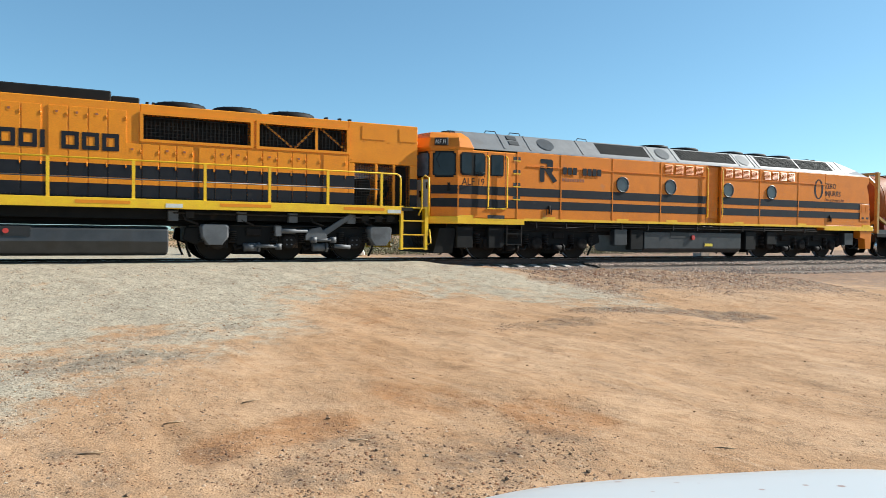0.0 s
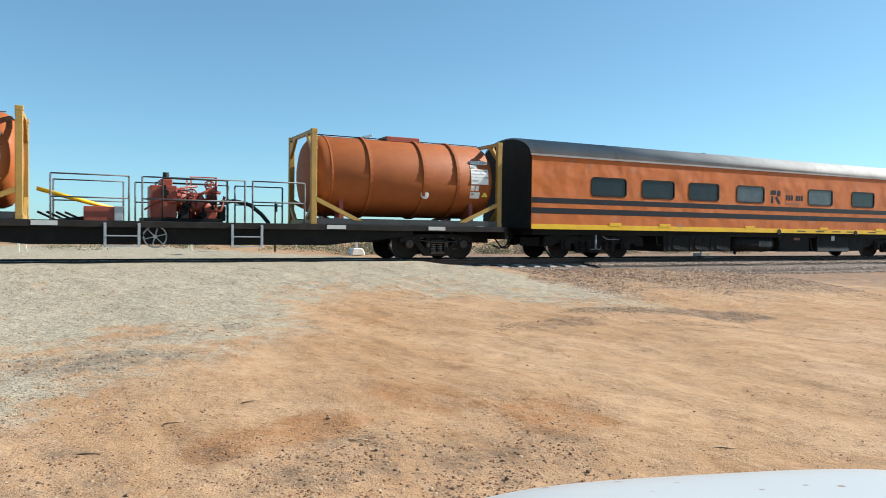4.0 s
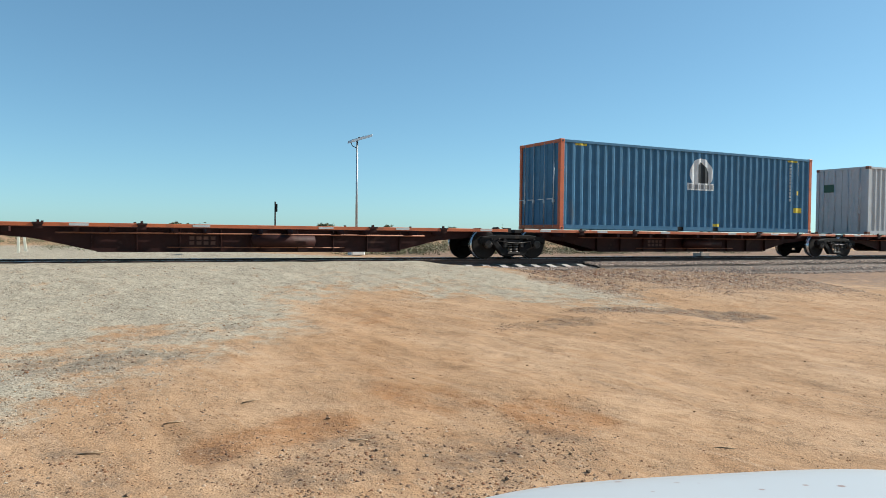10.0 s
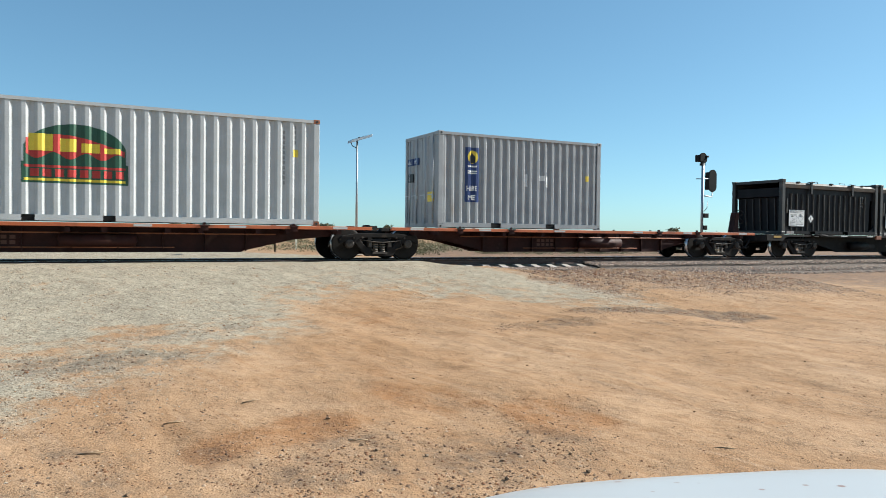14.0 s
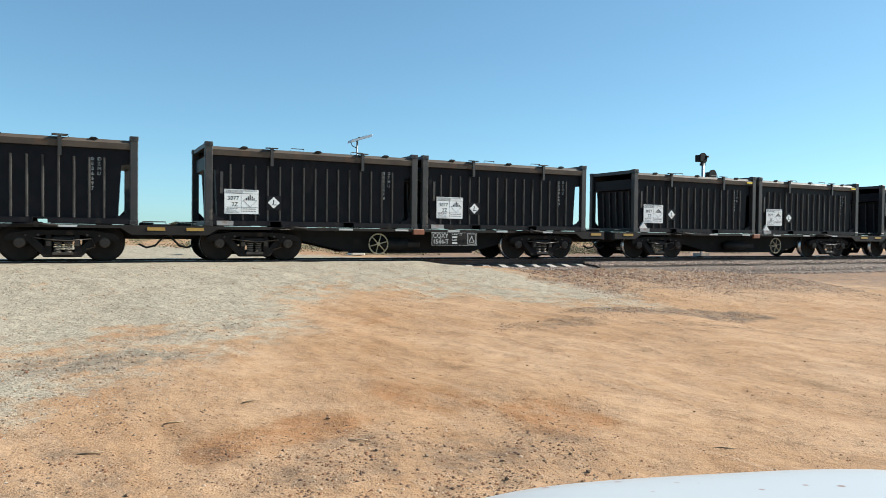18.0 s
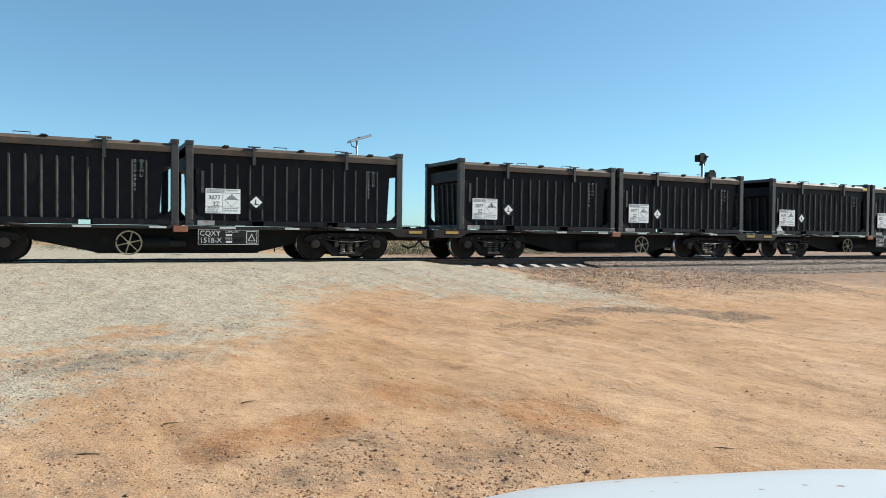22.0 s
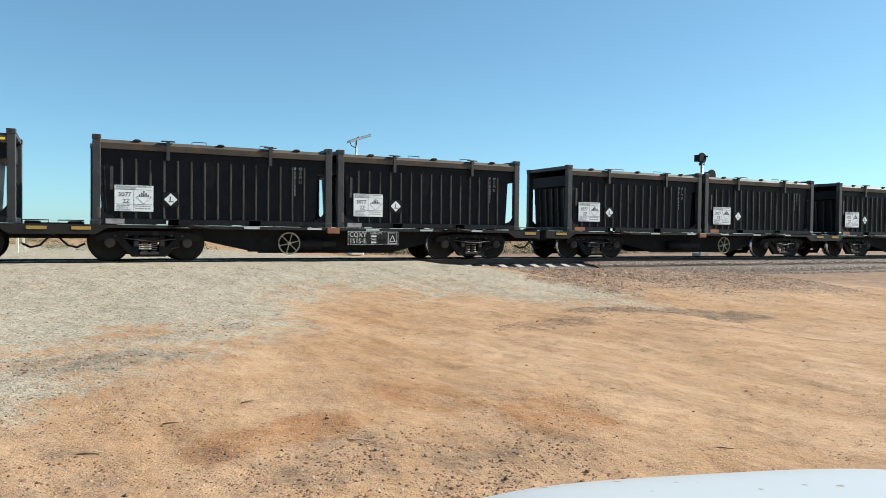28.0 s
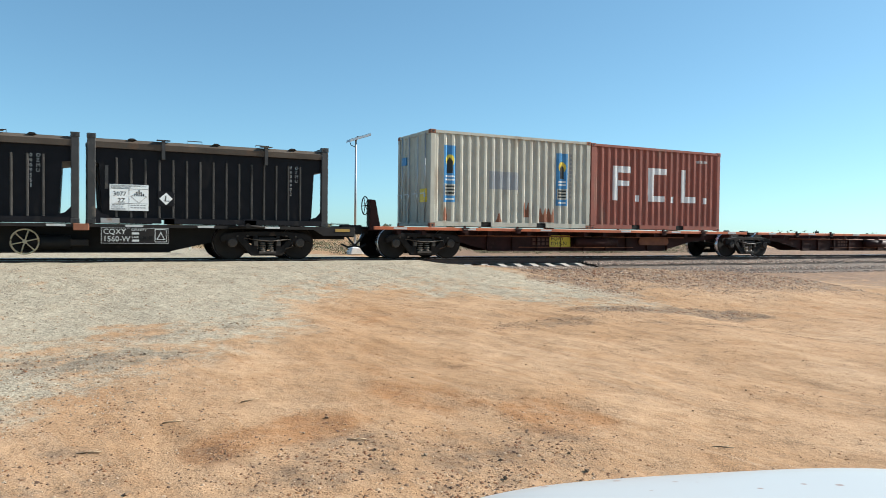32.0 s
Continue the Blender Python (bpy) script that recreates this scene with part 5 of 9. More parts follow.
def joint_gear(w, x):
    """The joint between two platforms, over a shared bogie."""
    bm = bmesh.new()
    box(bm, x - 0.62, x + 0.62, -0.3, 0.3, 0.7, 0.84)
    lathe(bm, [(0, 0.3), (0.08, 0.28), (0.12, 0.12), (0.17, 0.1)], (x, 0, 0.84), "z", 16)
    for s in (-1, 1):
        box(bm, x - 0.28, x - 0.06, s * 0.95 - 0.1, s * 0.95 + 0.1, 0.82, 0.98)
        box(bm, x + 0.06, x + 0.32, s * 0.95 - 0.1, s * 0.95 + 0.1, 0.82, 0.93)
    part("articulated_joint", bm, m_dark, w, "greasy articulated joint", bevel=0.015)
    bogie(w, x)


def brake_stand(w, x, s):
    """Upright hand brake with its wheel and chain at a wagon's end."""
    bm = bmesh.new()
    prism(bm, [(x, 0.85), (x + 0.34 * s, 0.85), (x + 0.16 * s, 1.72), (x - 0.02 * s, 1.74)], "y", -0.62, -0.36)
    part("brake_stand", bm, m_brown, w, "hand brake column", bevel=0.01)
    bm = bmesh.new()
    cx = x - 0.13 * s
    hoop(bm, (cx, -0.5, 1.55), 0.27, 0.016, "x", 20)
    for k in range(5):
        a = 2 * math.pi * k / 5
        tube(bm, [(cx, -0.5, 1.55), (cx, -0.5 + 0.27 * math.cos(a), 1.55 + 0.27 * math.sin(a))], 0.012, 5)
    tube(bm, [(cx, -0.5, 1.55), (x + 0.05 * s, -0.5, 1.55)], 0.02)
    part("brake_wheel", bm, m_dark, w, "spoked brake wheel")
    bm = bmesh.new()
    for j in range(12):
        hoop(bm, (x - 0.05 * s, -0.5, 1.5 - 0.055 * j), 0.028, 0.008, "x" if j % 2 else "y", 8)
    part("brake_chain", bm, m_dark, w)


# joints of the five-platform wagon, then its twin at the tail
J = (-46.15, -30.5, -14.8, 0.95, 16.8, 32.05)
flats = []
for i in range(5):
    lab = ("orange-edged brown skeleton flat under a charcoal container", "empty orange-edged brown skeleton flat wagon", "orange-edged brown flat under a blue container",
           "orange-edged brown flat under a white container", "half-empty orange-edged flat with a grey container")[i]
    w = flat_unit(J[i], J[i + 1], lab, i == 0, i == 4)
    if i == 0:
        bogie(w, -44.52)
        coupler(w, J[0], -1)
        brake_stand(w, J[0] + 0.15, 1)
    if i < 4:
        joint_gear(w, J[i + 1])
    else:
        bogie(w, 30.4)
        coupler(w, J[5], 1)
        brake_stand(w, J[5] - 0.15, -1)
    ride(w, J[i])
    flats.append(w)
K = (171.85, 187.25, 203.0)
for i in range(2):
    w = flat_unit(K[i], K[i + 1], ("orange-edged brown flat under cream and red containers", "empty orange-edged brown skeleton flat wagon")[i], i == 0, i == 1)
    if i == 0:
        bm = bmesh.new()
        slab(bm, 178.35, 179.2, 0.36, 0.74, -0.6, 0.012, 0.03)
        bd = part("code_board", bm, m_logoyellow, w, "faded yellow code board")
        letters("FQAY", 0.19, 178.4, 0.57, -0.612, m_ink, bd, width=1.1)
        letters("0045-N", 0.19, 178.4, 0.4, -0.612, m_ink, bd, width=1.1)
        bm = bmesh.new()
        slab(bm, 182.2, 183.6, 0.42, 0.68, -0.6, 0.03, 0.12)
        part("tool_box", bm, m_rust, w, "rounded red steel box")
        bogie(w, 173.5)
        coupler(w, K[0], -1)
        brake_stand(w, K[0] + 0.12, 1)
        joint_gear(w, K[1])
    else:
        bogie(w, 201.3)
    ride(w, K[i])

# ---- the containers on the flats ----
DECK = 0.94
c = container("shipping_container", "charcoal forty-foot container with dented corrugated sides", 12.28, 2.96, m_cblack, m_cblack, casting_mat=m_rust)
decal(c, "sign_panel", 0.82, 2.5, lambda x: 1.72 - 0.04 * (x - 0.82) if x > 1.25 else 2.3 - 1.3 * (x - 0.82), lambda x: 2.74 if x < 2.0 else 2.74 - 0.9 * (x - 2.0), m_logored, "orange red painted sign", steps=20)
for i in range(3):
    decal(c, "sign_mark", 0.9 + 0.42 * i, 1.24 + 0.42 * i, 2.2, 2.62, m_white, "white worn sign mark", steps=4, off=0.006)
decal(c, "lift_label", 4.55, 5.95, 0.055, 0.155, m_logoyellow, "yellow warning label").location.y = -0.016
letters("EMPTY LIFT ONLY", 0.11, 4.62, 0.068, -1.226, m_ink, c)
code_bars(c, 11.05, 2.55, 11, m_paleink)
code_bars(c, 11.4, 2.55, 4, m_paleink)
ride(c, -44.66, 0.955)

c = container("shipping_container", "blue forty-foot container with orange corner posts", 12.27, 2.96, m_cblue, m_postorange)
decal(c, "emblem", 5.72, 6.82, disc_fn(6.27, 2.1, 0.56, 0.56, True), disc_fn(6.27, 2.1, 0.56, 0.56, False), m_white, "round white emblem", steps=24)
decal(c, "emblem_figure", 6.1, 6.65, lambda x: 1.72, lambda x: 2.55 - 0.9 * abs(x - 6.25), m_ink, steps=16, off=0.006)
decal(c, "emblem_banner", 5.62, 6.9, 1.5, 1.76, m_white, off=0.007)
bm = bmesh.new()
for i in range(8):
    corr_sheet(bm, 5.68 + 0.15 * i, 5.79 + 0.15 * i, 1.55, 1.71, -1.207, -1, CORR, 0.33, 0.16, 0.01)
part("emblem_marks", bm, m_greyink, c)
code_bars(c, 11.0, 2.6, 11, m_paleink)
code_bars(c, 11.45, 2.7, 4, m_paleink)
for x, z, wd, h in ((11.4, 1.5, 0.16, 0.16), (11.3, 0.8, 0.4, 0.2), (6.9, 0.2, 0.3, 0.1), (0.6, 2.78, 0.5, 0.07), (10.9, 2.78, 0.5, 0.07)):
    decal(c, "warning_label", x, x + wd, z, z + h, m_logoyellow, "yellow warning label")
ride(c, -13.13, 0.955)

c = container("shipping_container", "white forty-foot container with green red and yellow sign", 12.2, 2.9, m_cwhite, m_cwhite, casting_mat=m_rust)
decal(c, "sign_oval", 5.15, 7.33, lambda x: 1.4, disc_fn(6.24, 1.62, 1.12, 0.7, False), m_logogreen, "dark green sign", steps=24)
decal(c, "sign_script", 5.2, 7.3, lambda x: 1.56 + 0.08 * math.sin(9 * x), lambda x: 1.86 + 0.2 * math.cos(1.6 * (x - 5.9)), m_logored2, "red script shape", steps=30, off=0.006)
for i, (a, b) in enumerate(((5.25, 5.75), (5.9, 6.25), (6.35, 6.75), (6.85, 7.2))):
    decal(c, "sign_stroke", a, b, 1.66, 2.06 - 0.09 * i, m_logoyellow, "yellow sign stroke", steps=6, off=0.009)
decal(c, "sign_band", 5.1, 7.38, 0.91, 1.4, m_logogreen, steps=2)
for z in (0.96, 1.27):
    decal(c, "sign_stripe", 5.16, 7.32, z, z + 0.06, m_logored2 if z > 1 else m_logoyellow, "sign stripe", off=0.006)
bm = bmesh.new()
for i in range(8):
    corr_sheet(bm, 5.28 + 0.26 * i, 5.46 + 0.26 * i, 1.06, 1.24, -1.207, -1, CORR, 0.33, 0.16, 0.009)
part("sign_marks", bm, m_logored2, c)
code_bars(c, 11.2, 2.45, 11, m_greyink)
code_bars(c, 11.5, 2.6, 4, m_greyink)
decal(c, "warning_label", 11.48, 11.62, 1.85, 2.05, m_logoyellow, "yellow warning label")
bm = bmesh.new()
box(bm, -0.002, 0.028, 0.35, 0.85, 1.85, 2.2)
part("door_sign", bm, m_logogreen, c, "small green door sign")
ride(c, 2.75, 0.95)

c = container("shipping_container", "light grey twenty-foot container with blue banner", 6.06, 2.9, m_cgrey, m_cgrey, pockets=True, period=0.28)
for a, b, z0, z1, m in ((0.93, 1.41, 0.8, 2.46, m_signblue),):
    decal(c, "banner", a, b, z0, z1, m, "dark blue hire banner", period=0.28)
decal(c, "banner_badge", 0.99, 1.35, disc_fn(1.17, 2.17, 0.18, 0.2, True), disc_fn(1.17, 2.17, 0.18, 0.2, False), m_logoyellow, "yellow badge", period=0.28, steps=12, off=0.006)
decal(c, "badge_shape", 1.06, 1.26, 1.98, lambda x: 2.3 - 1.2 * abs(x - 1.16), m_ink, period=0.28, steps=8, off=0.008)
for z, h in ((1.86, 0.05), (1.72, 0.04), (1.66, 0.04)):
    decal(c, "banner_line", 1.0, 1.3, z, z + h, m_white, period=0.28, off=0.006)
letters("HIRE", 0.22, 0.95, 1.14, -1.214, m_white, c, width=0.82)
letters("ME", 0.22, 1.0, 0.86, -1.214, m_white, c, width=0.9)
for a, z0, z1, wd in ((3.1, 1.35, 1.75, 0.08), (3.62, 1.55, 1.72, 0.2), (3.85, 1.35, 1.7, 0.12)):
    decal(c, "repaint_patch", a, a + wd, z0, z1, m_white, "white repaint patch", period=0.28)
code_bars(c, 5.3, 2.4, 11, m_greyink, period=0.28)
decal(c, "warning_label", 5.45, 5.58, 1.6, 1.78, m_logoyellow, "orange warning label", period=0.28)
bm = bmesh.new()
for y0, y1 in ((0.2, 0.5), (0.62, 0.98)):
    box(bm, -0.012, 0.048, y0, y1, 1.98, 2.2)
part("door_sign", bm, m_signblue, c, "dark blue door sign")
bm = bmesh.new()
box(bm, -0.012, 0.048, 0.6, 0.95, 1.45, 1.72)
part("door_badge", bm, m_ink, c)
bm = bmesh.new()
box(bm, -0.012, 0.048, -0.85, -0.5, 0.8, 1.1)
part("door_label", bm, m_logoyellow, c, "orange warning label")
signs = []
for txt, y in (("HIRE", 0.98), ("ME", 0.48)):
    o = letters(txt, 0.15, 0, 0, 0, m_white, c, width=0.85)
    o.matrix_basis = pose(-0.014, y, 2.03, 0, 0, -90)
ride(c, 18.6, 0.95)

c = container("shipping_container", "cream twenty-foot container with rust streaks and blue banners", 5.9, 2.9, m_ccream, m_ccream, pockets=True, period=0.28, casting_mat=m_rust)
for a in (0.45, 4.56):
    decal(c, "banner", a, a + 0.42, 0.75, 2.45, m_skyblue, "blue and yellow banner", period=0.28)
    decal(c, "banner_badge", a + 0.06, a + 0.36, disc_fn(a + 0.21, 2.0, 0.15, 0.18, True), disc_fn(a + 0.21, 2.0, 0.15, 0.18, False), m_logoyellow, "yellow badge", period=0.28, steps=10, off=0.006)
    decal(c, "badge_shape", a + 0.12, a + 0.3, 1.62, lambda x, q=a + 0.21: 2.1 - 1.5 * abs(x - q), m_ink, period=0.28, steps=8, off=0.008)
    decal(c, "banner_panel", a + 0.03, a + 0.39, 0.95, 1.3, m_ccream, period=0.28, off=0.006)
    for z in (1.4, 1.5, 1.0, 1.1, 1.2, 0.82):
        decal(c, "banner_line", a + 0.06, a + 0.36, z, z + 0.05, m_white if z > 1.3 or z < 0.9 else m_ink, period=0.28, off=0.009)
decal(c, "faded_patch", 2.05, 3.12, 1.2, 1.75, m_cgrey, "faded grey repaint patch", period=0.28)
code_bars(c, 5.1, 2.35, 11, m_greyink, period=0.28)
for a, b, z0, z1 in ((3.9, 4.5, 0.2, 0.55), (3.3, 3.5, 0.35, 0.7), (0.45, 0.6, 0.2, 0.5), (2.3, 2.5, 0.18, 0.35)):
    decal(c, "rust_patch", a, b, z0, lambda x, q=z1: q + 0.12 * math.sin(40 * x), m_rust, "rust patch", period=0.28, steps=14)
bm = bmesh.new()
box(bm, -0.012, 0.048, 0.55, 0.9, 1.95, 2.2)
part("door_sign", bm, m_skyblue, c, "blue door sign")
bm = bmesh.new()
box(bm, -0.012, 0.048, -0.9, -0.5, 0.75, 1.15)
part("door_label", bm, m_logoyellow, c, "orange warning label")
ride(c, 173.62, 0.955)

c = container("shipping_container", "faded red twenty-foot container with large white marks", 5.95, 2.88, m_cred, m_cred, pockets=True, period=0.28)
for x0, x1, z0, z1, dotx in ((0.95, 1.75, 1.0, 2.17, 1.93), (2.5, 3.35, 1.0, 2.17, 3.55), (4.05, 4.8, 1.0, 2.17, 5.15)):
    decal(c, "sign_block", x0, x0 + 0.24, z0, z1, m_white, "white sign block", period=0.28)
    decal(c, "sign_bar", x0 + 0.24, x1, z1 - 0.22 if x0 < 3.5 else z0, z1 if x0 < 3.5 else z0 + 0.22, m_white, "white sign bar", period=0.28)
    if x0 < 3:
        decal(c, "sign_bar", x0 + 0.24, x1 - 0.1, 1.5 if x0 < 2 else 1.0, 1.68 if x0 < 2 else 1.2, m_white, "white sign bar", period=0.28)
    decal(c, "sign_dot", dotx, dotx + 0.17, 0.98, 1.2, m_white, "white sign dot", period=0.28)
code_bars(c, 4.75, 2.45, 6, m_paleink, period=0.28, across=True)
ride(c, 179.56, 0.955)


# ---- ore containers and their wagons ----
def hand_wheel(parent, x, y, z, R, mat, name="hand_wheel", label="spoked hand wheel"):
    bm = bmesh.new()
    hoop(bm, (x, y, z), R, 0.02, "y", 24)
    for k in range(6):
        a = 2 * math.pi * k / 6 + 0.25
        tube(bm, [(x, y, z), (x + R * math.cos(a), y, z + R * math.sin(a))], 0.015, 5)
    cyl(bm, (x, y, z), 0.05, 0.06, "y", 10)
    tube(bm, [(x, y, z), (x, y + 0.3, z)], 0.02)
    return part(name, bm, mat, parent, label)


def ore_container():
    """A black twenty-foot bulk container with raking ends inside an open corner frame."""
    Lc, H = 6.0, 2.17
    ob = thing("ore_container", "black lidded ore container with white hazard placards", "container", "ore containers")
    bm = bmesh.new()
    prism(bm, [(0.34, 0.14), (5.55, 0.14), (5.62, 1.46), (5.9, 1.5), (5.9, 1.84), (0.1, 1.84), (0.1, 1.5), (0.27, 1.46)], "y", -1.1, 1.1)
    part("hopper_body", bm, m_ore, ob, "smooth black hopper body")
    for s in (-1, 1):
        for k in range(15):
            x = 0.656 + 0.327 * k
            bm = bmesh.new()
            prism(bm, [(x - 0.028, 0), (x - 0.016, 0.05), (x + 0.016, 0.05), (x + 0.028, 0)], "z", 0.16, 1.62)
            if s < 0:
                bmesh.ops.scale(bm, vec=(1, -1, 1), verts=bm.verts)
            bmesh.ops.translate(bm, vec=(0, s * 1.1, 0), verts=bm.verts)
            part("rib", bm, m_rib, ob)
        bm = bmesh.new()
        prism(bm, [(s * 1.1, 1.84), (s * 1.2, 1.84), (s * 1.215, 1.98), (s * 1.14, 2.06), (s * 1.1, 2.06)], "x", 0.1, 5.9)
        part("lid_skirt", bm, m_skirt, ob, "dusty dark lid edge")
        for x0, x1 in ((0.1, 1.68), (2.0, 3.73), (4.03, 5.9)):
            bm = bmesh.new()
            box(bm, x0, x1, s * 1.16 - 0.06, s * 1.16 + 0.06, 0.02, 0.15)
            part("base_rail", bm, m_ore, ob)
        for x in (1.66, 3.71):
            bm = bmesh.new()
            for a in (x, x + 0.34):
                box(bm, a - 0.015, a + 0.015, s * 1.1, s * 1.226, 0.02, 0.16)
            box(bm, x, x + 0.34, s * 1.1, s * 1.226, 0.14, 0.165)
            part("fork_pocket", bm, m_ore, ob)
        bm = bmesh.new()
        box(bm, 0.4, 0.47, s * 1.112 - 0.012, s * 1.112 + 0.012, 0.85, 1.42)
        part("end_strip", bm, m_oreframe, ob)
        for x in (1.72, 4.28):
            bm = bmesh.new()
            box(bm, x - 0.04, x + 0.04, s * 1.2 - 0.04, s * 1.2 + 0.04, 1.62, 2.08)
            box(bm, x - 0.16, x + 0.16, s * 1.2 - 0.05, s * 1.2 + 0.05, 2.08, 2.105)
            part("lid_clamp", bm, m_oreframe, ob)
        for x in (1.0, 3.0, 5.0):
            bm = bmesh.new()
            prism(bm, [(x - 0.1, 2.06), (x + 0.1, 2.06), (x + 0.05, 2.1), (x - 0.05, 2.1)], "y", s * 1.16 - 0.04, s * 1.16 + 0.04)
            part("lid_hinge", bm, m_dark, ob)
    bm = bmesh.new()
    prism(bm, [(-1.14, 2.05), (1.14, 2.05), (0.9, 2.09), (-0.9, 2.09)], "x", 0.1, 5.9)
    part("lid", bm, m_oreframe, ob, "flat dusty lid")
    for x in (2.35, 4.1):
        bm = bmesh.new()
        for y in (-0.75, 0.75):
            tube(bm, [(x, y, 2.08), (x, y, 2.17), (x + 0.36, y, 2.17), (x + 0.36, y, 2.08)], 0.012, 5)
        part("lid_handle", bm, m_dark, ob, "thin lid handles")
    for x in (0.0, Lc - 0.2):
        for s in (-1, 1):
            bm = bmesh.new()
            y0, y1 = (-1.22, -1.06) if s < 0 else (1.06, 1.22)
            box(bm, x + 0.01, x + 0.19, y0, y1, 0.11, H - 0.1)
            p = part("corner_post", bm, m_oreframe, ob, "dark grey corner post", bevel=0.012)
            for z in (0.0, H - 0.118):
                bm = bmesh.new()
                box(bm, x, x + 0.2, s * 1.228 if s < 0 else 1.05, -1.05 if s < 0 else 1.228, z, z + 0.118)
                cc = part("corner_casting", bm, m_oreframe, ob, bevel=0.01)
                bm = bmesh.new()
                slab(bm, x + 0.07, x + 0.13, z + 0.03, z + 0.09, s * 1.23, 0.003, 0.025)
                part("casting_hole", bm, m_ink, cc)
            bm = bmesh.new()
            xa = x + 0.19 if x == 0 else x + 0.01
            d = 1 if x == 0 else -1
            prism(bm, [(xa, 0.14), (xa + 0.3 * d, 0.14), (xa + 0.3 * d, 0.2), (xa + 0.12 * d, 0.26), (xa, 0.4)], "y", s * 1.14 - 0.03, s * 1.14 + 0.03)
            part("gusset", bm, m_ore, ob)
        bm = bmesh.new()
        xm = x + 0.1
        box(bm, xm - 0.07, xm + 0.07, -1.06, 1.06, H - 0.13, H - 0.02)
        box(bm, xm - 0.07, xm + 0.07, -1.06, 1.06, 0.02, 0.14)
        part("end_beam", bm, m_oreframe, ob)
    bm = bmesh.new()
    for y in (-0.7, -0.35, 0, 0.35, 0.7):
        prism(bm, [(0.28, 0.16), (0.34, 0.16), (0.27, 1.44), (0.21, 1.44)], "y", y - 0.02, y + 0.02)
    part("end_rib", bm, m_oreframe, ob)
    bm = bmesh.new()
    box(bm, 0.5, 1.38, -1.168, -1.152, 0.33, 0.97)
    pl = part("hazard_placard", bm, m_placard, ob, "white dangerous goods placard reading 3077 2Z")
    bm = bmesh.new()
    for a, b, c, d in ((0.52, 1.36, 0.5, 0.507), (0.93, 0.937, 0.35, 0.86), (0.52, 1.36, 0.86, 0.867)):
        box(bm, a, b, -1.17, -1.168, c, d)
    part("placard_line", bm, m_ink, pl)
    letters("3077", 0.15, 0.575, 0.69, -1.168, m_ink, pl, "placard_number")
    letters("2Z", 0.15, 0.68, 0.53, -1.168, m_ink, pl, "placard_number")
    bm = bmesh.new()
    for i in range(7):
        x = 1.0 + 0.05 * i
        box(bm, x, x + 0.027, -1.171, -1.168, 0.69, 0.84 - 0.045 * abs(i - 3))
    part("hazard_stripes", bm, m_ink, pl, "black hazard stripes")
    bm = bmesh.new()
    for k in (-1, 1):
        prism(bm, [(1.16 + k * 0.19, 0.69), (1.16 + k * 0.175, 0.69), (1.16, 0.525), (1.16, 0.51)][::k], "y", -1.171, -1.168)
    part("placard_line", bm, m_greyink, pl)
    bm = bmesh.new()
    for z, a, b in ((0.46, 0.56, 0.88), (0.45, 0.97, 1.32), (0.39, 0.97, 1.32)):
        x = a
        while x < b - 0.05:
            box(bm, x, x + 0.055, -1.17, -1.168, z, z + 0.026)
            x += 0.072
    part("small_print", bm, m_greyink, pl)
    for txt, q, x, z in (("ENVIRONMENTALLY HAZARDOUS", 0.058, 0.53, 0.92), ("SUBSTANCE SOLID", 0.058, 0.53, 0.876), ("POLICE or", 0.065, 0.545, 0.405), ("FIRE BRIGADE", 0.06, 0.53, 0.35)):
        letters(txt, q, x, z, -1.168, m_greyink, pl, "placard_words", 0.9)
    bm = bmesh.new()
    box(bm, 1.6, 1.98, -1.158, -1.152, 0.46, 0.83)
    dp = part("diamond_backing", bm, m_ore, ob)
    bm = bmesh.new()
    prism(bm, [(1.79, 0.49), (1.95, 0.645), (1.79, 0.8), (1.63, 0.645)], "y", -1.162, -1.158)
    part("hazard_diamond", bm, m_placard, dp, "white hazard diamond sticker")
    bm = bmesh.new()
    prism(bm, [(1.76, 0.6), (1.79, 0.6), (1.8, 0.72), (1.77, 0.72)], "y", -1.164, -1.162)
    box(bm, 1.74, 1.87, -1.164, -1.162, 0.58, 0.6)
    part("diamond_mark", bm, m_ink, dp)
    bm = bmesh.new()
    box(bm, 0.3, 0.72, -1.225, -1.16, 0.02, 0.14)
    part("corner_block", bm, m_block, ob, "pale worn block beside the post")
    return ob


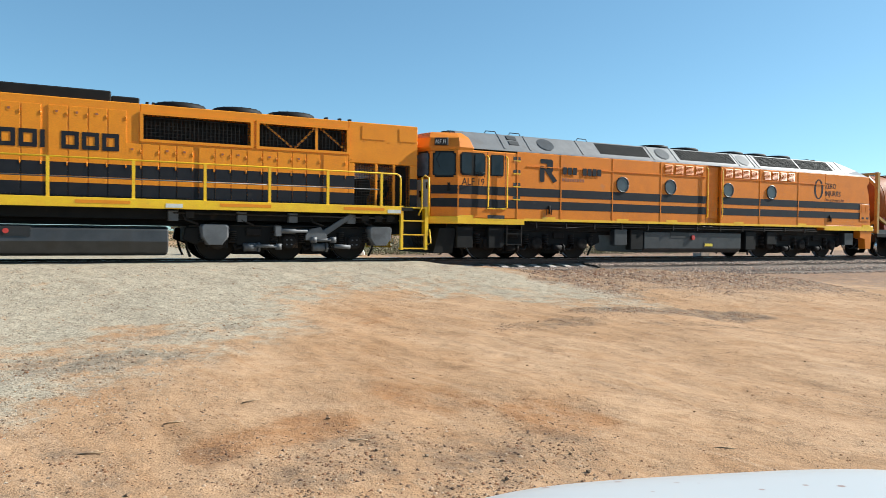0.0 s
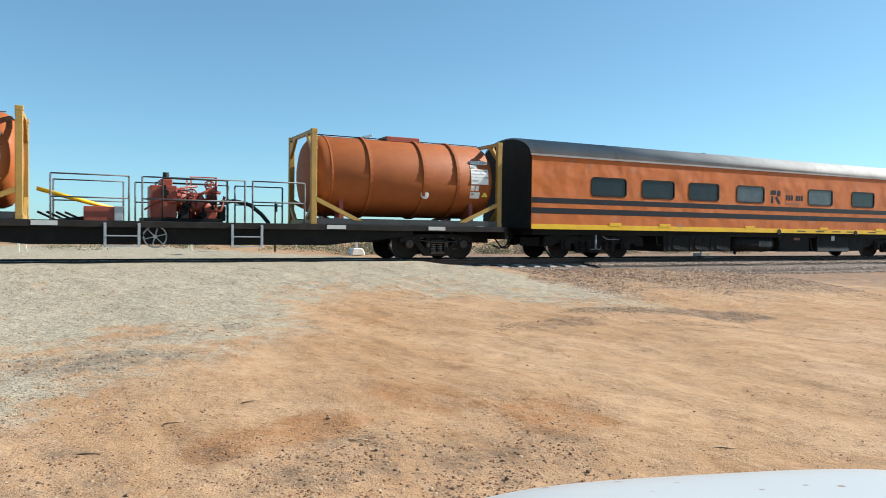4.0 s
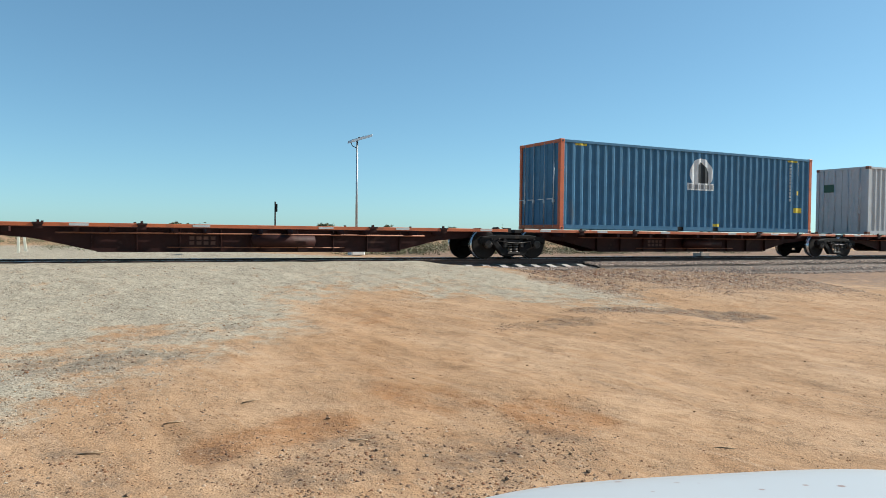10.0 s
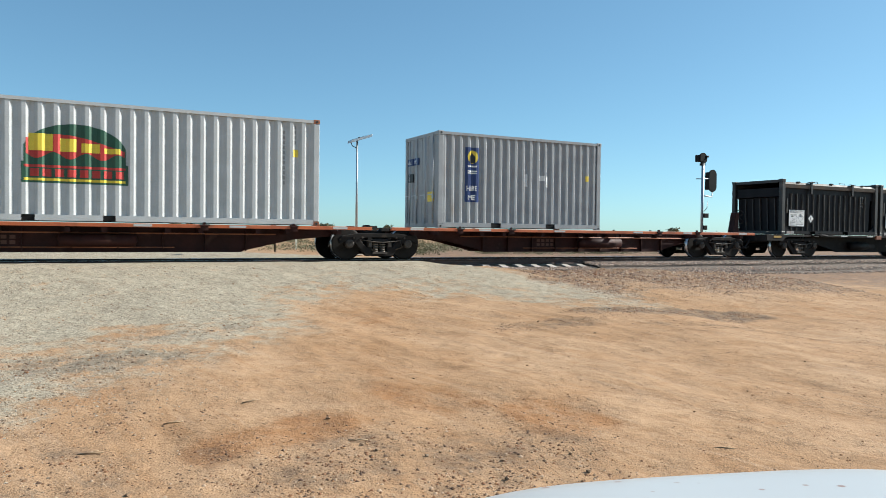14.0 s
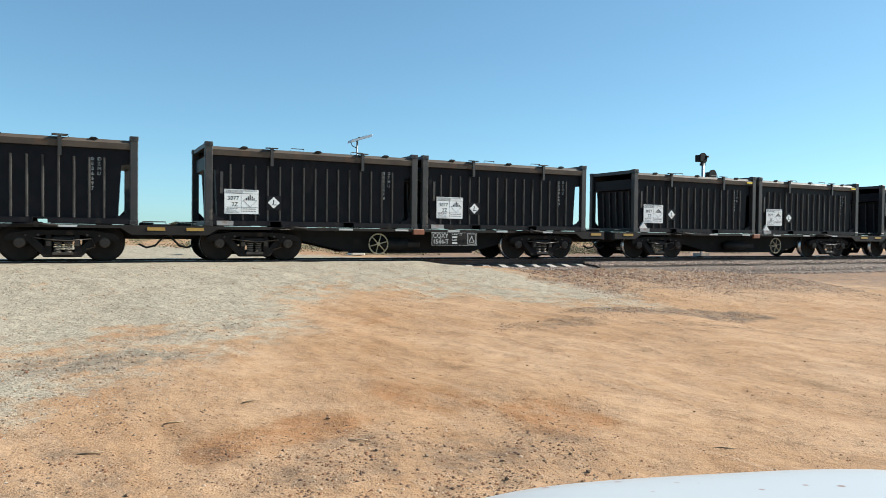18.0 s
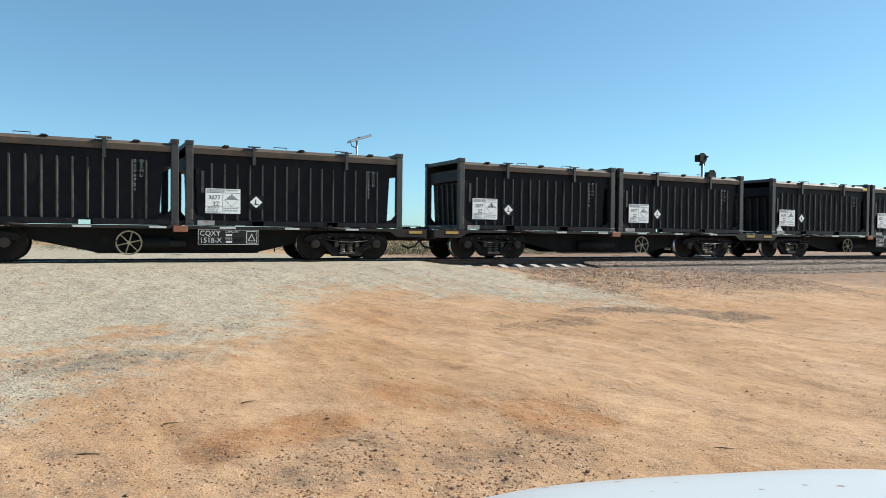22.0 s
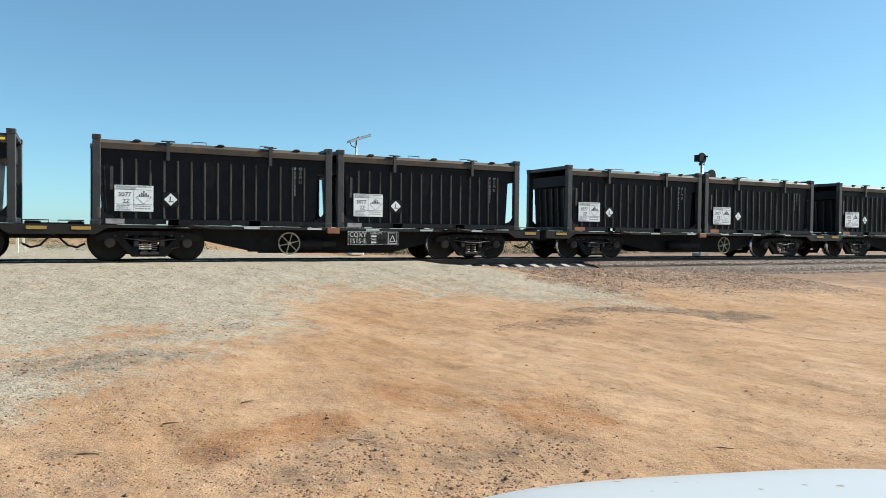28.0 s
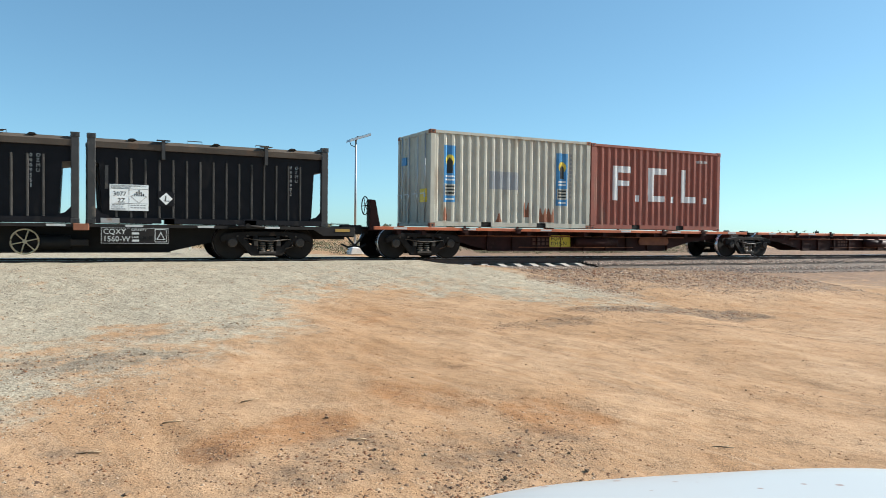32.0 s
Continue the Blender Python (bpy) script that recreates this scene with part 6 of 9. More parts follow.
def ore_wagon():
    """A long dark wagon on two bogies; x = 0 is where its first container begins."""
    w = thing("ore_wagon", "dark two-container ore wagon with rusty end beams", "freight wagon", "ore wagons")
    a, b = -0.82, 12.9
    for s in (-1, 1):
        bm = bmesh.new()
        prism(bm, [(a, 0.9), (b, 0.9), (b, 0.66), (b - 0.9, 0.66), (b - 1.15, 0.82), (9.0, 0.82), (3.2, 0.82), (a + 1.15, 0.82), (a + 0.9, 0.66), (a, 0.66)], "y", s * 1.2 - 0.03, s * 1.2 + 0.03)
        part("side_rail", bm, m_dark, w, "dark dusty deck side rail")
        for x0, x1 in ((a + 0.08, a + 0.85), (b - 0.85, b - 0.08)):
            bm = bmesh.new()
            box(bm, x0 + 0.3, x1 - 0.05, s * 1.236 - 0.004, s * 1.236 + 0.004, 0.77, 0.85)
            part("end_panel", bm, m_tankframe, w, "faded yellow end panel")
        bm = bmesh.new()
        for k in range(6):
            box(bm, 1.9 + 1.7 * k, 2.3 + 1.7 * k, s * 1.233 - 0.003, s * 1.233 + 0.003, 0.835, 0.885)
        part("reflector", bm, m_reflect, w)
        bm = bmesh.new()
        prism(bm, [(2.1, 0.84), (2.1, 0.66), (4.1, 0.22), (8.1, 0.22), (10.0, 0.66), (10.0, 0.84)], "y", s * 0.66 - 0.02, s * 0.66 + 0.02)
        box(bm, 4.1, 8.1, s * 0.66 - 0.1, s * 0.66 + 0.1, 0.19, 0.22)
        part("fishbelly_sill", bm, m_black, w, "deep black fish-bellied sill")
        bm = bmesh.new()
        box(bm, 5.86, 6.2, s * 1.24 - 0.04, s * 1.24 + 0.04, 0.74, 0.9)
        part("centre_bracket", bm, m_rust, w, "rusty middle bracket", bevel=0.01)
        for x in (2.25, 9.95):
            bm = bmesh.new()
            tube(bm, [(x - 0.5, s * 1.25, 0.86), (x, s * 1.27, 0.9), (x + 0.45, s * 1.25, 0.87)], 0.035)
            cyl(bm, (x, s * 1.27, 0.9), 0.07, 0.06, "y", 10)
            part("uncoupling_bar", bm, m_frame, w)
    bm = bmesh.new()
    box(bm, a, b, -1.17, 1.17, 0.84, 0.885)
    part("deck", bm, m_black, w)
    bm = bmesh.new()
    box(bm, a - 0.05, b + 0.05, -0.3, 0.3, 0.55, 0.84)
    part("centre_sill", bm, m_black, w)
    for x in (a, b):
        bm = bmesh.new()
        box(bm, x - 0.04, x + 0.04, -1.2, 1.2, 0.62, 0.9)
        part("headstock", bm, m_dark, w, bevel=0.01)
        bm = bmesh.new()
        s = -1 if x < 0 else 1
        tube(bm, [(x - 0.1 * s, -1.1, 0.9), (x - 0.1 * s, -1.1, 0.99), (x - 0.65 * s, -1.1, 0.99), (x - 0.65 * s, -1.1, 0.9)], 0.014, 5)
        part("grab_rail", bm, m_dark, w)
    hand_wheel(w, 7.35, -1.05, 0.46, 0.29, m_cream, "brake_wheel", "cream spoked hand brake wheel")
    bm = bmesh.new()
    lathe(bm, [(-0.55, 0.02), (-0.5, 0.17), (0.5, 0.17), (0.55, 0.02)], (5.3, -0.85, 0.45), "x", 14)
    part("air_tank", bm, m_black, w, "air reservoir")
    bm = bmesh.new()
    box(bm, 5.75, 6.2, -1.0, -0.8, 0.36, 0.52)
    part("brake_valve", bm, m_dark, w, bevel=0.02)
    bogie(w, 1.3)
    bogie(w, 10.5)
    coupler(w, a, -1)
    coupler(w, b, 1)
    return w


def wagon_board(w, x0, code):
    bm = bmesh.new()
    box(bm, x0, x0 + 1.55, -1.244, -1.234, 0.42, 0.82)
    bd = part("code_board", bm, m_dark, w, "dark wagon code board with pale stencils")
    letters("CQXY", 0.19, x0 + 0.05, 0.655, -1.244, m_paleink, bd, width=0.95)
    letters(code, 0.19, x0 + 0.05, 0.475, -1.244, m_paleink, bd, width=0.95)
    for txt, z in (("CAPACITY", 0.735), ("TARE", 0.56)):
        letters(txt, 0.075, x0 + 0.68, z, -1.244, m_paleink, bd)
    bm = bmesh.new()
    for z in (0.65, 0.475):
        box(bm, x0 + 0.7, x0 + 0.86, -1.248, -1.244, z, z + 0.05)
    ring_frame(bm, x0 + 0.012, x0 + 1.538, 0.43, 0.81, -1.244, 0.008)
    ring_frame(bm, x0 + 1.22, x0 + 1.5, 0.46, 0.785, -1.244, 0.016)
    for k in (-1, 1):
        prism(bm, [(x0 + 1.36 + k * 0.1, 0.52), (x0 + 1.36 + k * 0.078, 0.52), (x0 + 1.36, 0.68), (x0 + 1.36, 0.72)], "y", -1.248, -1.244)
    box(bm, x0 + 1.28, x0 + 1.44, -1.2475, -1.244, 0.52, 0.535)
    part("stencil", bm, m_paleink, bd)
    bm = bmesh.new()
    box(bm, x0 + 0.93, x0 + 1.02, -1.255, -1.244, 0.53, 0.6)
    part("card_holder", bm, m_black, bd)
    bm = bmesh.new()
    box(bm, x0 + 1.08, x0 + 1.17, -1.255, -1.244, 0.53, 0.62)
    part("card_holder", bm, m_black, bd)


CODES = ("0000657", "0006697", "0002618", "0000699", "0010260", "0013417", "0006721", "0008827", "0003846", "0006315", "0012107", "0003580", "0012214", "0013680", "0001355", "0005031", "0008088", "0007081", "0009551", "0000972")
BOARDS = {1: "1544-T", 3: "1518-X", 5: "1506-F", 7: "1515-E", 9: "1560-W"}
WEDGES, RUSTY, TAGGED_LIDS = (4, 5, 10, 12), (16, 17, 18), (4, 5, 10, 12, 13)
LEFT = [33.56]
for i in range(9):
    LEFT.append(LEFT[-1] + (13.72 if i % 2 == 0 else 14.0))
LEFT = [x + (0.18 if i > 1 else 0.0) for i, x in enumerate(LEFT)]
ow, oc = ore_wagon(), ore_container()
plain = [oc] + [copy_thing(oc, Matrix()) for k in range(19)]
CARGO = []
for i, x in enumerate(LEFT):
    w = ow if i == 0 else copy_thing(ow, Matrix())
    if i % 2 or i == 9:
        wagon_board(w, 6.45, BOARDS[i])
        for o in w.children:
            if o.name.startswith("brake_wheel"):
                o.location.x -= 2.5
        tagged(w, "dark two-container ore wagon with a stencilled code board")
    ride(w, x)
    if i:
        for o in w.children_recursive:
            if o.name.startswith("wheelset"):
                WHEELS.append((o, w, 0.46))
    for j, dx in enumerate((0.0, 6.15)):
        c = plain[2 * i + j]
        n = len(CARGO)
        CARGO.append(c)
        ride(c, x + dx, 0.905)
        ORIGIN[c.name] = 0.0
        letters("\n".join("OZMU"), 0.118, 5.085, 1.545, -1.1, m_paleink, c, "stencil", label="pale stencilled code")
        letters("\n".join(CODES[n]), 0.118, 4.95, 1.545, -1.1, m_paleink, c, "stencil", label="pale stencilled number")
        if n in RUSTY:
            for o in c.children:
                if o.name.startswith("corner_block"):
                    o.data = o.data.copy()
                    o.data.materials[0] = m_rust
        if n in WEDGES:
            bm = bmesh.new()
            prism(bm, [(0.27, 0.14), (0.62, 0.14), (0.44, 0.36)], "y", -1.225, -1.165)
            part("white_wedge", bm, m_white, c, "white painted wedge beside the post")
        if n in TAGGED_LIDS:
            bm = bmesh.new()
            box(bm, 5.5, 5.78, -1.222, -1.214, 1.9, 1.955)
            part("lid_tag", bm, m_logoyellow, c, "yellow reflective tag")


# ---- tank wagon ----
tw = thing("tank_flat_wagon", "long dark flat wagon with handrails ladders and a pump", "freight wagon", "", -89.75)
XA, XB = -89.75, -70.49
for s in (-1, 1):
    bm = bmesh.new()
    box(bm, XA, XB, s * 1.27 - 0.04, s * 1.27 + 0.04, 0.84, 1.0)
    part("side_rail", bm, m_dark, tw, "dark deck side rail with white reflectors", bevel=0.008)
    bm = bmesh.new()
    for x in (-86.4, -83.4, -76.3, -73.2):
        box(bm, x, x + 0.55, s * 1.314 - 0.004, s * 1.314 + 0.004, 0.87, 0.98)
    part("reflector", bm, m_reflect, tw)
    bm = bmesh.new()
    prism(bm, [(-86.2, 0.84), (-86.2, 0.7), (-83.5, 0.42), (-76.2, 0.42), (-73.6, 0.7), (-73.6, 0.84)], "y", s * 1.1 - 0.02, s * 1.1 + 0.02)
    part("side_sill", bm, m_black, tw, "deep black side sill")
    for x in (-81.84, -78.84):
        bm = bmesh.new()
        for dx in (0, 0.76):
            box(bm, x + dx - 0.03, x + dx + 0.03, s * 1.32 - 0.02, s * 1.32 + 0.02, 0.36, 0.95)
        for z in (0.37, 0.62):
            box(bm, x, x + 0.76, s * 1.32 - 0.05, s * 1.32 + 0.05, z, z + 0.03)
        part("ladder", bm, m_galv, tw, "pale steel step ladder")
    for x0, x1, g in ((-83.0, -81.3, 0), (-81.0, -78.5, 0), (-78.3, -76.9, 0), (-80.5, -78.9, 1)):
        bm = bmesh.new()
        yy = s * (1.2 if not g else 0.9)
        for x in (x0, x1):
            tube(bm, [(x, yy, 0.98), (x, yy, 2.1)], 0.024)
        for z in (1.55, 2.1):
            tube(bm, [(x0, yy, z), (x1, yy, z)], 0.02)
        part("handrail", bm, m_castgrey if not g else m_dark, tw, "steel tube handrail")
bm = bmesh.new()
box(bm, XA, XB, -1.24, 1.24, 0.92, 0.97)
part("deck", bm, m_black, tw)
bm = bmesh.new()
box(bm, -88.9, -85.0, -1.332, -1.318, 0.62, 0.86)
part("code_board", bm, m_dark, tw, "dark code board with pale stencils")
letters("AQFY 4379 N", 0.2, -87.25, 0.67, -1.332, m_paleink, tw, width=1.1)
letters("CAPACITY", 0.07, -85.55, 0.77, -1.332, m_paleink, tw)
bm = bmesh.new()
box(bm, -85.1, -84.5, -1.337, -1.318, 0.66, 0.78)
box(bm, -85.52, -85.2, -1.336, -1.332, 0.67, 0.7)
box(bm, -88.7, -88.35, -1.336, -1.332, 0.76, 0.81)
box(bm, -88.1, -87.7, -1.336, -1.332, 0.76, 0.81)
part("stencil", bm, m_paleink, tw)
hand_wheel(tw, -80.7, -1.16, 0.62, 0.27, m_galv, "brake_wheel", "spoked hand brake wheel")
for x in (XA, XB):
    bm = bmesh.new()
    box(bm, x - 0.04, x + 0.04, -1.25, 1.25, 0.62, 0.98)
    part("headstock", bm, m_dark, tw)
bm = bmesh.new()
box(bm, XA + 0.1, XB - 0.1, -0.3, 0.3, 0.5, 0.9)
part("centre_sill", bm, m_black, tw)
bogie(tw, -87.6)
bogie(tw, -72.8)
coupler(tw, XA, -1)
coupler(tw, XB, 1)
# pump set on the deck
bm = bmesh.new()
box(bm, -80.95, -78.95, -0.55, 0.55, 0.97, 1.1)
pump = part("pump_base", bm, m_black, tw, "skid of the pump set", bevel=0.01)
bm = bmesh.new()
box(bm, -80.75, -80.1, -0.45, 0.45, 1.1, 1.95)
cyl(bm, (-80.1, -0.1, 1.6), 0.32, 0.5, "x", 16)
box(bm, -80.5, -80.2, -0.35, 0.3, 1.95, 2.12)
part("engine", bm, m_pump, tw, "red oxide pump engine", bevel=0.02)
bm = bmesh.new()
lathe(bm, [(-0.4, 0.16), (-0.36, 0.34), (0.1, 0.36), (0.2, 0.2), (0.45, 0.16)], (-79.55, -0.05, 1.45), "x", 16)
cyl(bm, (-79.2, -0.1, 1.75), 0.2, 0.22, "x", 14)
box(bm, -79.5, -79.1, -0.45, 0.2, 1.1, 1.4)
part("pump", bm, m_pump, tw, "red oxide pump casing", bevel=0.012)
for y in (-0.4, 0.4):
    bm = bmesh.new()
    tube(bm, [(-79.75, y, 1.1), (-79.75, y, 2.2), (-79.1, y, 2.2), (-79.1, y, 1.1)], 0.035)
    part("pump_hoop", bm, m_pump, tw, "red guard hoop")
for pts, r in (([(-80.05, -0.42, 1.2), (-80.0, -0.5, 1.5), (-80.0, -0.5, 1.9), (-79.6, -0.5, 1.95)], 0.03), ([(-79.65, -0.45, 1.15), (-79.6, -0.5, 1.7), (-79.3, -0.5, 1.85), (-79.0, -0.4, 1.8)], 0.045),
               ([(-79.4, -0.52, 1.3), (-79.0, -0.55, 1.32), (-78.9, -0.5, 1.7)], 0.04), ([(-80.9, -0.5, 1.3), (-80.5, -0.52, 1.6), (-80.1, -0.5, 1.5)], 0.025)):
    bm = bmesh.new()
    tube(bm, pts, r, 8)
    part("pump_pipe", bm, m_pump, tw, "red oxide pipe")
bm = bmesh.new()
for x, z in ((-79.85, 1.45), (-79.45, 1.2), (-79.2, 1.55), (-80.4, 1.75)):
    cyl(bm, (x, -0.5, z), 0.09, 0.1, "y", 12)
    box(bm, x - 0.03, x + 0.03, -0.5, -0.44, z - 0.2, z + 0.2)
part("valve", bm, m_black, tw, "black valves and couplings")
bm = bmesh.new()
cyl(bm, (-80.35, -0.2, 2.15), 0.08, 0.3, "z", 12)
box(bm, -80.0, -79.8, -0.46, 0.3, 1.1, 1.5)
box(bm, -79.0, -78.85, -0.4, 0.3, 1.05, 1.45)
part("exhaust", bm, m_dark, tw, "dark exhaust and mounts")
for x, z in ((-79.75, 1.75), (-79.3, 1.98)):
    hand_wheel(tw, x, -0.6, z, 0.12, m_pump, "valve_wheel", "small red valve wheel")
bm = bmesh.new()
tube(bm, [(-79.0, -0.3, 1.55), (-78.6, -0.35, 1.6), (-78.2, -0.4, 1.5), (-77.9, -0.45, 1.25), (-77.7, -0.5, 1.0)], 0.055, 8)
part("hose", bm, m_rubber, tw, "thick black hose")
bm = bmesh.new()
box(bm, -82.3, -81.55, -0.95, -0.35, 0.97, 1.35)
part("tool_box", bm, m_pump, tw, "red brown tool box", bevel=0.01)
bm = bmesh.new()
box(bm, -81.62, -81.42, -0.98, -0.7, 1.0, 1.36)
part("control_box", bm, m_galv, tw, "pale control box", bevel=0.01)
bm = bmesh.new()
for y in (-0.8, -0.6):
    tube(bm, [(-83.3, y, 1.75), (-82.4, y, 1.5), (-81.6, y, 1.3)], 0.05, 7)
part("pipe", bm, m_yellow, tw, "yellow delivery pipes")
bm = bmesh.new()
for k in range(4):
    tube(bm, [(-83.3 + 0.2 * k, -0.5 + 0.15 * k, 1.2), (-82.9 + 0.2 * k, -0.6, 1.0), (-82.3 + 0.2 * k, -0.5, 1.08)], 0.03)
part("cable", bm, m_rubber, tw, "black cables on the deck")
ride(tw, XA)


def tank_container(x0, length):
    """A cylindrical tank in a twenty-foot frame."""
    t = thing("tank_container", "orange brown tank in a mustard yellow frame", "tank container", "tank containers")
    Lh, H = length, 2.62
    bm = bmesh.new()
    R, cz = 1.16, 1.42
    lathe(bm, [(0.05, 0.25), (0.09, 0.65), (0.17, 0.92), (0.3, R - 0.07), (0.46, R), (Lh - 0.46, R), (Lh - 0.3, R - 0.07), (Lh - 0.17, 0.92), (Lh - 0.09, 0.65), (Lh - 0.05, 0.25)], (0, 0, cz), "x", 40)
    part("tank_barrel", bm, m_tanko, t, "orange brown steel barrel")
    for x, wide, high in ((0.62, 0.03, 0.015), (1.77, 0.06, 0.05), (3.45, 0.06, 0.05), (4.57, 0.06, 0.05)):
        bm = bmesh.new()
        lathe(bm, [(-wide, R), (-wide * 0.75, R + high), (wide * 0.75, R + high), (wide, R)], (x, 0, cz), "x", 40, False)
        part("stiffening_ring", bm, m_tanko, t)
    bm = bmesh.new()
    box(bm, 2.55, 3.65, -0.35, 0.35, cz + R - 0.06, cz + R + 0.1)
    part("manhole_tray", bm, m_pump, t, "red brown hatch tray", bevel=0.02)
    bm = bmesh.new()
    tube(bm, [(0.4, -0.3, cz + R), (Lh - 0.4, -0.3, cz + R - 0.01)], 0.015)
    part("top_line", bm, m_dark, t)
    for x in (0.0, Lh - 0.16):
        d = 1 if x == 0 else -1
        xe = x if x == 0 else x + 0.16
        for s in (-1, 1):
            bm = bmesh.new()
            box(bm, x, x + 0.16, s * 1.219 if s < 0 else 1.08, -1.08 if s < 0 else 1.219, 0.1, H - 0.1)
            part("corner_post", bm, m_tankframe, t, bevel=0.012)
            for z in (0, H - 0.118):
                bm = bmesh.new()
                box(bm, x - 0.005, x + 0.17, s * 1.223 if s < 0 else 1.07, -1.07 if s < 0 else 1.223, z, z + 0.118)
                part("corner_casting", bm, m_tankframe, t, bevel=0.01)
            bm = bmesh.new()
            prism(bm, [(xe + 0.16 * d, 0.75), (xe + 0.16 * d, 0.62), (xe + 1.25 * d, 0.12), (xe + 1.5 * d, 0.12)], "y", s * 1.17 - 0.05, s * 1.17 + 0.05)
            part("brace", bm, m_tankframe, t, "sloping frame brace")
            bm = bmesh.new()
            prism(bm, [(s * 1.08, 2.0), (s * 0.5, H - 0.1), (s * 0.72, H - 0.1), (s * 1.08, 2.15)], "x", xe + 0.02 * d, xe + 0.1 * d)
            prism(bm, [(s * 1.08, 0.6), (s * 0.5, 0.12), (s * 0.72, 0.12), (s * 1.08, 0.45)], "x", xe + 0.02 * d, xe + 0.1 * d)
            part("end_brace", bm, m_tankframe, t)
        bm = bmesh.new()
        for z0, z1 in ((0.02, 0.12), (H - 0.11, H - 0.01)):
            box(bm, x + 0.03, x + 0.13, -1.08, 1.08, z0, z1)
        part("end_rail", bm, m_tankframe, t)
    for s in (-1, 1):
        bm = bmesh.new()
        box(bm, 0.16, Lh - 0.16, s * 1.18 - 0.035, s * 1.18 + 0.035, 0.01, 0.17)
        part("base_rail", bm, m_tank, t, "blue grey base rail")
        for x in (0.95, Lh - 0.95):
            bm = bmesh.new()
            prism(bm, [(s * 0.5, 0.05), (s * 1.0, 0.05), (s * 0.92, 0.75), (s * 0.72, 0.52), (s * 0.5, 0.42)], "x", x - 0.06, x + 0.06)
            part("saddle", bm, m_pump, t)
    bm = bmesh.new()
    for x0, x1, a0, a1 in ((5.02, 5.62, 115, 121), (5.02, 5.25, 108, 113), (5.02, 5.62, 84, 107), (5.02, 5.15, 74, 82), (5.18, 5.3, 74, 82), (5.02, 5.36, 62, 72)):
        for q in range(3):
            b0, b1 = radians(a0 + (a1 - a0) * q / 3), radians(a0 + (a1 - a0) * (q + 1) / 3)
            rr = R + 0.012
            v = [bm.verts.new((x, -rr * math.sin(b) * 1.0, cz - rr * math.cos(b))) for x, b in ((x0, b0), (x1, b0), (x1, b1), (x0, b1))]
            bm.faces.new(v)
    lb = part("label_plate", bm, m_placard, t, "white printed tank labels")
    for txt, q, x, b0 in (("NTTU 260019", 0.105, 5.04, 26.2), ("22T4", 0.1, 5.04, 19), ("UN PORTABLE TANK", 0.066, 5.04, 13.2), ("IMDG - RID/ADR", 0.066, 5.04, 8.4), ("TC IMPACT APPROVED", 0.058, 5.04, 3.4), ("AAR600", 0.066, 5.04, -1.8), ("26", 0.1, 5.05, -23)):
        o = letters(txt, q, x, cz + R * radians(b0), 0, m_ink, lb, "label_words")
        for v in o.data.vertices:
            b1 = (v.co.z - cz) / R
            v.co.y, v.co.z = -(R + 0.017) * math.cos(b1), cz + (R + 0.017) * math.sin(b1)
    bm = bmesh.new()
    b0, rr = radians(-22), R + 0.014
    prism(bm, [(5.42, cz - 0.5), (5.64, cz - 0.5), (5.53, cz - 0.31)], "y", -rr * math.cos(b0) - 0.012, -rr * math.cos(b0) + 0.03)
    part("warning_triangle", bm, m_logoyellow, t, "yellow warning triangle")
    bm = bmesh.new()
    cyl(bm, (3.5, -R * math.sin(radians(65)), cz - R * math.cos(radians(65))), 0.13, 0.06, "y", 14)
    part("round_label", bm, m_paleink, t, "round pale label")
    return t


tk = tank_container(0, 6.08)
ride(tk, -89.64, 1.0)
ride(copy_thing(tk, Matrix()), -76.72, 1.0)

